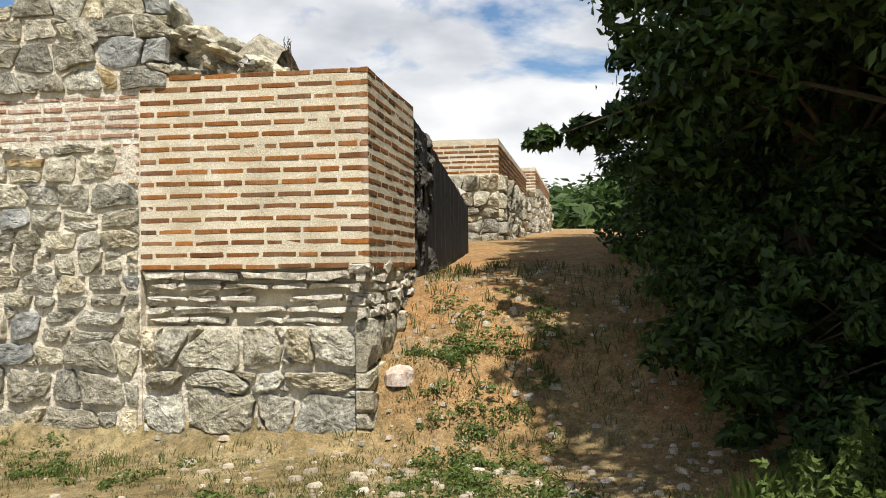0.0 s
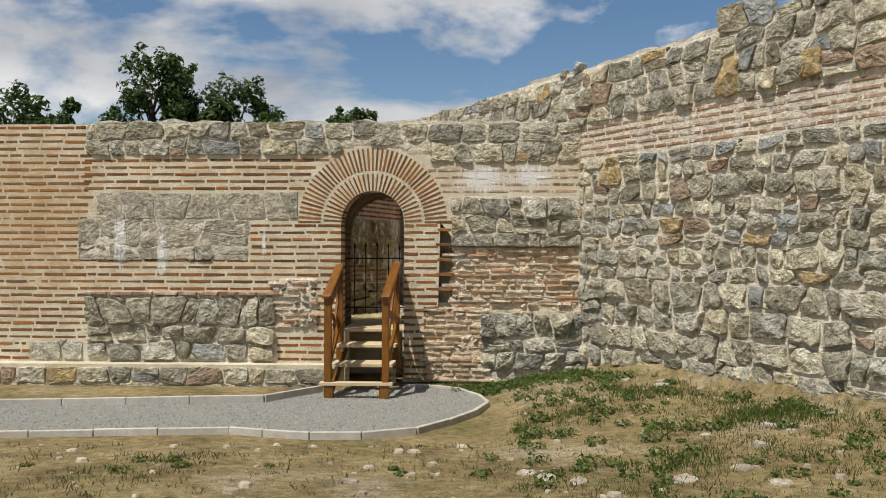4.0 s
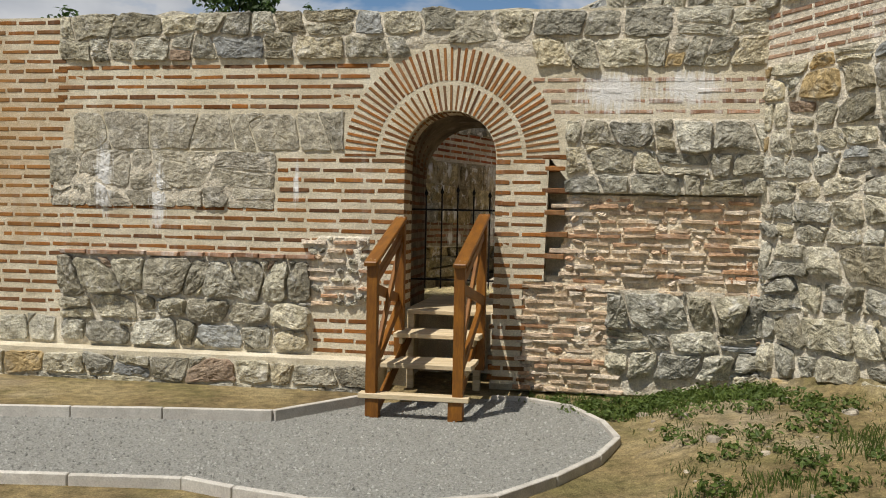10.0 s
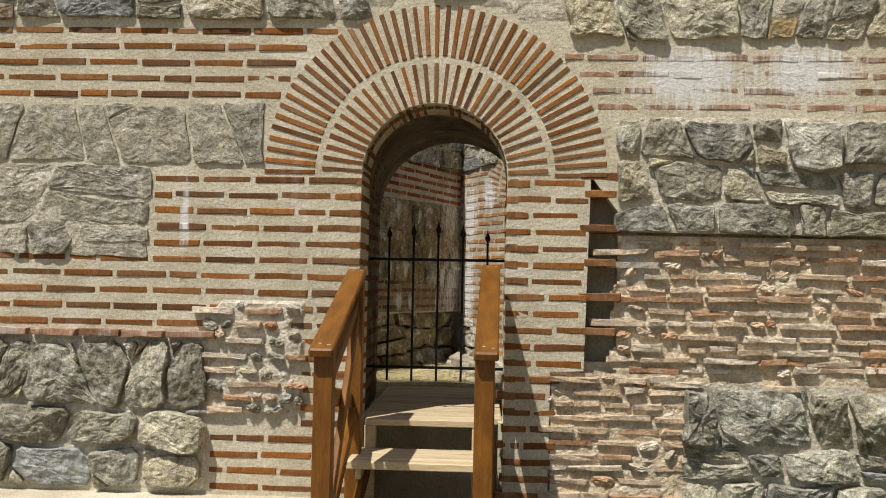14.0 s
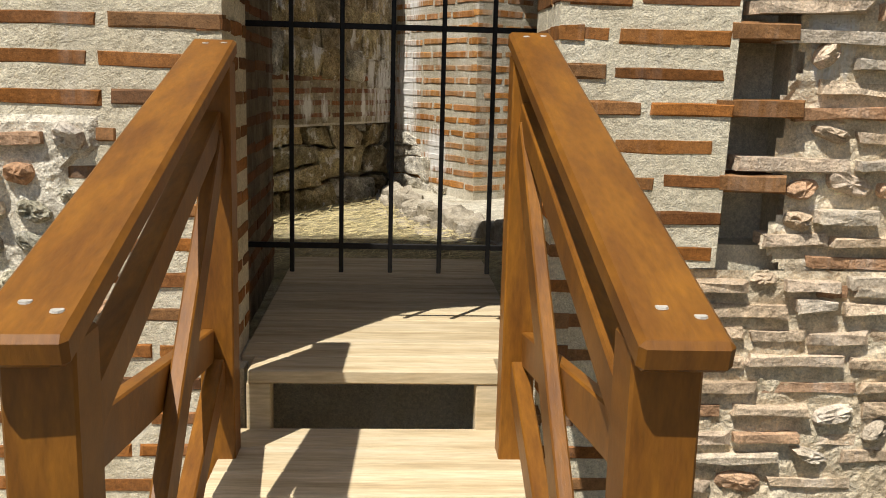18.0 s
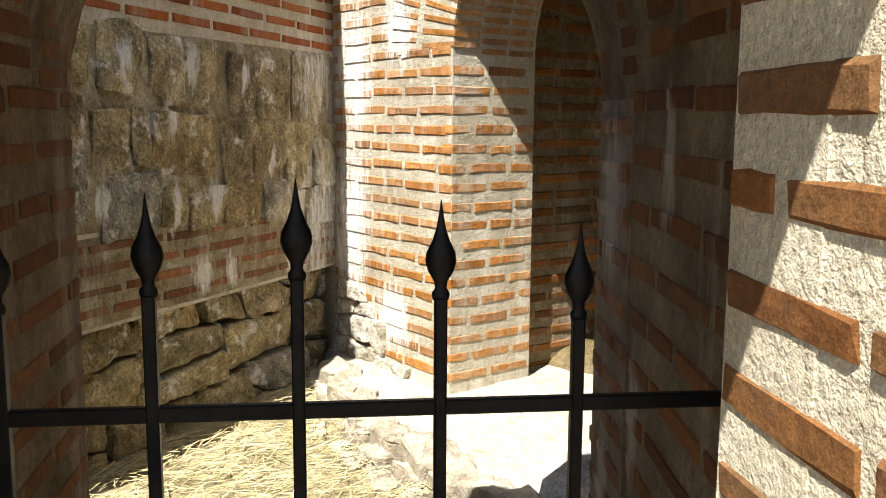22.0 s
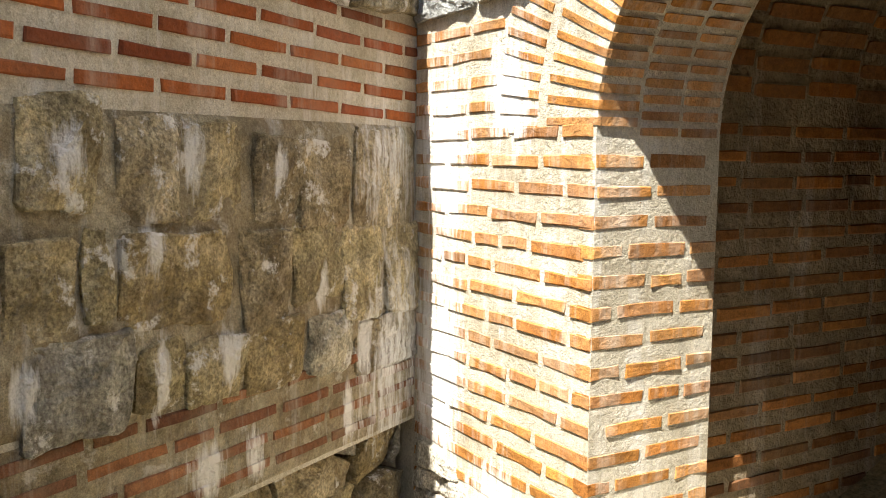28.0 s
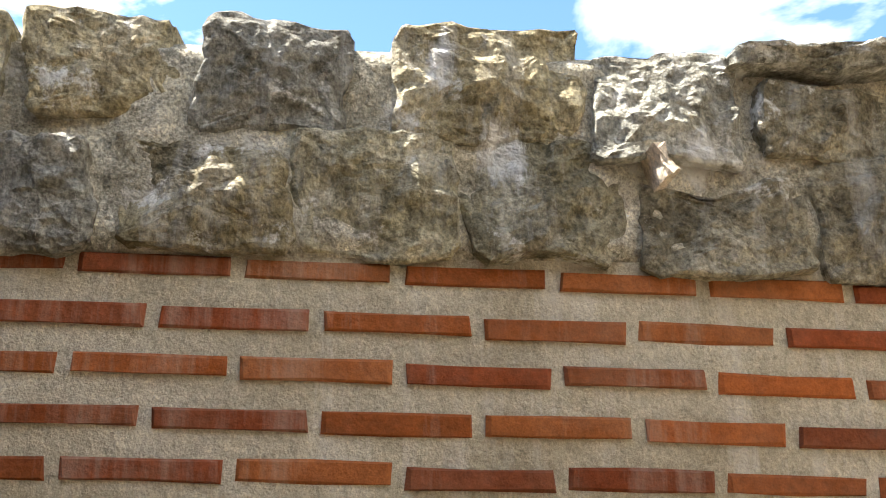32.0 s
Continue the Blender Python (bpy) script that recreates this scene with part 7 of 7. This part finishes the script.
def loose_rocks():
    rosy = stone_shapes(ROSY, 3, 41)
    lying_stone(7.88, -7.69, ground_z(7.88, -7.69) - 0.055, 0.36, 0.30, 0.10, rosy[0], "rock", "pinkish pale rock lying on the bank", 0.4)
    dark = stone_shapes(SLATE, 2, 43)
    lying_stone(ROCK_X, ROCK_Y, 0.96, 0.40, 0.32, 0.17, dark[0], "rock", "dark rock lying at the foot of the passage wall", 0.8)
    r = random.Random(45)
    for i in range(17):
        t = r.uniform(0, 1)
        x, y = 6.6 + 3.4 * t + r.uniform(-0.8, 0.8), -9.8 + 1.6 * t + r.uniform(-0.9, 0.9)
        k = r.uniform(0.05, 0.14)
        lying_stone(x, y, ground_z(x, y) - 0.01, k * 1.3, k, k * 0.35, r.choice(ROCKS if i % 6 else rosy), "rock", "pale stone half sunk in the bank", r.uniform(0, 6))
    for i in range(16):
        x, y = r.uniform(1.8, 5.0), r.uniform(-6.5, -1.2)
        if (x - 2.92) * -0.859 - y * 0.512 < 0.25:
            continue
        k = r.uniform(0.06, 0.16)
        lying_stone(x, y, ground_z(x, y) - 0.01, k * 1.4, k, k * 0.3, r.choice(ROCKS), "rock", "pale flat stone lying in the grass", r.uniform(0, 6))


ROSY = material("rosy_rock", [(0.50, 0.37, 0.29), (0.62, 0.50, 0.42), (0.68, 0.60, 0.53)], 9, 0.9, bump=0.8, bump_scale=30, coarse=0.5, grit=0.4)
ROCK_X, ROCK_Y = 0.86, 2.32
loose_rocks()


def weeds():
    """Low leafy weeds in clumps on the soil."""
    r, pile = random.Random(301), Pile()
    spots = [(r.uniform(1.9, 6.2), r.uniform(-9.5, -1.0), 1.0) for _ in range(240)] + [(r.uniform(-4.0, 3.0), r.uniform(-10.5, -5.0), 0.55) for _ in range(90)] + [(r.uniform(0.9, 3.0), r.uniform(-0.9, -0.12), 1.0) for _ in range(80)]
    spots += [(6.4 + 3.2 * t + r.uniform(-0.7, 0.7), -9.6 + 2.0 * t + r.uniform(-0.8, 0.8), 1.1) for t in [r.random() for _ in range(110)]]
    for x, y, k in spots:
        s, side = (x - 2.92) * 0.512 - y * 0.859, (x - 2.92) * -0.859 - y * 0.512
        if s < 9.0 and side < 0.15:
            continue
        size = k * r.uniform(0.04, 0.17)
        leaf_cloud(pile, (x, y, ground_z(x, y) + size * 0.25), size, int(20 + 420 * size), 0.017 + 0.05 * size, r, 0.4)
    tagged(solid("weeds", pile.v, pile.f, GRASS_FRESH), "low leafy green weeds on dry soil", "weeds", kind="stuff")
    pile = Pile()
    for i in range(46):
        x, y = 5.9 + 1.5 * r.random(), -12.6 + 0.9 * r.random()
        h = r.uniform(0.25, 0.75)
        for q in range(9):
            leaf_cloud(pile, (x + 0.1 * q / 9 * math.sin(i), y + 0.1 * q / 9 * math.cos(i), ground_z(x, y) + h * (q + 1) / 9), 0.07 * (1.2 - q / 12), 11, 0.03, r, 0.6)
    tagged(solid("nettles", pile.v, pile.f, GRASS_FRESH), "tall leafy weeds under the trees", "weeds", kind="stuff")


weeds()


def dry_plant():
    at = LONG.at(8.15, 3.97, -0.15)
    ob = thing("dry_plant", at.x, at.y, at.z, "dry upright weed stems on the wall top", "plant")
    r = random.Random(61)
    for i in range(5):
        pile = Pile()
        a, b = Vector((r.uniform(-0.03, 0.03), r.uniform(-0.03, 0.03), -0.03)), Vector((0, 0, 0))
        for q in range(5):
            b = a + Vector((r.uniform(-0.02, 0.02) - 0.006 * q, r.uniform(-0.02, 0.02), r.uniform(0.05, 0.085)))
            limb(pile, a, b, 0.004, 0.003, 5)
            if q > 1:
                limb(pile, b, b + Vector((r.uniform(-0.04, 0.04), r.uniform(-0.04, 0.04), 0.04)), 0.005, 0.002, 5)
            a = b
        solid("stem", pile.v, pile.f, BARK, ob)


dry_plant()


def wall_bits():
    # a flat tile chip that sticks out of the shaded wall, and limed slabs high on the long wall
    wall = bpy.data.objects["wall_shade"]
    chip = new("tile_chip", SHARDS[3])
    chip.parent = wall
    chip.matrix_basis = sized(SHADE.axes(1.93, 3.285, 0.05, 1.25), 0.065, 0.10, 0.022)
    long_wall = bpy.data.objects["wall_long"]
    for s, z, w, h, mat in ((6.13, 4.43, 0.32, 0.29, STONE_WASH), (-0.89, 4.34, 0.17, 0.22, OCHRE), (2.77, 4.08, 0.34, 0.40, OCHRE), (3.91, 4.04, 0.27, 0.28, OCHRE)):
        ms, mz, mesh = cut_stone([(s - w / 2, z - h / 2), (s + w / 2, z - h / 2), (s + w / 2, z + h / 2), (s - w / 2, z + h / 2)], 0.085, random.Random(int(s * 10)), 3, mat, 1.0)
        ob = new("stone", mesh)
        ob.parent = long_wall
        ob.matrix_basis = LONG.axes(ms, mz, 0.0)


wall_bits()
